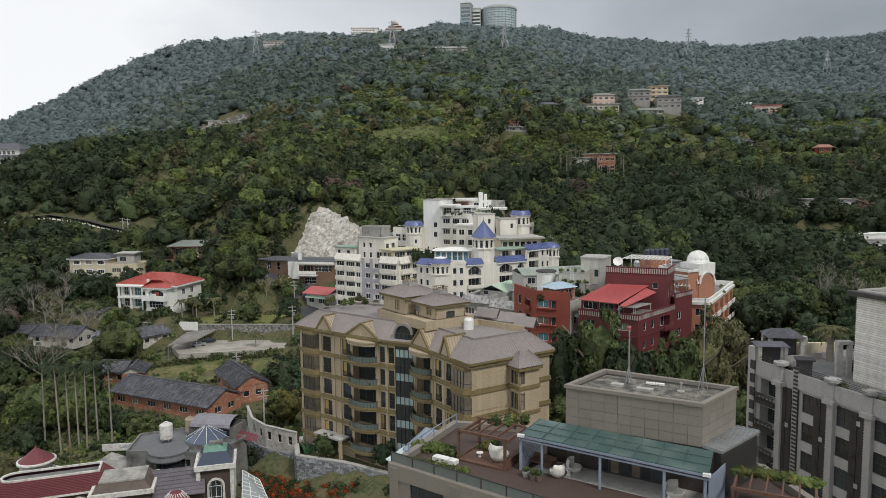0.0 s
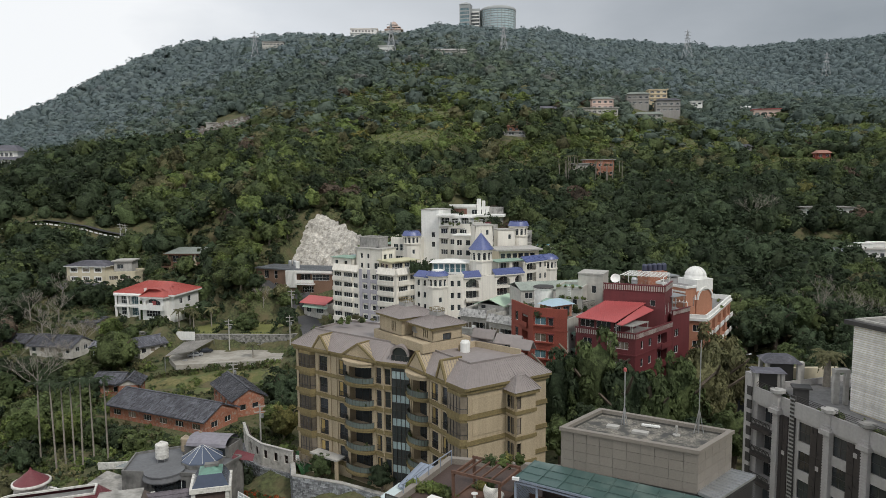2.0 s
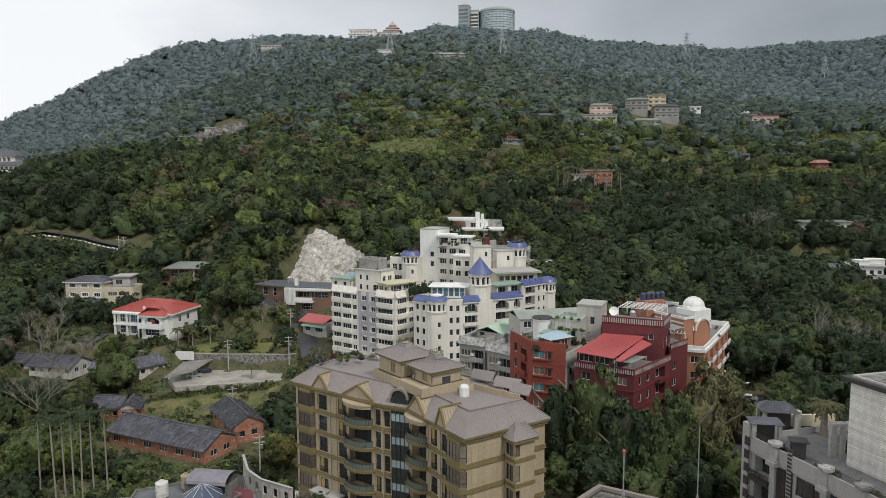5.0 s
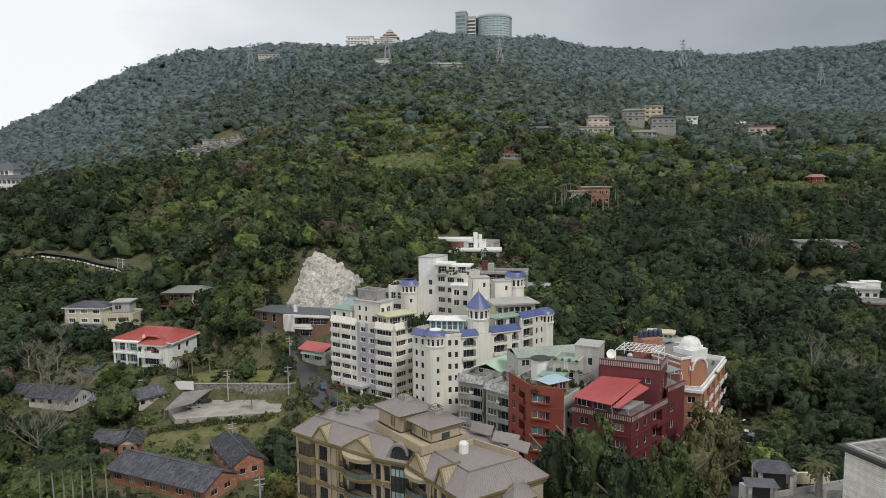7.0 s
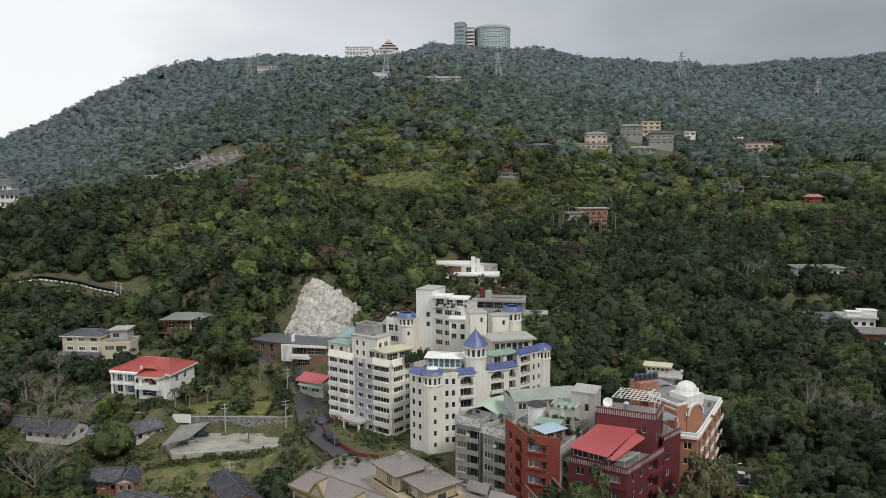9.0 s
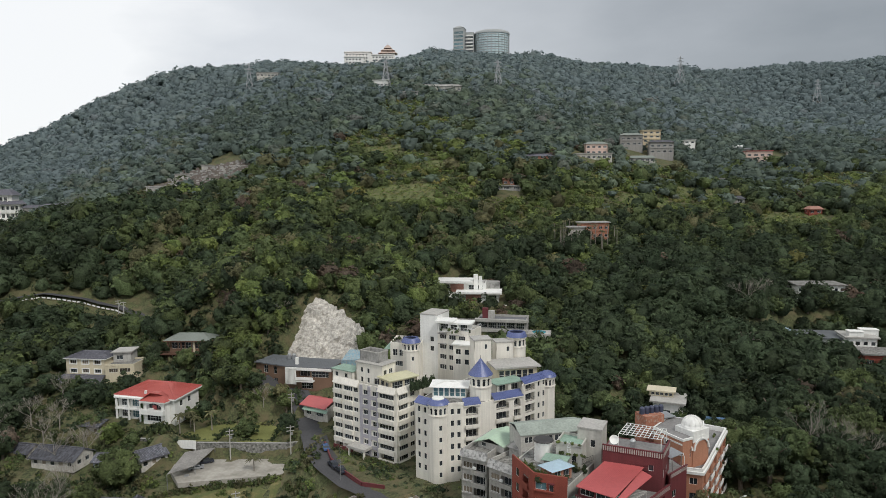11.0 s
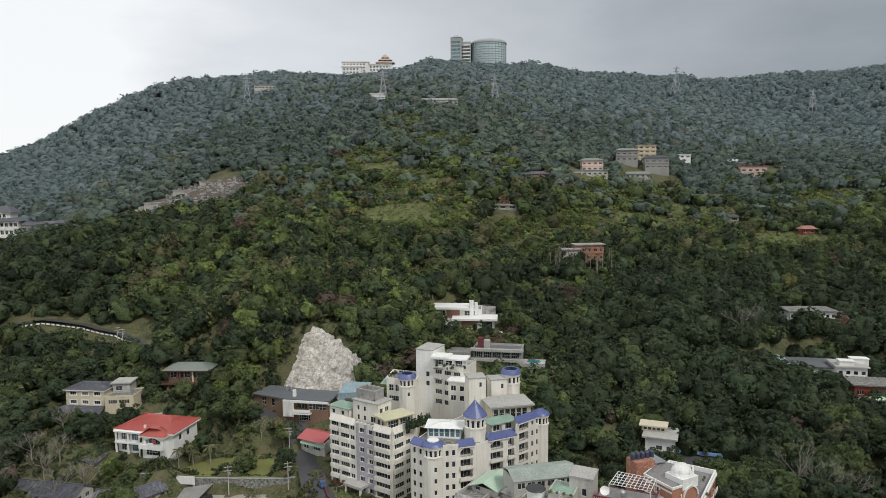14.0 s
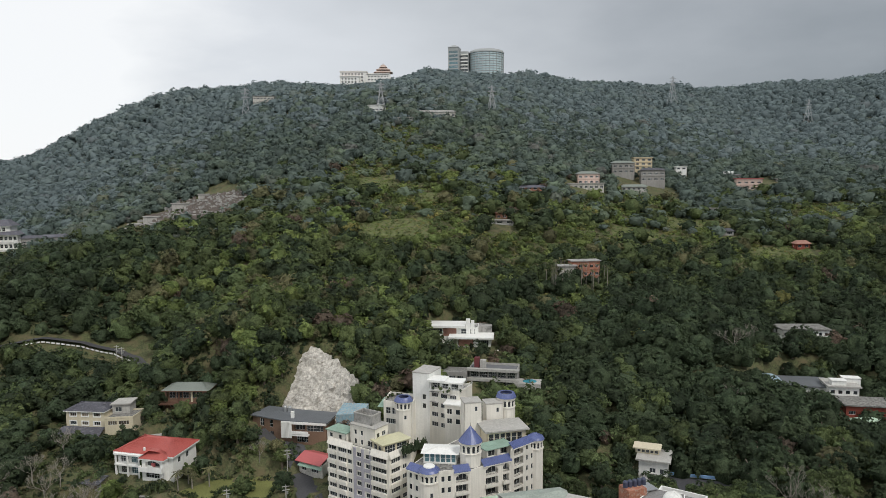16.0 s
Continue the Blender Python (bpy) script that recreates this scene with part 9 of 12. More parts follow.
# ---- cut rock face ----
def rock_face():
    """The pale quarried slope behind the houses, rough at three scales, with slanting ledges."""
    A, B, C, D = Vector((-58, 252, 12)), Vector((-28.5, 246, 12)), Vector((-28, 252.5, 27.5)), Vector((-51.5, 275, 36.6))
    n = 72
    vs, fs = [], []
    for j in range(n + 1):
        for i in range(n + 1):
            u, v = i / n, j / n
            q = A.lerp(B, u).lerp(D.lerp(C, u), v)
            q.y += 5.5 * math.sin(math.pi * u) * v
            q.x += 1.2 * noise.noise(Vector((v * 5, 3, u))) * (1 - abs(2 * u - 1))
            edge_ = min(1, 8 * u, 8 * (1 - u), 8 * (1 - v))
            d = noise.fractal(q * 0.10, 1.0, 2.0, 4) * 1.8 + noise.fractal(q * 0.5, 1.0, 2.1, 5) * 0.35
            d += 0.5 * (1 - abs(noise.noise(q * 0.25 + Vector((5, 1, 2))))) ** 4
            ledge = (q.z + 0.35 * q.x + 3 * noise.noise(q * 0.07)) / 5.0
            d += 0.6 * (ledge - math.floor(ledge)) ** 3
            ragged = 1.3 * noise.fractal(Vector((u * 9, v * 9, 0.5)), 1.0, 2.0, 3) * (1 - edge_)
            vs.append((q.x + 0.3 * d + ragged, q.y - d * (0.4 + 0.6 * edge_), q.z + 0.4 * d + ragged))
    for j in range(n):
        for i in range(n):
            k = j * (n + 1) + i
            fs.append((k, k + 1, k + n + 2, k + n + 1))
    # skirt into the hill behind
    m = len(vs)
    edge = [j * (n + 1) for j in range(n + 1)] + [n * (n + 1) + i for i in range(1, n + 1)] + [j * (n + 1) + n for j in range(n - 1, -1, -1)]
    for k in edge:
        x, y, z = vs[k]
        vs.append((x, y + 14, z - 9))
    fs += [(edge[i], edge[i + 1], m + i + 1, m + i) for i in range(len(edge) - 1)]
    solid("rock_face", Shape().add(vs, fs), ROCK, "bare pale cut rock face on the wooded slope", "rock")


rock_face()
solid("blue_tarpaulin", Shape().add([(-33, 232, 21.5), (-24, 230, 22.5), (-22, 236, 24.0), (-31, 239, 23.5), (-33, 232, 21.3), (-24, 230, 22.3), (-22, 236, 23.8), (-31, 239, 23.3), (-33, 232, 16), (-24, 230, 16), (-22, 236, 17), (-31, 239, 17)], [(0, 1, 2, 3), (4, 8, 9, 5), (5, 9, 10, 6), (6, 10, 11, 7), (7, 11, 8, 4), (0, 4, 5, 1), (1, 5, 6, 2)]), material("blue_sheet", (0.20, 0.32, 0.38), 0.6, grain=0.2, patch=0.3, patch_scale=0.5, stain=(0.36, 0.34, 0.30), stain_at=0.58), "shed under faded blue sheeting below the rock", "shed")


# ---- the old mansion below, with arches and red tiles ----
OLD_WHITE = material("weathered_white_trim", (0.62, 0.61, 0.57), 0.8, grain=0.2, scale=2.5, patch=0.2, patch_scale=0.5, streak=0.2, stain=(0.33, 0.32, 0.29), stain_at=0.64)
DARK_CONC = material("dark_weathered_concrete", (0.19, 0.188, 0.18), 0.9, grain=0.25, patch=0.25, streak=0.25, stain=(0.08, 0.08, 0.076), stain_at=0.6)
WORN_SLAB = material("worn_grey_slab", (0.33, 0.32, 0.295), 0.9, grain=0.25, patch=0.25, streak=0.2, stain=(0.17, 0.165, 0.15), stain_at=0.6)
MARSALA = material("dark_red_fish_scale_tile", (0.15, 0.035, 0.042), 0.55, grain=0.3, scale=5, patch=0.2)
SLATE = material("slate_violet_tile", (0.12, 0.105, 0.12), 0.55, grain=0.35, scale=4, patch=0.3, patch_scale=0.6)
DARK_BRICK = material("dark_brown_brick", (0.07, 0.048, 0.042), 0.85, grain=0.25, scale=5, patch=0.2)
COPPER = material("green_copper", (0.13, 0.25, 0.20), 0.5, grain=0.25, patch=0.3, patch_scale=0.8)
BROWN_GLASS = material("brown_mansard_glass", (0.10, 0.075, 0.06), 0.3, grain=0.3, scale=1.5, patch=0.4, patch_scale=0.6)
SKYLIGHT = material("skylight_glass", (0.075, 0.095, 0.14), 0.15, grain=0.1, vary=0.2)
CLEAR_SHEET = material("clear_roof_sheet", (0.30, 0.33, 0.33), 0.2, grain=0.1, patch=0.1)


def arch_window(parent, p, q, uc, w, z, h, depth=0.12):
    """A round-headed window with a white surround."""
    m = wall_pose(p, q, uc, z, -0.03)
    r = w / 2
    pts = [(-r, 0), (r, 0), (r, h)] + [(r * math.cos(math.pi * k / 10), h + r * math.sin(math.pi * k / 10)) for k in range(1, 10)] + [(-r, h)]
    g = Shape().add([(x, -0.02, y) for x, y in pts] + [(x, 0.05, y) for x, y in pts], [tuple(range(len(pts)))])
    fr = Shape()
    for a, b_ in zip(pts[1:], pts[2:] + pts[:1]):
        fr.bar((a[0], -depth, a[1]), (b_[0], -depth, b_[1]), 0.3, 0.28)
    ob = part("arched_window", fr, OLD_WHITE, parent, "white arched window surround", m=m)
    part("pane", g, GLASS, ob, m=m)
    bars = Shape()
    for k in (-0.33, 0.0, 0.33):
        bars.box(k * w - 0.03, k * w + 0.03, -0.06, -0.02, 0, h + r * 0.7)
    for k in range(1, 4):
        bars.box(-r, r, -0.06, -0.02, h * k / 3 - 0.03, h * k / 3 + 0.03)
    part("glazing_bars", bars, WHITE_METAL, ob, m=m)


def mansion():
    b = thing("mansion", -47, 100, -4, label="rambling mansion with dark red scalloped roofs and white arched windows", category="mansion")
    g = -4.5
    # long wing with a rounded end
    p0, p1 = Vector((-60.5, 95.0)), Vector((-49.0, 99.0))
    e = (p1 - p0).normalized()
    n = Vector((e.y, -e.x))
    R = 2.9
    base = [tuple(p0 + n * R), tuple(p1 + n * R), tuple(p1 - n * R)] + [tuple(p0 - n * R * math.cos(a) - e * R * math.sin(a)) for a in [math.pi * k / 10 for k in range(11)]][0:10]
    body(b, base, g, 2.8, DARK_BRICK)
    L = along(base[0], base[1])[3]
    for k in range(4):
        arch_window(b, base[0], base[1], 1.8 + k * (L - 2.4) / 3, 2.0, -1.6, 2.6)
    # roof with round end
    ev, tp = inset(base, -0.5), inset(base, 1.2)
    nn = len(base)
    s = Shape().add([(x, y, 2.8) for x, y in ev] + [(x, y, 4.9) for x, y in tp], [(i, (i + 1) % nn, nn + (i + 1) % nn, nn + i) for i in range(nn)] + [tuple(range(nn - 1, -1, -1))])
    part("roof", s, MARSALA, b, "dark red scalloped tile roof")
    part("roof_tiling", tile_courses(ev, tp, 2.8, 4.9, 12), MARSALA, b)["kind"] = "stuff"
    part("white_gutter", ring(Shape(), base, 0.2, 2.6, 2.85, 0.6), OLD_WHITE, b)
    part("white_ridge", ring(Shape(), tp, 0.22, 4.85, 5.1, 0.06), OLD_WHITE, b, "white coping along the roof top")
    part("roof_terrace", Shape().prism(inset(tp, 0.3), 4.2, 4.5), DARK_CONC, b)
    # rotunda
    c = (-61.0, 101.2)
    pl = round_poly(*c, 2.1, 12)
    part("rotunda_wall", Shape().lathe([(2.0, g), (2.0, 4.7)], 24, *c), OLD_WHITE, b)
    for k in range(12):
        if pl[k][1] < c[1] + 0.3:
            arch_window(b, pl[k], pl[(k + 1) % 12], 0.55, 0.75, 2.2, 1.3)
    part("rotunda_eave", Shape().lathe([(2.2, 4.6), (2.65, 4.7), (2.65, 5.05), (2.3, 5.1)], 28, *c), OLD_WHITE, b, "round white eave", smooth=True)
    part("rotunda_roof", Shape().lathe([(2.5, 5.0), (1.2, 6.0), (0.2, 6.8), (0.12, 7.1), (0, 7.2)], 28, *c), MARSALA, b, "conical dark red tile roof")
    part("balcony_wall", Shape().lathe([(3.6, 1.8), (3.7, 2.6), (3.3, 2.6), (3.3, 1.8)], 24, *c), OLD_WHITE, b)
    # middle block with glass-sided roof
    M_ = [(-48.6, 92.6), (-41.4, 94.6), (-43.0, 100.4), (-50.2, 98.4)]
    body(b, M_, g, 3.0, DARK_BRICK)
    arch_window(b, M_[0], M_[1], 2.0, 1.6, -2.4, 2.6)
    arch_window(b, M_[0], M_[1], 5.2, 1.6, -2.4, 2.6)
    part("white_gutter", ring(Shape(), M_, 0.3, 2.8, 3.4, 0.5), OLD_WHITE, b)
    part("mansard", hip_roof(inset(M_, -0.1), 3.4, 1.1, 1.0), BROWN_GLASS, b)
    part("top_slab", Shape().prism(inset(M_, 0.75), 4.45, 4.7), WORN_SLAB, b, "flat grey slab roof")
    # slate link roof with a red bow window
    K = [(-42.4, 95.8), (-35.4, 98.0), (-37.0, 104.0), (-44.0, 101.8)]
    body(b, K, g, 1.4, DARK_BRICK)
    part("link_roof", gable_roof(Shape(), (-43.4, 98.8), (-36.2, 101.0), 7.6, 1.4, 2.6, 0.3), SLATE, b, "violet slate roof")
    lt = Shape()
    p_, e_, n_, L_ = along((-43.4, 98.8), (-36.2, 101.0))
    for k in range(7):
        q0, q1 = p_ + n_ * (3.8 * k / 7), p_ + e_ * L_ + n_ * (3.8 * k / 7)
        lt.bar((*q0, 4.02 - 2.6 * k / 7), (*q1, 4.02 - 2.6 * k / 7), 0.12, 0.06)
    part("slate_courses", lt, SLATE, b)
    part("bow_roof", Shape().lathe([(1.9, 0.4), (1.6, 1.3), (0.8, 1.9), (0, 2.05)], 20, -38.6, 96.4), MARSALA, b, "domed red bow-window roof", smooth=True)
    part("bow_window", Shape().lathe([(1.8, g), (1.8, 0.4)], 20, -38.6, 96.4), GLASS, b)
    fr = Shape()
    for k in range(20):
        a = radians(18 * k)
        pts = [(-38.6 + r * math.cos(a), 96.4 + r * math.sin(a), z) for r, z in ((1.93, 0.42), (1.64, 1.33), (0.84, 1.94))]
        for u_, v_ in zip(pts, pts[1:]):
            fr.bar(u_, v_, 0.08)
    part("bow_ribs", fr, WHITE_METAL, b)
    # square tower with a glass hipped cap
    T = [(-36.2, 99.0), (-31.6, 100.2), (-32.8, 104.8), (-37.4, 103.6)]
    body(b, T, g, 4.2, DARK_BRICK)
    arch_window(b, T[0], T[1], 2.4, 2.2, -3.6, 5.0)
    arch_window(b, T[1], T[2], 2.4, 2.2, -3.6, 5.0)
    for x, y in T:
        part("white_quoin", Shape().box(x - 0.28, x + 0.28, y - 0.28, y + 0.28, g, 4.2), OLD_WHITE, b)
    part("tower_cornice", ring(Shape(), T, 0.3, 4.0, 4.7, 0.55), OLD_WHITE, b, "deep white cornice")
    part("glass_cap", hip_roof(inset(T, -0.2), 4.7, 1.6, 0.9), SKYLIGHT, b, "bluish glass mansard cap")
    part("copper_cap", hip_roof(inset(T, 0.7), 6.3, 0.6, 1.1), COPPER, b, "green copper cap")
    part("vent_box", Shape().prism(rect(-34.4, 102.0, 2.0, 0.9, 15), 6.9, 7.3), DARK_CONC, b)
    # glazed lean-to beside the tower
    f = [(-31.4, 104.6, 1.6), (-28.6, 103.8, 0.4), (-24.6, 94.8, 0.4), (-28.4, 93.8, 1.6)]
    s = Shape()
    A_, B_, C_, D_ = [Vector(v) for v in f]
    for k in range(9):
        s.bar(A_.lerp(D_, k / 8), B_.lerp(C_, k / 8), 0.1)
    for k in range(4):
        s.bar(A_.lerp(B_, k / 3), D_.lerp(C_, k / 3), 0.1)
    lr = part("greenhouse_frame", s, WHITE_METAL, b, "white greenhouse frame")
    part("greenhouse_panes", Shape().add([(x, y, z - 0.04) for x, y, z in f], [(0, 1, 2, 3)]), CLEAR_SHEET, lr)
    part("greenhouse_wall", Shape().add([f[1], f[2], (f[2][0], f[2][1], g), (f[1][0], f[1][1], g)], [(0, 1, 2, 3)]).add([f[2], f[3], (f[3][0], f[3][1], g), (f[2][0], f[2][1], g)], [(0, 1, 2, 3)]), CLEAR_SHEET, b)
    # rear flat-roofed part with rotunda and skylight
    F = [(-51.0, 108.4), (-36.5, 107.0), (-33.5, 114.5), (-45, 119), (-52, 116)]
    body(b, F, g, 3.0, DARK_CONC, {0: [(9, 10.6, 0.5, 2.2, "w")]})
    flat_roof(b, F, 3.1, GREY_DECK, 0.35, DARK_CONC)
    part("rear_rotunda", Shape().lathe([(2.6, g), (2.6, 2.4), (3.3, 2.45), (3.3, 2.6), (3.0, 3.2), (3.1, 3.25), (3.1, 3.5), (0, 3.5)], 28, -44.2, 108.6), GREY_DECK, b, "round grey roof drum")
    part("rotunda_glass", Shape().lathe([(2.66, -2.6), (2.66, 2.0)], 28, -44.2, 108.6), GLASS, b)
    part("skylight", Shape().lathe([(3.4, 3.9), (3.3, 4.1), (0.35, 5.9), (0, 5.95)], 10, -39.4, 112.4), SKYLIGHT, b, "ten-sided blue glass skylight")
    s = Shape()
    for k in range(10):
        a = radians(36 * k)
        s.bar((-39.4 + 3.35 * math.cos(a), 112.4 + 3.35 * math.sin(a), 4.12), (-39.4 + 0.35 * math.cos(a), 112.4 + 0.35 * math.sin(a), 5.95), 0.05)
    part("skylight_drum", Shape().lathe([(3.35, 3.1), (3.35, 3.95)], 10, -39.4, 112.4), DARK_CONC, b)
    part("skylight_ribs", s, WHITE_METAL, b)
    V = [(-43.5, 115.2), (-35.6, 114.0), (-34.4, 118.0), (-42.4, 119.4)]
    body(b, V, g, 5.0, DARK_CONC, {0: [(4.0, 5.4, 3.3, 4.6, "w"), (6.0, 7.4, 3.3, 4.6, "w")]})
    pts = []
    s = Shape()
    for k in range(8):
        a0, a1 = math.pi * k / 8, math.pi * (k + 1) / 8
        for a in (a0, a1):
            pass
        q0, q1 = Vector((-42.6, 117.2)), Vector((-35.6, 116.0))
        w = Vector((0.15, 0.99)) * 2.5
        c0, c1 = q0 + w * -math.cos(a0), q0 + w * -math.cos(a1)
        d0, d1 = q1 + w * -math.cos(a0), q1 + w * -math.cos(a1)
        s.add([(*c0, 5 + 1.3 * math.sin(a0)), (*d0, 5 + 1.3 * math.sin(a0)), (*d1, 5 + 1.3 * math.sin(a1)), (*c1, 5 + 1.3 * math.sin(a1))], [(0, 1, 2, 3)])
    part("barrel_roof", s, GREY_VIOLET, b, "grey-violet barrel roof")
    part("red_lean_to", Shape().add([(-35.0, 113.4, 3.3), (-31.6, 113.9, 2.6), (-32.0, 116.6, 2.7), (-35.0, 116.4, 3.7)], [(0, 1, 2, 3)]), MARSALA, b)
    # covered passage with curved translucent roof, terrace and steps
    part("terrace", Shape().prism([(-60, 105), (-48, 103.5), (-47.5, 112), (-58, 118)], g, -0.6), WORN_SLAB, b)
    part("terrace_wall", Shape().bar((-60, 119, -0.2), (-50.5, 117, 0.9), 0.3, 1.2), OLD_WHITE, b)
    s = Shape()
    for k in range(6):
        s.add([(-54.5 + 0.9 * k, 113.6 - 0.5 * k, 1.9 + 0.15 * k), (-53.6 + 0.9 * k, 113.1 - 0.5 * k, 2.05 + 0.15 * k), (-50.8 + 0.9 * k, 117.6 - 0.5 * k, 2.05 + 0.15 * k), (-51.7 + 0.9 * k, 118.1 - 0.5 * k, 1.9 + 0.15 * k)], [(0, 1, 2, 3)])
    part("passage_roof", s, CLEAR_SHEET, b, "curved translucent passage roof")
    return b


def tile_courses(ev, tp, z0, z1, rows):
    s = Shape()
    n = len(ev)
    for k in range(1, rows):
        f = k / rows
        ring_ = [Vector((*ev[i], z0)).lerp(Vector((*tp[i], z1)), f) for i in range(n)]
        for i in range(n):
            s.bar(ring_[i] + Vector((0, 0, 0.05)), ring_[(i + 1) % n] + Vector((0, 0, 0.05)), 0.14, 0.07)
    return s


GREY_DECK = material("grey_rubber_roof", (0.135, 0.14, 0.148), 0.7, grain=0.2, patch=0.25, patch_scale=0.4)
GREY_VIOLET = material("grey_violet_sheet", (0.22, 0.21, 0.24), 0.5, grain=0.15, patch=0.3, patch_scale=0.4, streak=0.2)
mansion()


def tank(x, y, z, mat, label, r=1.0, h=2.2):
    t = thing("water_tank", x, y, z, 0, label, "water tank", "roof tanks")
    s = Shape()
    k = 5
    for i in range(k):
        s.lathe([(r * 0.94, 0.6 + h * i / k), (r, 0.6 + h * (i + 0.3) / k), (r, 0.6 + h * (i + 0.7) / k), (r * 0.94, 0.6 + h * (i + 1) / k)], 18)
    part("drum", s, mat, t, m=WORLD[t.name], smooth=True)
    part("lid", Shape().lathe([(r * 0.94, 0.6 + h), (r * 0.5, 0.85 + h), (r * 0.3, 0.88 + h), (r * 0.3, 1.0 + h), (0, 1.0 + h)], 18), mat, t, m=WORLD[t.name])
    for a in range(4):
        part("leg", Shape().box(-0.06, 0.06, -0.06, 0.06, 0, 0.62), STEEL, t, m=WORLD[t.name] @ pose(r * 0.75 * math.cos(a * 1.57 + 0.78), r * 0.75 * math.sin(a * 1.57 + 0.78), 0))
    return t


tank(-46.2, 112.8, 3.15, OLD_WHITE, "white ribbed water tank on the flat roof", 1.05, 2.4)
RUSTY = material("tan_tank", (0.34, 0.28, 0.20), 0.5, grain=0.15, patch=0.2, streak=0.2)
tank(-43.4, 116.0, 3.15, RUSTY, "tan ribbed steel water tank on the flat roof", 0.85, 2.2)
tank(-41.4, 117.6, 3.15, RUSTY, "tan ribbed steel water tank on the flat roof", 0.85, 2.2)


# ---- retaining wall and garden of the beige flats ----
def garden_wall():
    b = thing("wall_garden", -30, 120, 0, label="pale retaining wall with square openings on a rubble base", category="wall", kind="structure")
    pts = [(-38.4, 132.4), (-35.6, 125.4), (-32.2, 121.4), (-25.8, 117.6)]
    for a, c in zip(pts, pts[1:]):
        L = along(a, c)[3]
        k = max(1, int(L / 2.2))
        ops = [(L * i / k + 0.6, L * i / k + 1.5, 0.2, 1.7, "h") for i in range(k)] if L > 4 else []
        wall(b, a, c, -1.4, 2.6, ops, WHITEWASH, name="upper_wall")
        part("backing", Shape().box(0, L, 0.6, 0.8, -1.4, 2.2), DARK_BRICK, b, m=wall_pose(a, c, 0, 0))
        part("coping", Shape().box(0, L, -0.12, 0.36, 2.6, 2.78), PALE_CONC, b, m=wall_pose(a, c, 0, 0))
        part("rubble_base", Shape().box(0, L, -0.35, 0.3, -6.5, -1.3), RUBBLE, b, "grey-blue rubble stone base", m=wall_pose(a, c, 0, 0))
    q = [(-25.8, 117.6), (-24.6, 112.6), (-16.5, 109.6), (-8.0, 104.6), (-2.5, 99.5)]
    for a, c in zip(q, q[1:]):
        L = along(a, c)[3]
        part("rubble_wall", Shape().box(0, L, -0.3, 0.4, -6.5, 0.6), RUBBLE, b, m=wall_pose(a, c, 0, 0))
        part("coping", Shape().box(0, L, -0.35, 0.45, 0.6, 0.75), PALE_CONC, b, m=wall_pose(a, c, 0, 0))
    # rough stones on the rubble faces
    r = random.Random(4)
    for a, c, top in [(a, c, -1.35) for a, c in zip(pts, pts[1:])] + [(a, c, 0.55) for a, c in zip(q, q[1:])]:
        L = along(a, c)[3]
        s = Shape()
        z = top
        while z > -6.0:
            h = r.uniform(0.22, 0.4)
            x = 0.0
            while x < L - 0.2:
                w = min(r.uniform(0.3, 0.8), L - x)
                d = r.uniform(0.03, 0.14)
                s.box(x + 0.03, x + w - 0.03, -0.35 - d, -0.2, z - h + 0.03, z - 0.02)
                x += w
            z -= h
        part("stones", s, RUBBLE_STONE, b, "grey-blue rubble stones", m=wall_pose(a, c, 0, 0))["kind"] = "stuff"
    return b


def per_piece(m, amount):
    """Shifts a material's tone from loose piece to loose piece of a mesh."""
    n, l = m.node_tree.nodes, m.node_tree.links
    b = n["Principled BSDF"]
    was = b.inputs["Base Color"].links[0].from_socket
    g = n.new("ShaderNodeNewGeometry")
    k = n.new("ShaderNodeMath"); k.operation = "MULTIPLY_ADD"
    l.new(g.outputs["Random Per Island"], k.inputs[0])
    k.inputs[1].default_value, k.inputs[2].default_value = 2 * amount, 1 - amount
    x = n.new("ShaderNodeMixRGB"); x.blend_type = "MULTIPLY"; x.inputs[0].default_value = 1.0
    l.new(was, x.inputs[1]); l.new(k.outputs[0], x.inputs[2])
    l.new(x.outputs[0], b.inputs["Base Color"])
    return m


RUBBLE_STONE = per_piece(material("grey_blue_stone", (0.28, 0.295, 0.31), 0.9, grain=0.3, scale=3.5, patch=0.2), 0.5)
per_piece(OLD_TILE, 0.45)
RUBBLE = material("grey_blue_rubble", (0.16, 0.165, 0.17), 0.9, grain=0.5, scale=3.5, patch=0.2, bump=0.8, stain=(0.25, 0.25, 0.25), stain_at=0.56)
garden_wall()
PUTT = material("putting_green", (0.05, 0.14, 0.055), 0.95, grain=0.2, scale=8, patch=0.15)
sheet("lawn_green", [(-34, 127), (-24, 117), (-18, 116), (-26, 124)], PUTT, "dark green artificial putting lawn", "lawn", 0.3)
solid("sand_bunker", Shape().prism([(-25.6 + 1.6 * math.cos(a) * (1 + 0.3 * math.sin(2 * a)), 119.8 + 1.1 * math.sin(a)) for a in [0.35 * k for k in range(18)]], 0.5, 0.78), WHITE_PAINT, "white sand patch on the putting lawn", "sand", kind="structure")


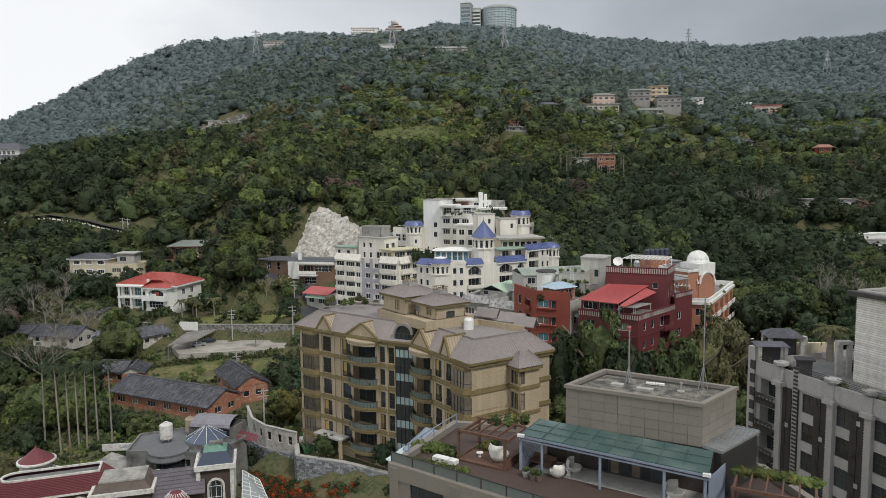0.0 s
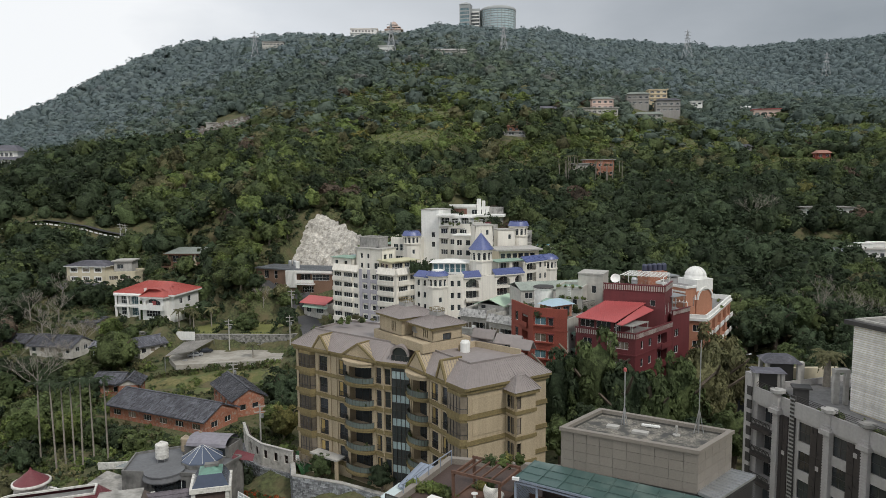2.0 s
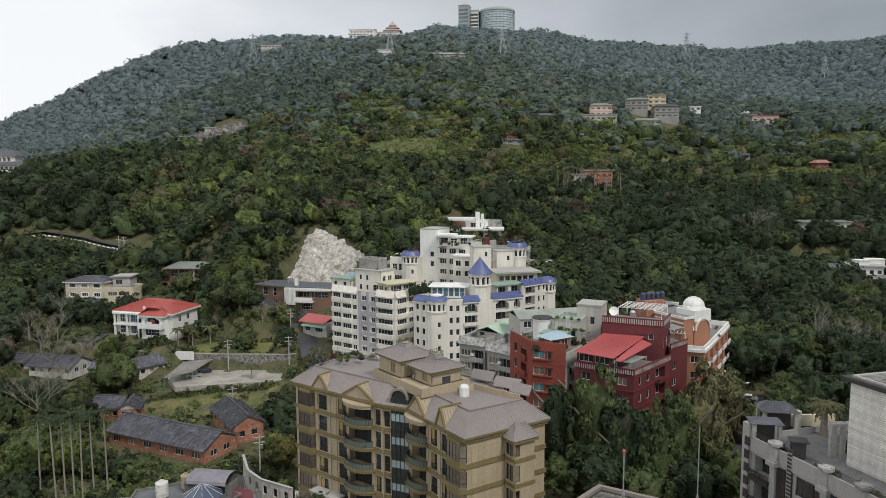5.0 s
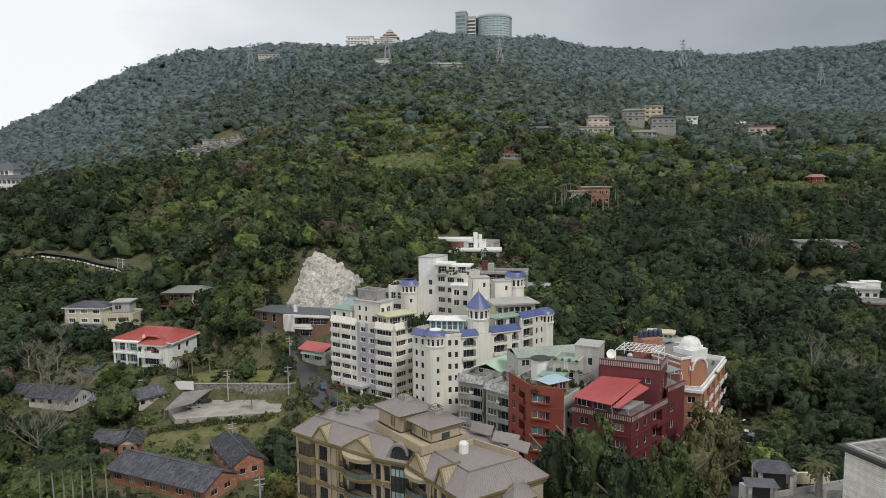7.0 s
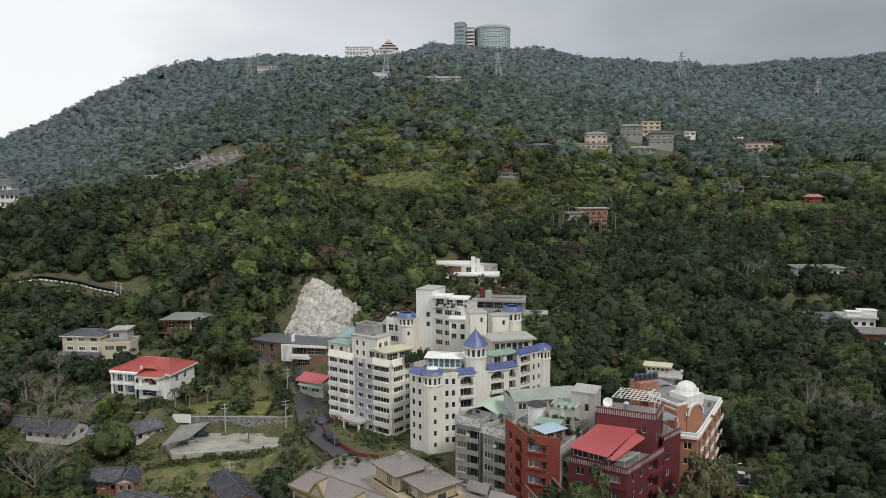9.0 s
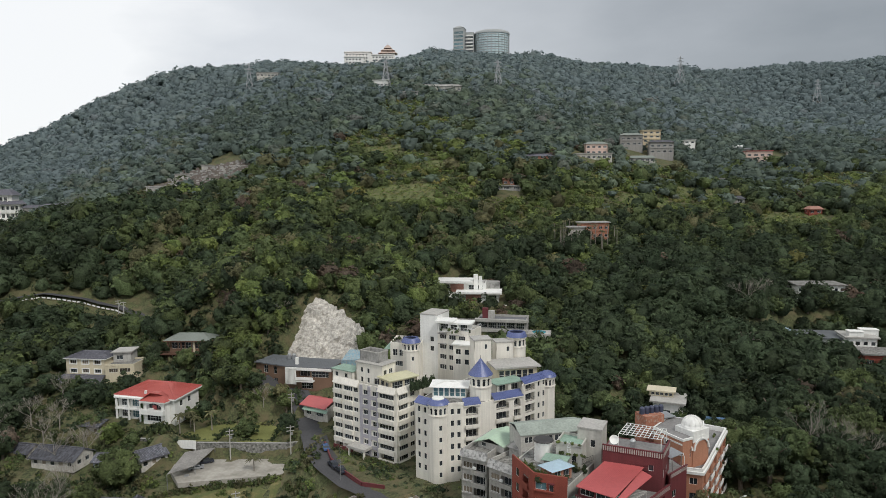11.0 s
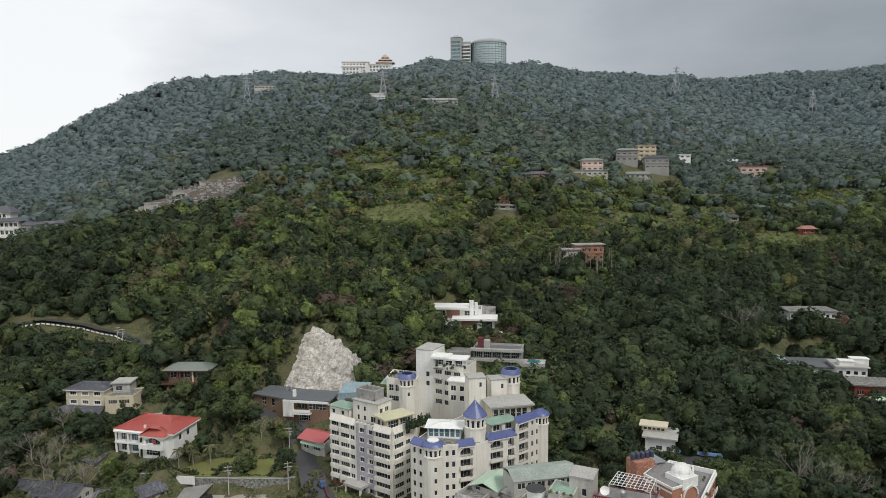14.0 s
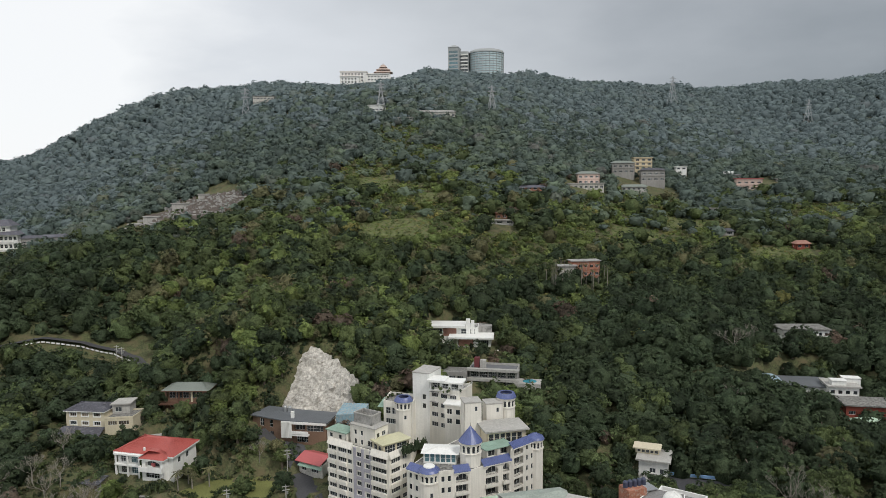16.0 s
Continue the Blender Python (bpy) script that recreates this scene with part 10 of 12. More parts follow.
# ---- houses up the slope ----
def hill_house():
    b = thing("villa", 14, 304, 28, label="modern white hillside villa with flat slabs and a tall chimney", category="villa")
    A = rect(10.0, 307.5, 22, 9, -6)
    body(b, A, 26, 36.6, WHITE_PAINT, {0: [(1.0, 6.0, 33.4, 35.8, "w"), (6.8, 11.0, 33.4, 35.8, "w"), (14.5, 20.5, 33.6, 35.6, "w")]})
    part("wood_panel", Shape().box(6.6, 12.4, -0.15, 0, 32.6, 36.0), RED_PANEL, b, "reddish timber panel", m=wall_pose(A[0], A[1], 0, 0))
    part("upper_roof", Shape().prism(inset(rect(6.5, 307.0, 17, 10.5, -6), -0.4), 36.6, 37.5), WHITE_PAINT, b, "thick white flat roof slab")
    B = rect(18.5, 300.6, 15, 8, -6)
    body(b, B, 26, 32.8, WHITE_PAINT, {0: [(0.8, 4.8, 29.6, 32.0, "w"), (9.5, 14.0, 29.6, 32.0, "w")]})
    part("wood_panel", Shape().box(1.0, 7.4, -0.15, 0, 29.4, 32.4), RED_PANEL, b, m=wall_pose(B[0], B[1], 0, 0))
    part("lower_roof", Shape().prism(inset(rect(17.4, 300.0, 19, 10, -6), -0.3), 32.8, 33.6), WHITE_PAINT, b, "thick white flat roof slab")
    part("terrace_slab", Shape().prism(rect(16, 296.4, 26, 5, -6), 27.2, 28.4), WHITE_PAINT, b)
    part("chimney", Shape().box(15.2, 17.0, 301.8, 303.6, 26, 40.2).box(17.4, 18.8, 302.2, 303.4, 26, 39.4), WHITE_PAINT, b, "tall white twin chimney")
    part("stone_wing", Shape().prism(rect(23.5, 307.6, 7, 6, -6), 26, 36.4), GREY_CONC, b)
    part("pool_wall", Shape().prism(rect(32.5, 301.5, 13, 4, 4), 24, 29.2), PALE_CONC, b)
    g = long_wall("wall_villa", [(-8, 291), (6, 289.5), (30, 289)], 26.4, 0.5, WHITEWASH, "white garden wall below the hillside villa")
    return b


def pool_house():
    b = thing("villa", 24, 263, 22, label="low grey modern villa with long balconies and a red chimney", category="villa")
    A = [(14.4, 262.6), (32.4, 258.6), (34.4, 267.0), (16.4, 271.0)]
    L = 18.4
    body(b, A, 20, 28.2, GREY_RENDER, {0: [(0.6 + 3.5 * i, 3.6 + 3.5 * i, z, z + 2.1, "w") for i in range(5) for z in (25.6, 22.2)]})
    m = wall_pose(A[0], A[1], 0, 0)
    for z in (24.4, 28.2):
        part("long_slab", Shape().box(-0.8, L + 0.8, -1.6, 0.3, z, z + 1.0), PALE_CONC, b, "pale concrete balcony slab", m=m)
    flat_roof(b, A, 28.4, GREY_DECK, 0.8, PALE_CONC)
    part("red_chimney", Shape().box(1.6, 3.6, 2, 4, 28.2, 32.6), MAROON, b, "dark red stack", m=m)
    part("stair_block", Shape().box(3.8, 6.0, 2, 4.4, 28.2, 31.6), PALE_CONC, b, m=m)
    W = rect(8.5, 264.5, 11, 7, -12)
    body(b, W, 20, 27.2, GREY_RENDER, {0: [(1 + 3.2 * i, 3.4 + 3.2 * i, 24.6, 26.4, "w") for i in range(3)]})
    flat_roof(b, W, 27.4, ROOF_DECK, 0.6, GREY_RENDER)
    solid("swimming_pool", Shape().lathe([(0, 24.6), (2.3, 24.6), (2.6, 24.5), (2.6, 22.4)], 20, 37.2, 259.0), POOL, "small round turquoise garden pool", "pool")
    part("garden_deck", Shape().prism(rect(36.5, 259, 10, 7, -12), 21, 24.45), PALE_CONC, b)
    return b


def white_court_house():
    b = thing("villa", 65, 205, 11, label="two-storey white house with a tiered roof beside a dark court", category="villa")
    A = rect(68.8, 207.5, 8.5, 9.0, -22)
    body(b, A, 5, 15.2, WHITE_PAINT, {0: [(3.2, 5.0, 11.6, 13.0, "w"), (6.2, 7.4, 10.0, 13.0, "w")], 1: [(2.0, 3.2, 10.4, 13.4, "g")]})
    part("roof", Shape().prism(inset(A, -0.9), 15.2, 15.7), PALE_CONC, b, "pale tiered flat roof")
    A2 = rect(67.4, 210.0, 7.0, 4.0, -22)
    body(b, A2, 15.7, 17.2, CREAM, {0: [(0.6 + 1.3 * i, 1.6 + 1.3 * i, 16.0, 16.9, "w") for i in range(5)]})
    part("upper_roof", Shape().prism(inset(A2, -0.7), 17.2, 17.6), CREAM, b)
    B = rect(66.2, 201.4, 5.5, 4.5, -22)
    body(b, B, 5, 10.6, WHITE_PAINT, {0: [(1.8, 3.0, 8.0, 10.2, "w")]})
    part("porch_roof", hip_roof(inset(B, -0.7), 10.6, 1.2, 2.2), GREY_CONC, b)
    return b


white_court_house()
GREY_RENDER = material("grey_render", (0.30, 0.29, 0.275), 0.85, grain=0.15, patch=0.2, streak=0.25)
RED_PANEL = material("reddish_panel", (0.33, 0.17, 0.13), 0.7, grain=0.2, patch=0.15)
POOL = material("pool_water", (0.06, 0.30, 0.38), 0.05, grain=0.1)
COURT = material("dark_court", (0.055, 0.056, 0.062), 0.9, grain=0.25, patch=0.25, patch_scale=0.2)
hill_house()
pool_house()


def platform(name, poly, z, mat, label, cat, base):
    return solid(name, Shape().prism(poly, base, z), mat, label, cat, kind="structure")


platform("pavement_court", [(68, 193), (86, 188), (90, 200), (70, 206)], 9.6, COURT, "dark asphalt court behind a low wall", "court", 4)
ed = thing("court_rail", 79, 203, 11.4, label="blue and white barrier along the edge of the court", category="barrier")
part("rail", Shape().bar((71, 206, 10.4), (90, 200.4, 10.4), 0.3, 0.9), material("blue_barrier", (0.22, 0.38, 0.62), 0.6, grain=0.15), ed)
part("kerb", Shape().bar((71, 206.3, 10.0), (90, 200.7, 10.0), 0.6, 0.5), WHITE_PAINT, ed)


def plain_house(x, y, z, w, d, h, turn, mat, roof_mat, label, storey=3.2, roof="flat", wins=4, deep=14, group=""):
    """A small far-off house with its storeys, windows and roof."""
    b = thing("house", x, y, z, turn, label, "house", group)
    A = rect(x, y, w, d, turn)
    n = max(1, int(h / storey))
    st = w / wins
    ops = [(st * i + st * 0.22, st * i + st * 0.78, z + k * h / n + 0.9, z + k * h / n + 2.3, "w") for i in range(wins) for k in range(n)]
    ops1 = [(d * 0.25, d * 0.45, z + k * h / n + 0.9, z + k * h / n + 2.3, "w") for k in range(n)]
    body(b, A, z - deep, z + h, mat, {0: ops, 1: ops1, 3: ops1})
    for k in range(1, n):
        part("floor_band", ring(Shape(), A, 0.1, z + k * h / n - 0.25, z + k * h / n + 0.1, 0.35), mat, b)
    if roof == "flat":
        part("roof", Shape().prism(inset(A, -0.7), z + h, z + h + 0.5), roof_mat, b)
    else:
        part("roof", hip_roof(inset(A, -0.8), z + h, 1.8, min(w, d) * 0.42), roof_mat, b)
    return b


PINKISH = material("pink_render", (0.60, 0.46, 0.40), 0.8, grain=0.1, patch=0.15, streak=0.15)
PEACH = material("peach_render", (0.62, 0.52, 0.36), 0.8, grain=0.1, patch=0.12)
plain_house(117.0, 523.0, 97.5, 16.2, 10, 7.6, 0, PINKISH, GREEN_GREY, "pink two-storey hillside house with a grey-green roof", roof='hip')
plain_house(113.6, 514.0, 93.8, 26.3, 6, 4.0, 0, WHITEWASH, PALE_CONC, "long white terrace wall house on the slope", wins=7, deep=5)
plain_house(156.1, 571.0, 105.5, 17.8, 10, 8.4, -4, GREY_RENDER, GREEN_GREY, "grey hillside house with a dark hipped roof", roof='hip', deep=6)
plain_house(174.8, 580.0, 108.2, 14.4, 10, 9.8, -4, PEACH, PEACH, "peach three-storey hillside house with balconies", wins=3, deep=8)
plain_house(177.3, 560.5, 99.0, 18.5, 9, 8.7, -8, GREY_RENDER, DARK_TILE, "grey hillside house with a dark flat roof", roof='hip', deep=6)
plain_house(154.4, 533.0, 91.9, 18.8, 6, 3.1, -4, PALE_CONC, GREEN_GREY, "low pale house with a grey roof on the slope", roof='hip', wins=5, deep=4)
plain_house(214.9, 603.0, 107.8, 9.3, 6, 3.3, -5, WHITE_PAINT, WHITE_PAINT, "small white hillside hut", wins=2, deep=6)
plain_house(254.9, 560.5, 91.1, 19.5, 9, 9.1, -12, PINKISH, RED_SHEET, "pink hillside house with red roof edges", deep=6)
plain_house(252.6, 593.5, 99.2, 18.3, 7, 4.2, -8, GREY_RENDER, STEEL, "low grey roofed house with round white tanks", wins=5, deep=6)
for i in range(3):
    solid("roof_tank", Shape().lathe([(0, -0.4), (1.3, -0.4), (1.4, 1.3), (0.9, 2.1), (0, 2.3)], 14), WHITE_METAL, "round white water tank on the low house", "tank", "hill tanks", m=pose(249.7 + 3.2 * i, 594, 104.4))
plain_house(288.2, 571.5, 97.5, 9.3, 5, 2.2, 0, PALE_CONC, PALE_CONC, "low pale shed on the slope", wins=2, deep=4)
plain_house(70.7, 490.0, 93.3, 18.3, 6, 2.3, 2, OLD_BRICK, DARK_TILE, "low dark-roofed farmhouse on the slope", roof='hip', wins=4, deep=4)
plain_house(204.7, 501.0, 76.6, 16.1, 6, 2.7, -6, GREY_CONC, CORRUGATED, "low farm shed with a sheet roof", wins=3, deep=4)
plain_house(189.4, 448.0, 64.2, 10.7, 6, 2.7, -6, GREY_CONC, DARK_TILE, "dark-roofed farm shed in the growth", wins=2, roof='hip', deep=4)
plain_house(81.6, 369.5, 49.5, 15.1, 7, 8.2, 6, OLD_BRICK, GREY_CONC, "half-ruined brick hillside house", wins=5, deep=5)
plain_house(71.1, 364.0, 49.7, 9.3, 6, 6.0, 6, WHITEWASH, GREY_CONC, "half-ruined white hillside hut", wins=3, deep=5)
plain_house(161.2, 297.5, 28.8, 19.4, 11, 6.7, -4, WHITE_PAINT, ROOF_DECK, "white flat-roofed house among the trees", wins=8)
plain_house(155.4, 257.0, 11.8, 10.4, 10, 10.6, -12, WHITE_PAINT, PALE_CONC, "white house with a flat roof and roof boxes", wins=4)
plain_house(145.4, 264.5, 15.0, 17.8, 13, 5.9, -12, WHITE_PAINT, RIBBED_DARK, "low white house with a dark flat roof terrace", wins=6)
plain_house(132.4, 266.0, 18.4, 7.5, 8, 3.6, -12, WHITEWASH, SKY_SHEET, "small house with a pale blue pitched roof", roof='hip', wins=2)
plain_house(157.0, 243.0, 11.3, 16.5, 10, 8.2, -12, BRICK_RED, ROOF_DECK, "brick house with a weathered flat roof")
plain_house(148.3, 226.5, 11.4, 8.7, 9, 6.1, -12, WHITEWASH, MINT_SHEET, "small house with a pale green pitched roof", roof='hip', wins=3)
for x, y, z, w, h in ((153.4, 255, 22.2, 5.0, 2.3), (160.1, 258, 21.5, 6.0, 3.0)):
    solid("roof_box", Shape().prism(rect(x, y, w, 3.5, -14), z, z + h).prism(rect(x, y, w + 0.5, 4.0, -14), z + h, z + h + 0.2), WHITE_PAINT, "white box room on the flat roof", "roof room", "roof rooms")
plain_house(42.2, 430.0, 73.7, 17.7, 6, 2.6, 0, GREY_CONC, CORRUGATED, "low farm shed between garden plots", wins=3, deep=3)
plain_house(44.3, 438.5, 76.7, 7.1, 5, 3.6, 0, OLD_BRICK, RED_PANEL, "small red-roofed farm hut on the slope", wins=2, roof='hip', deep=3)
plain_house(220.8, 412, 58.7, 8, 5, 3.0, 0, BRICK_RED, RED_PANEL, "small red-roofed hut on the slope", wins=2, roof="hip")
plain_house(4.5, 657, 159.5, 38, 7, 4.5, 2, WHITEWASH, GREY_CONC, "long low house on the upper slope", wins=9, roof="hip")
plain_house(-30, 651, 156, 30, 4, 2.4, -12, PALE_CONC, PALE_CONC, "pale roadside wall on the upper slope", wins=9)
plain_house(-52, 687, 168, 14, 7, 5.5, -5, WHITE_PAINT, WHITE_PAINT, "white house on the upper slope", wins=4)
plain_house(-175, 755, 187, 22, 7, 4, 4, WHITEWASH, GREY_CONC, "low pale house with a long flat roof below the ridge", wins=6)
# temple with tiered roofs on the far left
t = thing("temple", -316, 522, 56, 6, "white tiered temple with grey tiled roofs and balconies", "temple")
for k, (w, d, z, h) in enumerate(((40, 16, 46, 6.5), (36, 14, 53.2, 5), (33, 12, 58.9, 5), (26, 10, 66.4, 4))):
    A = rect(-316 - 2 * k, 522, w, d, 4)
    body(t, A, z - (12 if k == 0 else 0), z + h, WHITE_PAINT, {0: [(1.2 + 3.2 * i, 3.4 + 3.2 * i, z + h - 3.4, z + h - 0.8, "w") for i in range(int(w / 3.3))]})
    part("balcony_slab", ring(Shape(), A, 0.2, z + h, z + h + 0.6, 1.2), WHITE_PAINT, t)
    for i in range(int(w / 3.3) + 1):
        part("column", Shape().box(0.6 + 3.2 * i, 1.0 + 3.2 * i, -1.1, -0.7, z, z + h), WHITE_PAINT, t, m=wall_pose(A[0], A[1], 0, 0))
part("lower_roof", hip_roof(inset(rect(-320, 522, 33, 13, 4), -2.2), 64.5, 2.4, 4.0), DARK_TILE, t, "wide grey tiled eave")
part("roof", hip_roof(inset(rect(-322, 522, 26, 10, 4), -1.8), 71.0, 4.2, 4.6), DARK_TILE, t)
for i, (x, w_) in enumerate(((-288, 16), (-274, 12), (-262, 9))):
    plain_house(x, 512 - 6 * i, gz(x, 512 - 6 * i) + 2.0, w_, 7, 4.5, 6, GREY_RENDER, DARK_TILE, "low grey-roofed annexe beside the temple", wins=4, roof="hip", deep=10)
plain_house(-268, 528, 50, 18, 8, 4, 8, GREEN_DECK, GREEN_DECK, "green-roofed sheds beside the temple", wins=4, roof="hip")


# hillside graveyard: stepped terraces of small stones
def graveyard():
    b = thing("graveyard", -190, 510, gz(-190, 510), label="stepped hillside graveyard of small grey tombs and terraces", category="graveyard")
    r = random.Random(8)
    # retaining walls that follow the slope on the lower, western side
    for k in range(9):
        x0, y0, L = -236 + 2.5 * k, 474 + 9.5 * k, 46 - 2.2 * k
        w = Shape()
        for j in range(6):
            xa, xb = x0 + L * j / 6, x0 + L * (j + 1) / 6
            z = gz((xa + xb) / 2, y0 - 0.25 * (j * L / 6))
            w.box(xa, xb + 0.02, y0 - 0.25 * j * L / 6 - 0.6, y0 - 0.25 * j * L / 6 + 5.5, z - 3, z + 1.6 + 0.15 * (j % 3))
        part("terrace", w, TOMB if k % 2 else GREY_CONC, b, "stepped stone terrace wall")
    for j, (x, y, w_, h_) in enumerate(((-206, 520, 11, 4.5), (-214, 508, 8, 3.6), (-192, 541, 12, 4.0), (-176, 548, 8, 3.0))):
        z = gz(x, y)
        part("tomb_hall", Shape().prism(rect(x, y, w_, 5, 14), z - 4, z + h_).prism(rect(x, y, w_ + 1.2, 6.2, 14), z + h_, z + h_ + 0.5), PALE_CONC, b, "pale flat-roofed tomb hall")
    s1, s2, s3 = Shape(), Shape(), Shape()
    corner = ((-214, 488), (-152, 454), (-131, 490), (-133, 526), (-198, 560))

    def inside(x, y):
        return all((q[0] - p[0]) * (y - p[1]) - (q[1] - p[1]) * (x - p[0]) > 0 for p, q in zip(corner, corner[1:] + corner[:1]))
    for i in range(2600):
        x, y = r.uniform(-214, -131), r.uniform(454, 560)
        if not inside(x, y):
            continue
        z = gz(x, y)
        w, h, u = r.uniform(0.5, 1.3), r.uniform(0.7, 2.6), r.random()
        (s1 if u < 0.16 else s2 if u < 0.72 else s3).box(x - w, x + w, y - 0.5, y + 0.5, z - 1.0, z + h)
    for sh_, mat, words in ((s1, PALE_CONC, "pale tombs"), (s2, TOMB, "brownish tombs"), (s3, GREY_CONC, "grey weathered tombs")):
        part("tombs", sh_, mat, b, words)["kind"] = "stuff"


TERRACE_GRASS = material("terrace_grass", (0.105, 0.125, 0.044), 0.95, grain=0.5, scale=0.8, patch=0.4, patch_scale=0.12, stain=(0.17, 0.135, 0.075), stain_at=0.62)
for cx, cy, a, c, t in FIELDS:
    sheet("grass_terrace", rect(cx, cy, 2 * a, 2 * c, t), TERRACE_GRASS, "light green terraced field on the slope", "field", 0.25, n=14)
TOMB = material("brown_grey_tomb", (0.17, 0.145, 0.13), 0.9, grain=0.3, patch=0.3)
graveyard()


# ---- the ridge ----
FADED_WHITE = material("cream_white_render", (0.80, 0.79, 0.76), 0.7, grain=0.05, patch=0.08)
PALE_GLASS = material("silvery_curtain_wall", (0.50, 0.62, 0.65), 0.25, grain=0.06, patch=0.12, patch_scale=0.05, vary=0.06)
GREY_TOWER = material("grey_tower_cladding", (0.36, 0.38, 0.38), 0.6, grain=0.06, patch=0.08)
TERRA = material("terracotta_roof", (0.46, 0.36, 0.31), 0.7, grain=0.15)


def palace():
    b = thing("college_hall", -88, 990, 232, label="pale palace-style hall with tiered terracotta roofs on the ridge", category="building")
    for x, y, w, d, z, h, ins in ((-104, 985, 36, 16, 232, 18, 7), (-108, 972, 26, 12, 230, 12, 5), (-74, 990, 34, 18, 231, 16, 9)):
        A = rect(x, y, w, d, 2)
        body(b, A, z - 14, z + h, FADED_WHITE, {0: [(2 + 4.4 * i, 4.4 + 4.4 * i, z + h - 4 - 4.2 * k, z + h - 2 - 4.2 * k, "w") for i in range(ins) for k in range(3)]})
        part("cornice", ring(Shape(), A, 0.3, z + h, z + h + 0.9, 0.9), FADED_WHITE, b)
        part("roof", hip_roof(inset(A, -0.6), z + h + 0.9, 0.9, 4.5), TERRA, b)
    for w, z in ((24, 250), (17, 254)):
        A = rect(-64, 992, w, w * 0.7, 2)
        part("tier_wall", Shape().prism(inset(A, 2.5), z - 3.5, z + 0.2), FADED_WHITE, b)
        part("tier_roof", hip_roof(inset(A, -1.0), z, 3.4, 5.5), TERRA, b, "upswept terracotta roof tier")
    A = rect(-64, 992, 9, 7, 2)
    part("crown_roof", hip_roof(inset(A, -0.8), 257.5, 4.0, 3.2), TERRA, b)
    part("finial", Shape().lathe([(0.6, 260), (0.9, 261.5), (0.3, 262.5), (0, 265)], 10, -64, 992), TERRA, b)


palace()


def ridge_towers():
    b = thing("office_tower", 42, 1000, 240, label="grey ridge-top tower with a stepped glazed front", category="tower")
    A = [(26, 990), (40, 986), (44, 1004), (30, 1008)]
    body(b, A, 222, 284, GREY_TOWER, {0: [(1.0, 13.4, 236 + 5 * k, 239.2 + 5 * k, "b") for k in range(9)]})
    part("roof", hip_roof(inset(A, -0.5), 284, 3.6, 6.0), GREY_TOWER, b)
    B_ = [(41, 994), (54, 992), (56, 1008), (44, 1010)]
    body(b, B_, 222, 279, GREY_TOWER, {0: [(0.8, 12.2, 234 + 4.6 * k, 236.6 + 4.6 * k, "w") for k in range(9)]})
    for k in range(9):
        part("balcony_band", Shape().box(3.0, 12.4, -1.6, 0, 236.8 + 4.6 * k, 238.4 + 4.6 * k), FADED_WHITE, b, "pale balcony band", m=wall_pose(B_[0], B_[1], 0, 0))
    c = thing("office_tower", 80, 1000, 240, label="round ridge-top tower clad in silvery glass bands", category="tower")
    part("drum", Shape().lathe([(24, 222), (24, 277)], 56, 80, 1006), PALE_GLASS, c, smooth=True)
    for k in range(15):
        part("floor_band", Shape().lathe([(24.05, 228 + 3.3 * k), (24.4, 228.1 + 3.3 * k), (24.4, 228.8 + 3.3 * k), (24.05, 228.9 + 3.3 * k)], 56, 80, 1006), GREY_TOWER, c, smooth=True)
    part("roof_rim", Shape().lathe([(24.8, 277), (24.8, 279), (23.5, 280.6), (20, 282), (0, 283)], 56, 80, 1006), GREY_TOWER, c, "grey domed rim", smooth=True)
    s = Shape()
    for a in range(0, 360, 12):
        x, y = 80 + 24.3 * math.cos(radians(a)), 1006 + 24.3 * math.sin(radians(a))
        s.bar((x, y, 223), (x, y, 277), 0.5)
    part("mullions", s, GREY_TOWER, c)


ridge_towers()


def pylon(x, y, z, h, label):
    p = thing("pylon", x, y, z, 15, label, "pylon", "power pylons")
    s = Shape()
    w = h * 0.13
    lv = [0, 0.3, 0.55, 0.75, 0.9, 1.0]
    for sx in (-1, 1):
        for sy in (-1, 1):
            pts = [(sx * w * (1 - f) ** 1.2 + sx * 0.3, sy * w * (1 - f) ** 1.2 + sy * 0.3, h * f) for f in lv]
            for a, c in zip(pts, pts[1:]):
                s.bar(a, c, 0.34)
    for f0, f1 in zip(lv, lv[1:]):
        w0, w1 = w * (1 - f0) ** 1.2 + 0.3, w * (1 - f1) ** 1.2 + 0.3
        for sy in (-1, 1):
            s.bar((-w0, sy * w0, h * f0), (w1, sy * w1, h * f1), 0.24)
            s.bar((w0, sy * w0, h * f0), (-w1, sy * w1, h * f1), 0.24)
            s.bar((sy * w0, -w0, h * f0), (sy * w1, w1, h * f1), 0.24)
    part("lattice", s, STEEL, p, m=WORLD[p.name])
    for f in (0.68, 0.8, 0.92):
        part("crossarm", Shape().bar((-h * 0.14, 0, h * f), (h * 0.14, 0, h * f), 0.4).bar((-h * 0.14, 0, h * f), (0, 0, h * f + h * 0.05), 0.25).bar((h * 0.14, 0, h * f), (0, 0, h * f + h * 0.05), 0.25), STEEL, p, m=WORLD[p.name])
    return p


pylon(-186, 722, 166, 30, "tall lattice steel power pylon in the woods")
pylon(59.5, 682, 162.4, 29, "tall lattice steel power pylon in the woods")
pylon(-47, 686, 167.8, 28, "lattice steel power pylon below the ridge hall")
pylon(308, 900, 196, 34, "far lattice steel power pylon on the ridge")
pylon(476, 887, 164, 35, "far lattice steel power pylon in the ridge woods")


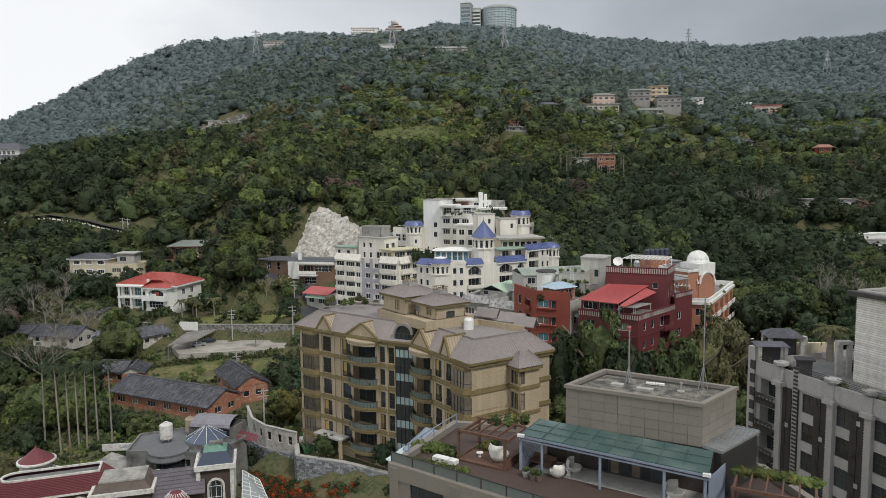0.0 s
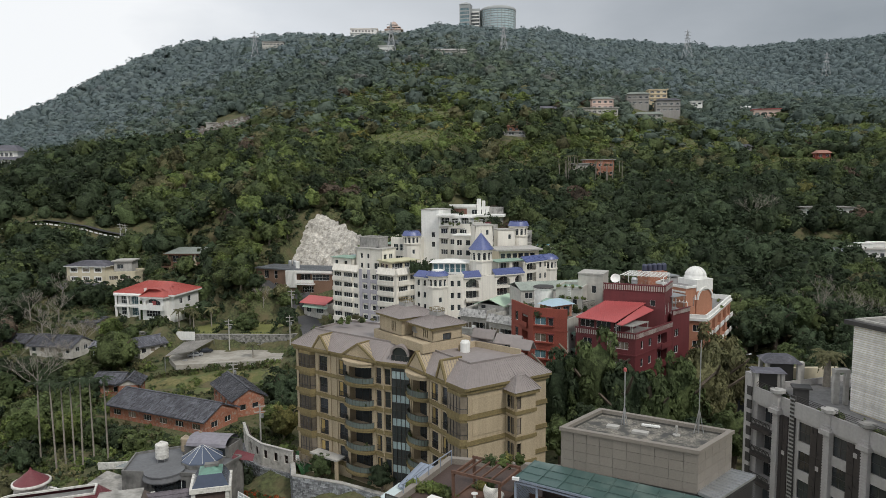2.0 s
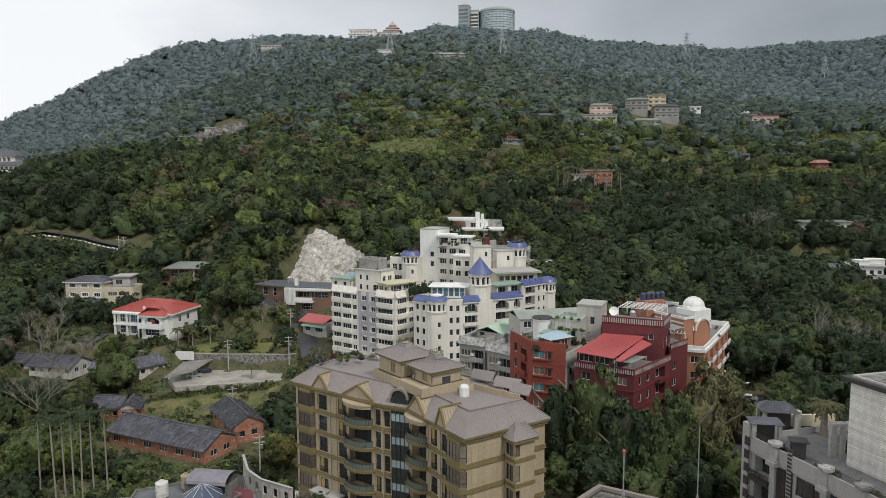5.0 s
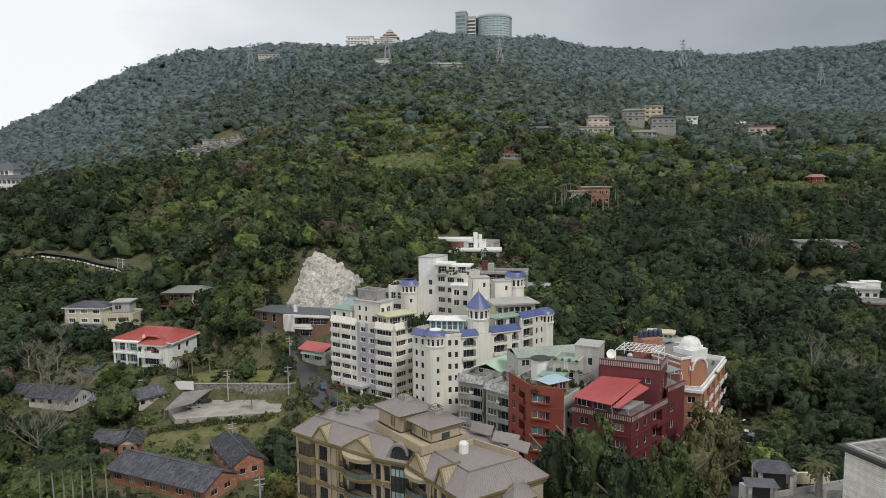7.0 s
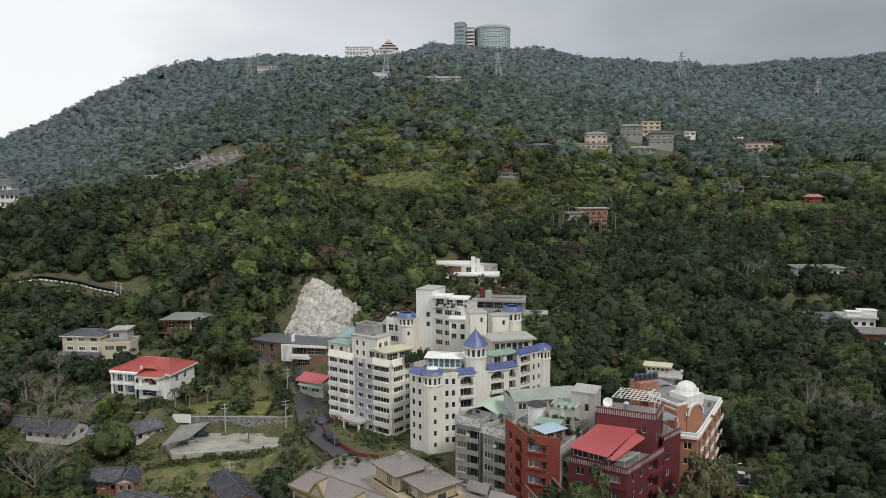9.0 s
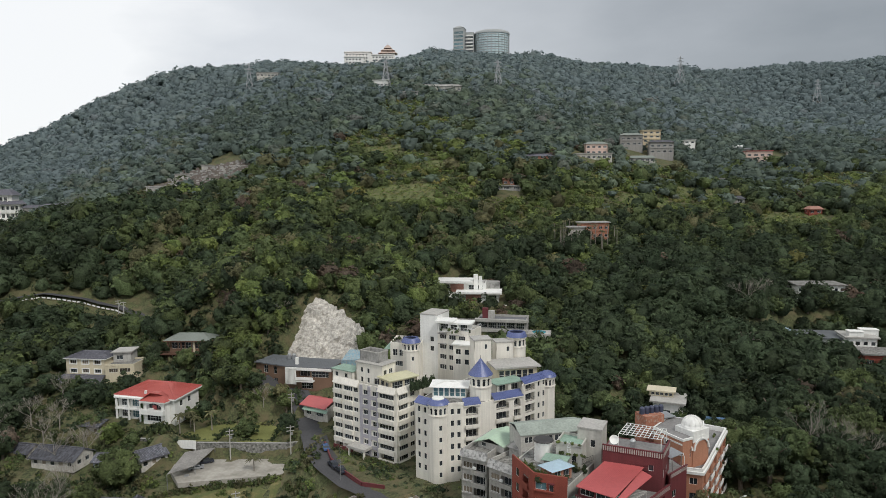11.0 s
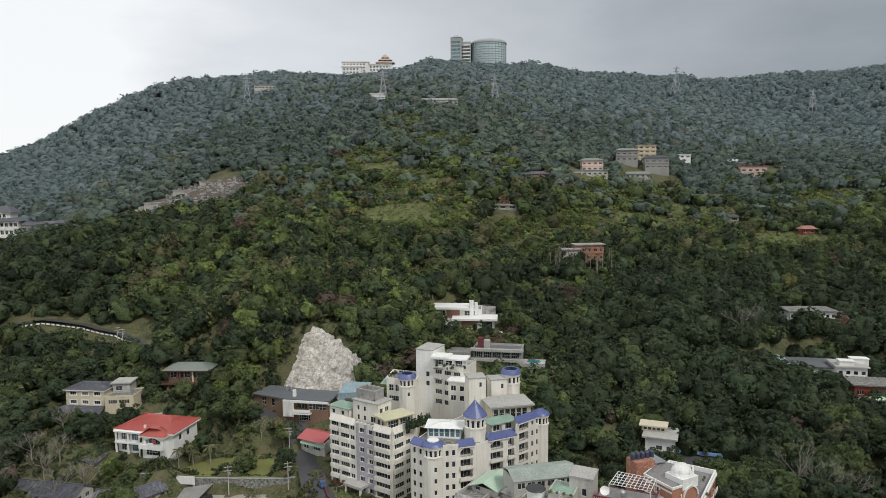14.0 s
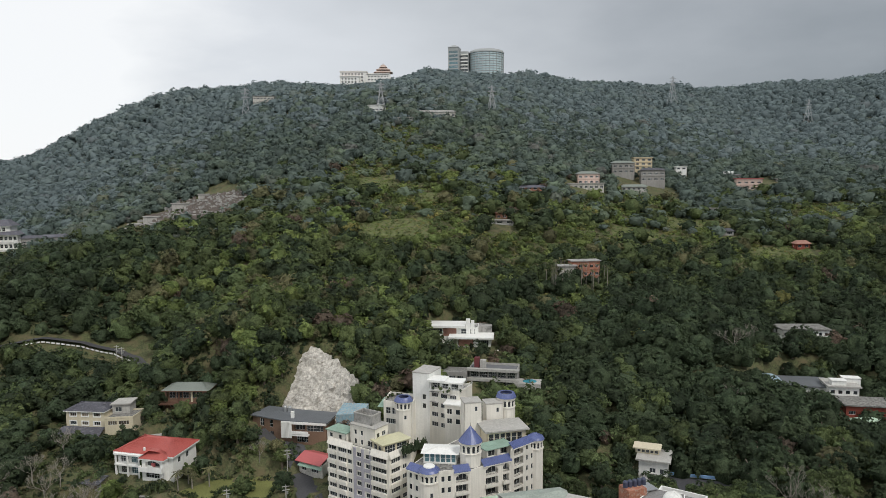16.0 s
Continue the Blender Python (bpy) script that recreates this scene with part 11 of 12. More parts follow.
# ---- poles and wires ----
def pole(x, y, h, label="grey concrete utility pole with crossarms", arms=2):
    z = gz(x, y)
    p = thing("utility_pole", x, y, z, 20, label, "utility pole", "utility poles")
    part("post", Shape().lathe([(0.2, -0.5), (0.13, h), (0, h)], 10), PALE_CONC, p, m=WORLD[p.name])
    for k in range(arms):
        part("crossarm", Shape().box(-1.1, 1.1, -0.08, 0.08, h - 0.6 - 1.1 * k, h - 0.44 - 1.1 * k), PALE_CONC, p, m=WORLD[p.name])
    part("transformer", Shape().lathe([(0, h - 2.9), (0.28, h - 2.9), (0.28, h - 2.1), (0, h - 2.1)], 10, 0.45, 0), STEEL, p, m=WORLD[p.name])
    return p


for x, y, h in ((-62.5, 203.6, 9.5), (-44.6, 203.6, 9.5), (-47.2, 219, 11), (-137, 300, 12), (-133.5, 297, 12), (-52, 172, 9), (-37.0, 139.5, 9)):
    pole(x, y, h)
s = Shape().lathe([(0.1, 0), (0.05, 10), (0, 10)], 8)
solid("street_lamp", s.bar((0, 0, 10), (1.4, 0, 10.4), 0.09).bar((1.2, 0, 10.4), (1.8, 0, 10.4), 0.22, 0.12), STEEL, "tall curved grey street lamp by the lane", "street lamp", m=pose(-26.5, 178.5, gz(-26.5, 178.5)))


# ---- single trees ----
TREE_CROWNS = [crown(np.random.default_rng(100 + i), 2, 20 + 2 * i, 85, 0.052, 0.60, floor=-0.5, drop=0.45) for i in range(7)]
SLIM_CROWNS = [crown(np.random.default_rng(140 + i), 2, 18, 60, 0.06, 0.6, floor=-0.7, drop=0.6) for i in range(3)]
_tree = {}


def crown_mesh(k, mi, slim):
    key = (k, mi, slim)
    if key not in _tree:
        v, f = (SLIM_CROWNS if slim else TREE_CROWNS)[k]
        me = bpy.data.meshes.new("crown")
        me.from_pydata(v.tolist(), [], f.tolist())
        me.materials.append(LEAF[mi])
        me.polygons.foreach_set("use_smooth", np.ones(len(f), dtype=bool))
        _tree[key] = me
    return _tree[key]


def trunk_mesh(k):
    """A tapered trunk with four limbs, one high."""
    if ("trunk", k) not in _tree:
        r = random.Random(k)
        s = Shape()
        lean = (r.uniform(-0.06, 0.06), r.uniform(-0.06, 0.06))
        s.tube([(0, 0, -0.1), (lean[0], lean[1], 0.4), (lean[0] * 2, lean[1] * 2, 0.8)], 0.045, 0.026, 7)
        for i in range(4):
            a = 1.57 * i + r.uniform(-0.5, 0.5)
            z0 = r.uniform(0.35, 0.6)
            s.tube([(lean[0], lean[1], z0), (lean[0] + 0.14 * math.cos(a), lean[1] + 0.14 * math.sin(a), z0 + 0.16), (lean[0] + 0.3 * math.cos(a), lean[1] + 0.3 * math.sin(a), z0 + 0.32)], 0.022, 0.010, 5)
        _tree["trunk", k] = s.mesh("trunk", BARK)
    return _tree["trunk", k]


TREE_WORDS = ("dark green", "mid-green", "fresh green", "olive green", "russet brown", "yellow-green")


def tree(x, y, h, w, mi, k=0, where="on the slope", slim=False, group=""):
    z = gz(x, y)
    t = thing("tree", x, y, z, (k * 77) % 360, TREE_WORDS[mi] + " broadleaf tree " + where, "tree", group)
    B = WORLD[t.name]
    ch = min(h * 0.9, w * (0.75 if h < w * 1.25 else 1.45)) if not slim else h * 0.8
    part("trunk", trunk_mesh(k % 4), None, t, m=B @ Matrix.Diagonal((h, h, h * 0.9, 1)))
    part("crown", crown_mesh(k % (3 if slim else 7), mi, slim), None, t, m=B @ Matrix.Translation((0, 0, h - ch * 1.02)) @ Matrix.Diagonal((w / 2, w / 2, ch * 1.05, 1)))
    return t


# trees that stand by themselves: x, y, height, width, tone
for i, (x, y, h, w, mi, wh) in enumerate((
        (-90, 191, 13, 15, 1, "before the cottages"), (-38, 166, 10, 12, 0, "beside the brick house"), (-35, 156, 8, 9, 0, "beside the brick house"), (-33, 143, 8, 8, 5, "beside the beige flats"), (-36, 149, 7, 8, 2, "beside the beige flats"), (-44, 178, 4, 9, 1, "on the rough field"),
        (-60, 212, 6.5, 9, 1, "on the lawn"), (-66, 229, 10, 9, 1, "in the villa garden"), (-61, 229, 7, 7, 0, "in the villa garden"), (-52, 226, 6, 6, 3, "in the villa garden"), (-73, 236, 9, 8, 1, "in the villa garden"), (-68, 242, 8, 8, 0, "in the villa garden"), (-76, 242, 9, 9, 2, "in the villa garden"), (-82, 246, 9, 9, 0, "above the villa"), (-90, 246, 8, 9, 1, "above the villa"),
        (-75, 263, 11, 13, 0, "beside the pavilion"), (-70, 264, 10, 11, 1, "beside the pavilion"), (-62, 262, 9, 9, 0, "beside the rock"), (-63, 256, 9, 9, 1, "beside the rock"), (-66, 262, 10, 10, 0, "beside the rock"), (-61, 270, 9, 9, 0, "beside the rock"), (-58, 266, 7, 7, 0, "beside the rock"), (-57, 260, 6, 6, 1, "beside the rock"), (-65, 270, 10, 10, 0, "beside the rock"), (-60, 276, 9, 10, 1, "beside the rock"), (-56, 283, 9, 10, 0, "above the rock"), (-48, 285, 9, 10, 0, "above the rock"), (-40, 281, 8, 9, 3, "above the rock"), (-32, 272, 7, 8, 1, "above the rock"), (-26, 262, 6, 7, 2, "above the rock"), (-60, 252, 8, 8, 0, "beside the rock"), (-79.5, 220, 6, 6, 1, "beside the red-roofed villa"), (-77, 225, 7, 7, 0, "beside the red-roofed villa"), (-106, 262, 9, 10, 0, "behind the cream villa"), (-112, 268, 9, 11, 1, "behind the cream villa"), (-104, 252, 7, 8, 0, "beside the cream villa"), (-108, 276, 10, 11, 0, "below the road"), (-98, 278, 9, 10, 0, "behind the pavilion"), (-95, 284, 10, 11, 0, "behind the pavilion"), (-102, 282, 10, 11, 0, "behind the pavilion"), (-89, 285, 10, 11, 1, "behind the pavilion"), (-83, 285, 10, 11, 0, "behind the pavilion"), (-92, 291, 10, 11, 0, "behind the pavilion"), (-100, 289, 9, 11, 1, "behind the pavilion"), (-55, 273, 8, 9, 0, "beside the rock"), (-58, 279, 9, 10, 1, "beside the rock"), (-52, 279, 8, 9, 0, "above the rock"), (-44, 279, 8, 9, 1, "above the rock"), (-36, 274, 6, 7, 0, "above the rock"), (-86, 278, 10, 11, 1, "behind the pavilion"), (-78, 274, 9, 10, 0, "behind the pavilion"), (-114, 226, 8, 9, 0, "beside the red-roofed villa"), (-122, 232, 8, 10, 1, "before the cream villa"), (-132, 234, 9, 10, 0, "before the cream villa"), (116, 214, 10, 12, 0, "before the white houses"), (124, 212, 11, 13, 0, "before the white houses"), (132, 208, 10, 12, 1, "before the white houses"), (74, 210, 9, 9, 0, "beside the dark court"), (60, 212, 9, 9, 0, "behind the small white house"), (58, 200, 8, 9, 0, "beside the small white house"), (150, 282, 8, 10, 0, "below the flat-roofed house"), (138, 281, 8, 10, 0, "below the flat-roofed house"), (133, 276, 8, 10, 1, "below the flat-roofed house"), (142, 284, 8, 10, 0, "below the flat-roofed house"), (38, 172, 8, 9, 0, "behind the orange flats"), (44, 177, 8, 9, 1, "behind the orange flats"), (34, 181, 7, 8, 0, "behind the brick flats"), (48, 185, 8, 9, 0, "behind the orange flats"), (41, 191, 8, 9, 1, "behind the orange flats"), (29, 174, 6, 7, 1, "behind the brick flats"), (50, 197, 9, 9, 0, "behind the orange flats"), (36, 199, 8, 9, 0, "behind the white flats"), (156, 284, 8, 10, 1, "below the flat-roofed house"), (162, 284, 8, 10, 0, "below the flat-roofed house"), (168, 286, 8, 10, 0, "below the flat-roofed house"), (146, 277, 8, 10, 0, "below the flat-roofed house"), (153, 276, 8, 10, 0, "below the flat-roofed house"), (160, 277, 8, 10, 1, "below the flat-roofed house"), (167, 279, 8, 10, 0, "below the flat-roofed house"), (174, 284, 8, 10, 0, "below the flat-roofed house"), (84, 207, 10, 10, 0, "behind the dark court"), (56, 190, 9, 9, 1, "before the small white house"), (92, 194, 10, 11, 0, "beside the dark court"), (66, 188, 8, 9, 0, "before the dark court"), (76, 184, 9, 10, 0, "before the dark court"), (86, 183, 9, 10, 1, "before the dark court"), (52, 180, 8, 9, 0, "behind the orange flats"), (-106, 236, 10, 11, 0, "beside the red-roofed villa"), (-109, 229, 8, 9, 1, "beside the red-roofed villa"), (-102, 214, 7, 9, 2, "before the red-roofed villa"), (-94, 211, 5, 7, 1, "before the red-roofed villa"), (-47, 211, 7, 8, 0, "by the lane"), (-50, 224, 8, 7, 1, "by the lane"),
        (22, 124, 20, 12, 0, "before the brick flats"), (27, 121, 23, 13, 1, "before the maroon flats"), (31, 118, 20, 12, 0, "before the maroon flats"), (36, 117, 18, 11, 1, "before the maroon flats"), (41, 119, 20, 11, 1, "before the maroon flats"), (47, 123, 20, 12, 3, "before the orange flats"), (52, 131, 20, 12, 3, "before the orange flats"), (57, 138, 16, 11, 3, "before the orange flats"), (25, 112, 13, 11, 0, "behind the granite house"), (33, 109, 11, 11, 1, "behind the granite house"), (41, 110, 12, 11, 0, "behind the granite house"), (20, 114, 11, 9, 1, "behind the beige flats"), (48, 113, 12, 11, 1, "behind the granite house"), (60, 146, 12, 10, 1, "before the orange flats"), (73, 166, 13, 12, 0, "above the car park"), (66, 168, 12, 12, 0, "above the car park"), (80, 166, 13, 12, 0, "above the car park"), (87, 168, 14, 12, 1, "above the car park"), (95, 166, 13, 13, 0, "above the car park"), (76, 148, 11, 11, 1, "in the car park"), (80, 147, 12, 12, 0, "in the car park"), (89, 145, 11, 9, 0, "in the car park"), (70, 142, 10, 10, 1, "in the car park"), (64, 136, 10, 10, 2, "by the shaded lane"), (72, 133, 11, 11, 0, "by the shaded lane"), (80, 137, 11, 11, 1, "by the shaded lane"), (60, 124, 10, 10, 1, "by the shaded lane"), (103, 160, 12, 12, 0, "above the car park"),
        (-20, 112.8, 4.5, 5, 1, "in the walled garden"), (-9.5, 107.0, 5, 5, 0, "by the beige flats"), (-28, 123, 3, 4, 2, "in the walled garden"), (-34, 128, 4, 4.5, 0, "in the walled garden"), (-50, 122, 5, 8, 1, "behind the mansion"), (-56, 126, 5, 8, 2, "behind the mansion"), (-48, 127, 6, 9, 1, "behind the mansion"), (-42, 130, 6, 8, 0, "behind the mansion"),
        (-55.5, 106, 4.5, 6, 0, "on the mansion terrace"), (-52.5, 104.5, 4, 5, 0, "on the mansion terrace"), (-66, 100, 6, 7, 2, "beside the mansion"), (-70, 108, 7, 8, 3, "beside the mansion"), (-80, 148, 9, 10, 1, "beside the palms"), (-84, 157, 10, 11, 1, "beside the palms"), (-77, 142, 8, 9, 2, "beside the palms"), (-86, 166, 9, 10, 0, "beside the palms"), (-71, 141, 7, 8, 1, "before the brick house"), (-66, 139, 6, 7, 0, "before the brick house"), (-84, 138, 9, 10, 2, "beside the palms"), (-88, 146, 10, 11, 1, "beside the palms"), (-62, 137, 5, 7, 1, "before the brick house"), (-79, 129, 7, 8, 0, "beside the palms"), (-66, 112, 5, 7, 1, "beside the mansion"), (-60, 111, 4.5, 7, 1, "beside the mansion"))):
    tree(x, y, h, w, mi, i, wh)

# groves by the houses
def grove(x0, x1, y0, y1, step, seed, hmin, hmax, where, thin=0.0, tone=0.0):
    X, Y, Z, r = scatter(y0, y1, step, seed, x0, x1)
    w1, w2 = wobble(X, Y, 30, 13), wobble(X, Y, 12, 14)
    for i in range(len(X)):
        if abs(X[i]) > 0.66 * Y[i] + 12 or r.uniform() < thin:
            continue
        h = r.uniform(hmin, hmax)
        tree(X[i], Y[i], h, h * r.uniform(0.85, 1.15), species(r, w1[i] - tone, w2[i]), i, where, group="grove trees")


# tone darkens the eastern grove's leaves in place of a cloud's shadow
grove(56, 150, 106, 205, 8.2, 31, 8, 14, "in the grove below the hill", tone=1.7)
grove(-150, -84, 104, 205, 8.2, 32, 5, 10, "on the overgrown western plots", tone=1.6)
grove(-30, 30, 214, 218, 9, 33, 5, 8, "behind the white flats")
# scrub over the western plots and field edges
r = random.Random(17)
rows = []
for i in range(1500):
    x, y = r.uniform(-125, -34), r.uniform(112, 204)
    if abs(x) > 0.67 * y + 8 or (-80 < x < -44 and 186 < y < 206) or (-78 < x < -40 and 146 < y < 174) or (-92 < x < -76 and 170 < y < 181) or (-122 < x < -80 and 194 < y < 206) or (-54 < x < -30 and y < 121) or (-78 < x < -44 and 176 < y < 190 and r.random() < 0.85):
        continue
    if -85 < x < -58 and 122 < y < 140 and r.random() < 0.3:
        continue
    w = r.uniform(1.4, 4.2)
    rows.append((x, y, gz(x, y) - 0.4, w, w * r.uniform(0.5, 0.9), r.uniform(0, 6), r.randrange(8), r.choice((0, 1, 1, 2, 2, 3, 3, 1))))
for i in range(240):
    x, y = r.uniform(-50, -30), r.uniform(118, 165)
    if x > -36 and y < 135 or (-54 < x and y > 146):
        continue
    w = r.uniform(1.4, 3.4)
    rows.append((x, y, gz(x, y) - 0.4, w, w * r.uniform(0.5, 0.9), r.uniform(0, 6), r.randrange(8), r.choice((0, 1, 2, 3))))
for i in range(420):
    x, y = r.uniform(-128, -40), r.uniform(206, 262)
    if is_open(np.array([x]), np.array([y]))[0] and not (-106 < x < -96 and y < 220):
        if not (-84 < x < -46 and 228 < y < 250):
            continue
    w = r.uniform(1.5, 3.6)
    rows.append((x, y, gz(x, y) - 0.4, w, w * r.uniform(0.5, 0.9), r.uniform(0, 6), r.randrange(8), r.choice((0, 1, 1, 3))))
for i in range(500):
    x, y = r.uniform(-30, 60), r.uniform(98, 130)
    if y < 100 + 0.35 * (x - 14) or x < 16 and y > 100:
        continue
    w = r.uniform(1.5, 3.4)
    rows.append((x, y, gz(x, y) - 0.4, w, w * 0.7, r.uniform(0, 6), r.randrange(8), r.choice((0, 1, 0, 2))))
for i in range(300):
    x, y = r.uniform(-30, 45), r.uniform(226, 292)
    if (-4 < x < 38 and 254 < y < 272) or (x < -22 and y < 265):
        continue
    w = r.uniform(1.6, 4.0)
    rows.append((x, y, gz(x, y) - 0.4, w, w * 0.7, r.uniform(0, 6), r.randrange(8), r.choice((0, 1, 2, 3, 2))))
for i in range(1500):
    x, y = r.uniform(-136, -44), r.uniform(207, 290)
    if (-82 < x < -46 and y < 221) or (-106 < x < -79 and 214 < y < 238) or (-136 < x < -105 and 240 < y < 260) or (-66 < x < -33 and 228 < y < 250) or (abs(x + 40) < 6 and y < 232) or (-60 < x < -28 and y > 245) or (-106 < x < -82 and 255 < y < 275):
        continue
    w = r.uniform(1.5, 4.0)
    rows.append((x, y, gz(x, y) - 0.4, w, w * r.uniform(0.4, 0.8), r.uniform(0, 6), r.randrange(8), r.choice((0, 0, 1, 1, 3))))
for i in range(70):
    k = r.random()
    x, y = -30.5 + 19 * k + r.uniform(-1.2, 0.2), 200.5 - 14.5 * k + r.uniform(-3.0, -0.6)
    w = r.uniform(0.9, 2.0)
    rows.append((x, y, gz(x, y) - 0.2, w, w * 0.8, r.uniform(0, 6), r.randrange(8), r.choice((0, 1, 2, 3))))
for i in range(90):
    k = r.random()
    x, y = -80 + 36 * k + r.uniform(-0.5, 0.5), 186.2 + 6.2 * k + r.uniform(-1.5, 0.2)
    w = r.uniform(1.4, 3.2)
    rows.append((x, y, gz(x, y) - 0.3, w, w * 0.8, r.uniform(0, 6), r.randrange(8), r.choice((1, 2, 3, 3))))


def taken(x0, x1, y0, y1, cell=1.2):
    """The cells of a plot that something built already stands on or covers."""
    out, grids = set(), {}
    for ob in list(scene.collection.objects):
        if ob.type != "MESH" or ob.name.split(".")[0] in ("ground", "hillside_woods", "mountain_woods", "ridge_woods", "far_woods", "terrace_crops", "grass_field", "trunk", "crown", "twigs", "fronds", "shrub", "roof_tiling", "tombs", "rock_face"):
            continue
        w = WORLD.get(ob.name)
        if w is None or len(ob.data.vertices) < 4:
            continue
        v = np.empty(len(ob.data.vertices) * 3)
        ob.data.vertices.foreach_get("co", v)
        v = v.reshape(-1, 3) @ np.array(w.to_3x3()).T + np.array(w.translation)
        lo, hi = v.min(0), v.max(0)
        if hi[0] < x0 or lo[0] > x1 or hi[1] < y0 or lo[1] > y1 or hi[0] - lo[0] > 150 or max(hi[0] - lo[0], hi[1] - lo[1]) < 2.0:
            continue
        if hi[2] < gz((lo[0] + hi[0]) / 2, (lo[1] + hi[1]) / 2) - 0.3:
            continue
        for f in ob.data.polygons:
            q = v[list(f.vertices)][:, :2]
            for a, b_ in zip(q[1:] - q[0], q[2:] - q[0]):
                k = int(max(np.abs(a).max(), np.abs(b_).max()) / cell * 1.4) + 1
                if k not in grids:
                    grids[k] = np.array([(i / k, j / k) for i in range(k + 1) for j in range(k + 1 - i)])
                p = np.floor((q[0] + grids[k] @ np.stack([a, b_])) / cell).astype(int)
                out.update(map(tuple, p))
    return out


full = taken(-140, 112, 100, 300)
for i in range(14000):
    x, y = r.uniform(-140, 112), r.uniform(100, 300)
    if x > -28 and y < 225 and not (y > 126 + 0.3 * max(0, x) or x > 45):
        continue
    if x > -28 and not is_open(np.array([x]), np.array([y]))[0] and y > 205:
        continue
    if abs(x) > 0.67 * y + 8 or (-36 < x < 8 and y < 150) or (-46 < x < 8 and y < 122) or (-68 < x < -56 and y < 122):
        continue
    w = r.uniform(1.0, 2.6)
    if -80 < x < -44 and 176 < y < 190:
        if r.random() < 0.8:
            continue
        w *= 0.7
    g = int(w / 2.2)
    if any((int(x // 1.2) + a, int(y // 1.2) + b_) in full for a in range(-g, g + 1) for b_ in range(-g, g + 1)):
        continue
    rows.append((x, y, gz(x, y) - 0.35, w * 1.3, w * r.uniform(0.35, 0.8), r.uniform(0, 6), 8 + r.randrange(6), r.choice((0, 1, 0, 2, 3, 0, 1, 0) if y < 205 else (0, 0, 1, 1, 3))))
SCRUB = [crown(np.random.default_rng(200 + i), 0, 6, 14, 0.15, 0.62) for i in range(8)] + [crown(np.random.default_rng(230 + i), 0, 5, 8, 0.20, 0.6) for i in range(6)]
mass("undergrowth", rows, SCRUB, LEAF, "tangled green undergrowth on the open plots", "undergrowth")
# hedges
def hedge(p, q, h, w, z=None):
    L = math.dist(p, q)
    n = int(L / (w * 0.35))
    rr = []
    for i in range(n + 1):
        x, y = p[0] + (q[0] - p[0]) * i / n, p[1] + (q[1] - p[1]) * i / n
        rr.append((x, y, (gz(x, y) if z is None else z) - 0.2, w * 1.25, h * 1.1, i * 1.3, i % 8, i % 2))
    mass("hedge", rr, SCRUB, LEAF, "clipped dark green garden hedge", "hedge")


hedge((-96, 213), (-74, 209.5), 2.0, 1.8)
hedge((-72, 209), (-46, 207.5), 1.3, 1.6)
hedge((-70, 212.5), (-58, 213.5), 1.0, 1.2)
# roof gardens
for i in range(26):
    k = i / 25
    bush(-8.4 + 6.0 * k + r.uniform(-0.5, 0.5), 190.4 + 5.0 * k + r.uniform(-0.5, 0.5), 23.6, r.uniform(1.2, 1.8), r.uniform(2.0, 4.0), 0, "dark conifer on the roof of the white flats", "shrub", i, "roof conifers")
for i in range(34):
    k = r.random()
    x, y = (15.4 + 2.9 * k, 143.2 - 7.6 * k) if i % 2 else (18.6 + 5.0 * k, 134.9 - 1.6 * k)
    bush(x + r.uniform(-0.1, 0.6), y + r.uniform(0.1, 0.6), 22.2, r.uniform(0.8, 1.5), r.uniform(1.2, 2.6), r.choice((1, 2, 0, 3, 1)), "tall planting along the brick roof parapet", "shrub", i, "roof planting")
for i in range(16):
    bush(25 + r.uniform(-1.5, 4.0), 139.5 + r.uniform(-1.0, 2.0), 22.2, r.uniform(0.7, 1.3), r.uniform(0.8, 1.9), r.choice((0, 1, 3)), "green planting on the brick house roof", "shrub", i, "roof planting")
for i in range(12):
    bush(24.0 + 5.0 * i / 11, 143.2 - 2.2 * i / 11, 26.9 if i % 3 == 0 else 24.6, r.uniform(0.6, 1.2), r.uniform(0.5, 1.0), r.choice((1, 2)), "trailing plant on the roof room", "shrub", i, "roof planting")
for i in range(22):
    a = r.uniform(0, 6.28)
    bush(20.2 + r.uniform(-3.0, 4.5), 138.0 + r.uniform(-3.5, 3.5), 22.3, r.uniform(1.0, 2.0), r.uniform(0.8, 1.8), r.choice((1, 2, 0, 2)), "green planting on the brick house roof", "shrub", i, "roof planting")
for i in range(14):
    bush(r.uniform(57, 66), r.uniform(155, 167), 19.9, r.uniform(0.8, 1.6), r.uniform(0.6, 1.3), r.choice((1, 2)), "green planting on the orange house terrace", "shrub", i, "roof planting")
for i in range(14):
    bush(r.uniform(-16, -8), r.uniform(217, 224), 30.6, r.uniform(0.8, 1.8), r.uniform(0.6, 1.5), r.choice((0, 1)), "green planting on the white house roof", "shrub", i, "roof planting")
for i in range(18):
    bush(r.uniform(-1, 9), r.uniform(210.5, 216) , 35.0, r.uniform(0.7, 1.4), r.uniform(0.6, 1.4), r.choice((0, 1)), "green planting on the white house roof", "shrub", i, "roof planting")
for i in range(14):
    bush(-17 + r.uniform(-4, 5), 122 + r.uniform(-2, 3), 24.3, r.uniform(0.7, 1.6), r.uniform(0.6, 1.4), r.choice((1, 2, 3)), "green planting on the beige flats' roof", "shrub", i, "roof planting")
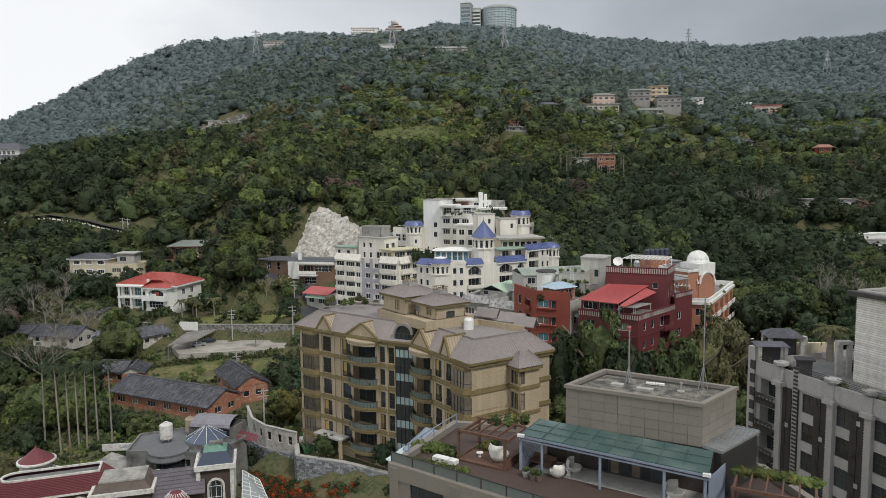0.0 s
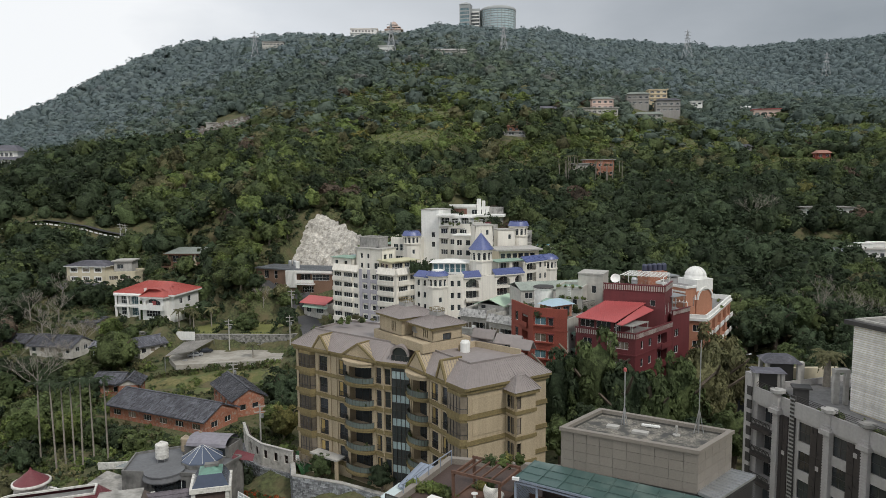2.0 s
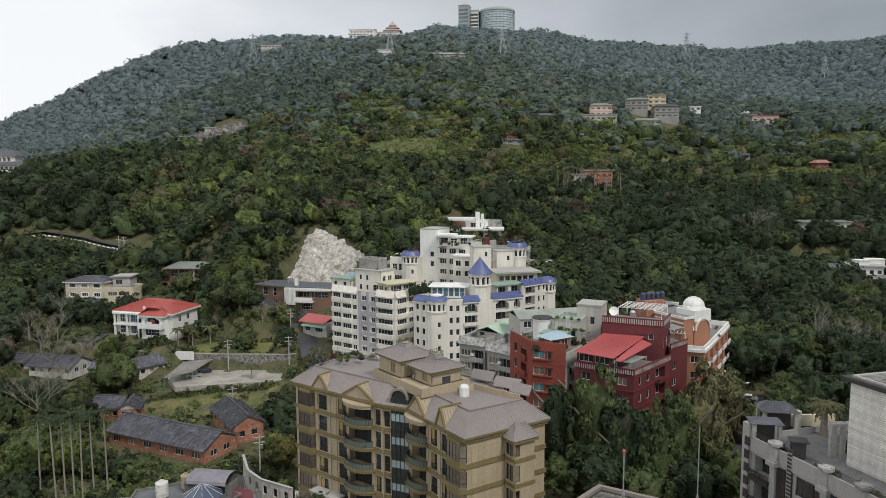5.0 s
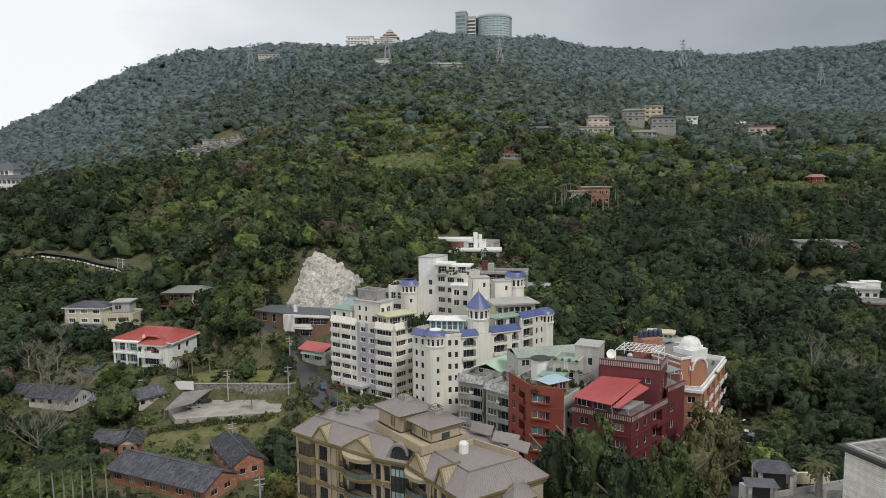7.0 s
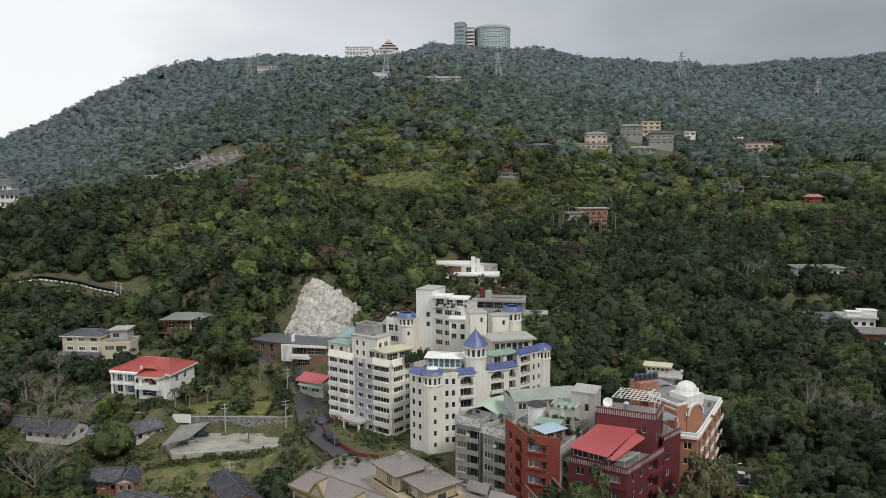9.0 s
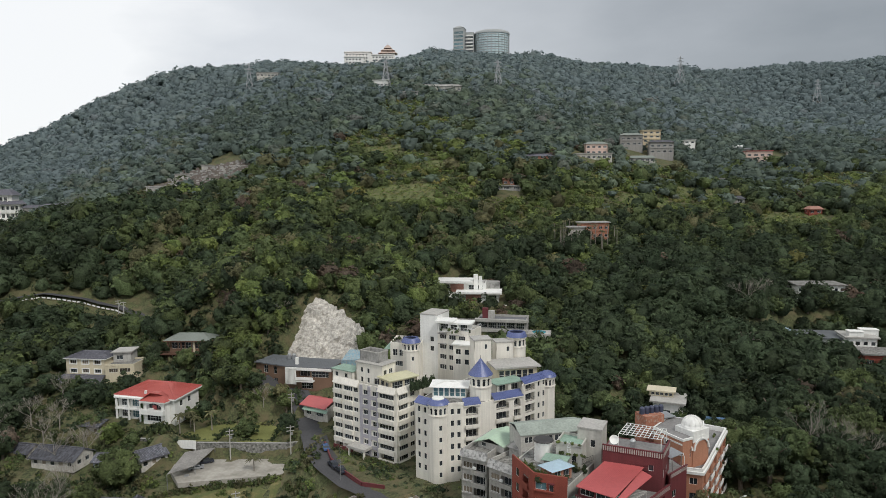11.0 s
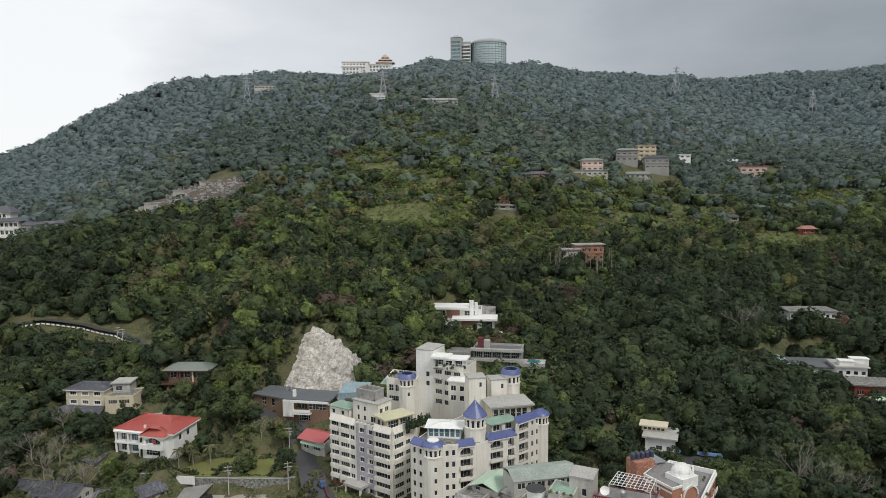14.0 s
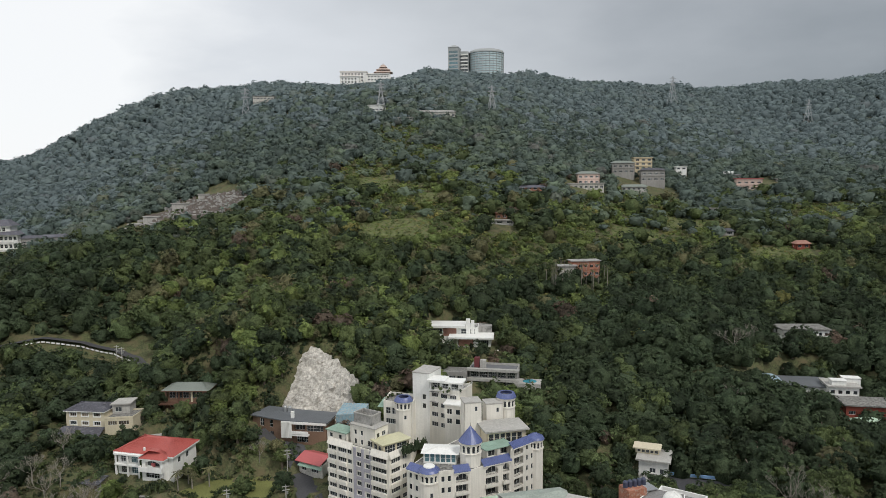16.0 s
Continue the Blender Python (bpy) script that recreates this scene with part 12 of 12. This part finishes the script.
for (p, q), us in ((((-25.0, 119.4), (-9.1, 107.3)), (13.4, 17.2)), (((-4.9, 105.4), (3.4, 92.8)), (1.6, 4.2))):
    for k in range(1, 6):
        for u in us:
            if r.random() < 0.7:
                mm = wall_pose(p, q, u, 20.9 - 3.62 * k, -1.0)
                bush(*mm.translation, r.uniform(0.5, 1.0), r.uniform(0.7, 1.7), r.choice((1, 2, 0)), "leafy balcony plant on the beige flats", "plant", k, "balcony plants")
# orange flowers below the garden wall
FLOWER = leaf_material("orange_flower", (0.40, 0.075, 0.025), (0.25, 0.09, 0.03), 1.5)
rows = []
for i in range(620):
    k = r.random()
    x, y = -34 + 20 * k + r.uniform(-0.8, 0.8), 116.6 - 12.5 * k + r.uniform(-4.5, 1.0)
    w = r.uniform(0.6, 1.5)
    rows.append((x, y, gz(x, y) + r.uniform(-0.3, 0.5), w, w * 0.7, r.uniform(0, 6), r.randrange(8, 14), 0 if r.random() < 0.4 else 1))
mass("flowering_creeper", rows, SCRUB, [FLOWER, LEAF[1]], "orange flowering creeper on the bank below the wall", "creeper")


# ---- palms and bare trees ----
def frond(s, base, a, length, droop, n=7, up=0.5):
    """A drooping palm frond with leaflets."""
    pts = []
    for i in range(n + 1):
        f = i / n
        pts.append(Vector((base[0] + math.cos(a) * length * f, base[1] + math.sin(a) * length * f, base[2] + length * (up * f - droop * f * f))))
    side = Vector((-math.sin(a), math.cos(a), 0))
    for i in range(n):
        w0, w1 = 0.16 * length * math.sin(math.pi * min(1, (i + 0.4) / n)), 0.16 * length * math.sin(math.pi * min(1, (i + 1.3) / n))
        for sd in (-1, 1):
            p, q = pts[i], pts[i + 1]
            o = len(s.v)
            s.add([tuple(p), tuple(q), tuple(q + side * sd * w1 - Vector((0, 0, w1 * 0.5))), tuple(p.lerp(q, 0.35) + side * sd * w0 - Vector((0, 0, w0 * 0.5)))], [(0, 1, 2, 3)])


def palm(x, y, z, h, spread, fronds, label, r=0.16, group="palms", mi=1, seed=0):
    t = thing("palm", x, y, z, seed * 40 % 360, label, "palm", group)
    rr = random.Random(seed)
    lean = (rr.uniform(-0.02, 0.02) * h, rr.uniform(-0.02, 0.02) * h)
    part("trunk", Shape().tube([(0, 0, -0.3), (lean[0] * 0.5, lean[1] * 0.5, h * 0.5), (lean[0], lean[1], h)], r * 1.2, r * 0.8, 8), PALE_BARK, t, m=WORLD[t.name])
    s = Shape()
    for i in range(fronds):
        frond(s, (lean[0], lean[1], h - 0.1), 2.4 * i + rr.uniform(-0.3, 0.3), spread * rr.uniform(0.8, 1.15), rr.uniform(0.55, 1.15), up=rr.uniform(0.2, 0.75))
    part("fronds", s, LEAF[mi], t, m=WORLD[t.name])
    return t


for i, (x, y) in enumerate(((-76.4, 129.8), (-71.5, 126.4), (-72.6, 131.5), (-70.2, 130.3), (-68.4, 129.8), (-68.5, 134.3), (-65.3, 133.4))):
    palm(x, y, gz(x, y), 16.6 + 0.8 * math.sin(i * 2.1), 2.3, 14, "tall slender palm with a pale trunk in a row", 0.15, "row of tall palms", 0, i)
for i, (x, y, h) in enumerate(((-81, 214, 6), (-77, 215.5, 5.4), (-72, 217, 6.2), (-79, 218, 5), (-53.5, 195.5, 4.6))):
    palm(x, y, gz(x, y), h, 2.6, 13, "feathery garden palm beside the villa lawn", 0.17, "garden palms", 3, 20 + i)
palm(52.4, 93.9, 20.8, 4.6, 2.6, 30, "stout date palm in the roof garden", 0.42, "roof palms", 3, 31)
palm(54.8, 84.9, 20.8, 7.4, 3.0, 30, "stout date palm in the roof garden", 0.40, "roof palms", 3, 32)
palm(52.9, 86.2, 20.8, 3.6, 2.0, 22, "dark bushy palm in the roof garden", 0.25, "roof palms", 0, 33)
for i, (x, y, h) in enumerate(((52.7, 84.9, 3.2), (52.1, 85.4, 2.6), (51.9, 87.2, 2.0))):
    bush(x, y, 20.8, 1.0, h * 1.15, 0, "slim dark cypress in the roof garden", "cypress", i, "roof cypresses")
rp = random.Random(61)
for i in range(22):
    x, y = rp.uniform(57, 70) if i < 14 else rp.uniform(76, 90), rp.uniform(344, 362) if i < 14 else rp.uniform(346, 356)
    palm(x, y, gz(x, y), rp.uniform(10, 14), 1.7, 9, "tall slender palm with a pale trunk by the ruined house", 0.16, "palms by the ruin", 3, 60 + i)
for i, (x, y) in enumerate(((13, 139), (18, 228), (-18, 230), (24, 281), (-10, 283))):
    palm(x, y, gz(x, y), 6, 2.2, 12, "small palm among the shrubs", 0.15, "garden palms", 1, 40 + i)


def bare_tree(x, y, h, seed, label="leafless pale-barked tree with spreading branches"):
    z = gz(x, y)
    t = thing("bare_tree", x, y, z, 0, label, "tree", "bare trees")
    rr = random.Random(seed)
    tr, tw = Shape(), Shape()
    tr.tube([(0, 0, -0.3), (0.2, 0, h * 0.25), (0.1, 0.1, h * 0.45)], h * 0.016, h * 0.011, 7)

    def grow(p, d, L, r0, lev):
        q = p + d * L * 0.5 + Vector((rr.uniform(-0.1, 0.1), rr.uniform(-0.1, 0.1), 0)) * L
        e = p + d * L
        (tr if lev < 2 else tw).tube([p, q, e], r0, r0 * 0.55, 5 if lev < 2 else 3)
        if lev < 5:
            for _ in range(3 if lev < 4 else 2):
                nd = (d + Vector((rr.uniform(-0.8, 0.8), rr.uniform(-0.8, 0.8), rr.uniform(-0.15, 0.6)))).normalized()
                grow(e if rr.random() < 0.7 else q, nd, L * rr.uniform(0.55, 0.8), max(r0 * 0.6, 0.022), lev + 1)
    for i in range(5):
        a = 1.26 * i + rr.uniform(-0.4, 0.4)
        d = Vector((math.cos(a) * 0.8, math.sin(a) * 0.8, rr.uniform(0.5, 1.2))).normalized()
        grow(Vector((0.1, 0.1, h * rr.uniform(0.25, 0.45))), d, h * 0.24, h * 0.007, 1)
    part("trunk", tr, PALE_BARK, t, m=WORLD[t.name])
    part("twigs", tw, PALE_BARK, t, m=WORLD[t.name])["kind"] = "stuff"
    return t


for i, (x, y, h) in enumerate(((-98, 167, 17), (-118, 214, 11), (-110, 212, 10), (-128, 216, 12), (-136, 212, 11), (-124, 228, 12), (96, 178, 15), (100, 146, 12), (-58, 226, 9), (106, 236, 10), (-60, 262, 9), (-104, 186, 10), (-112, 199, 12), (-120, 208, 12), (-106, 206, 11), (-100, 179, 12), (-129, 199, 11), (98, 170, 14), (104, 168, 13), (120, 270, 14), (128, 276, 13), (-24, 117.5, 3.5))):
    bare_tree(x, y, h, i)
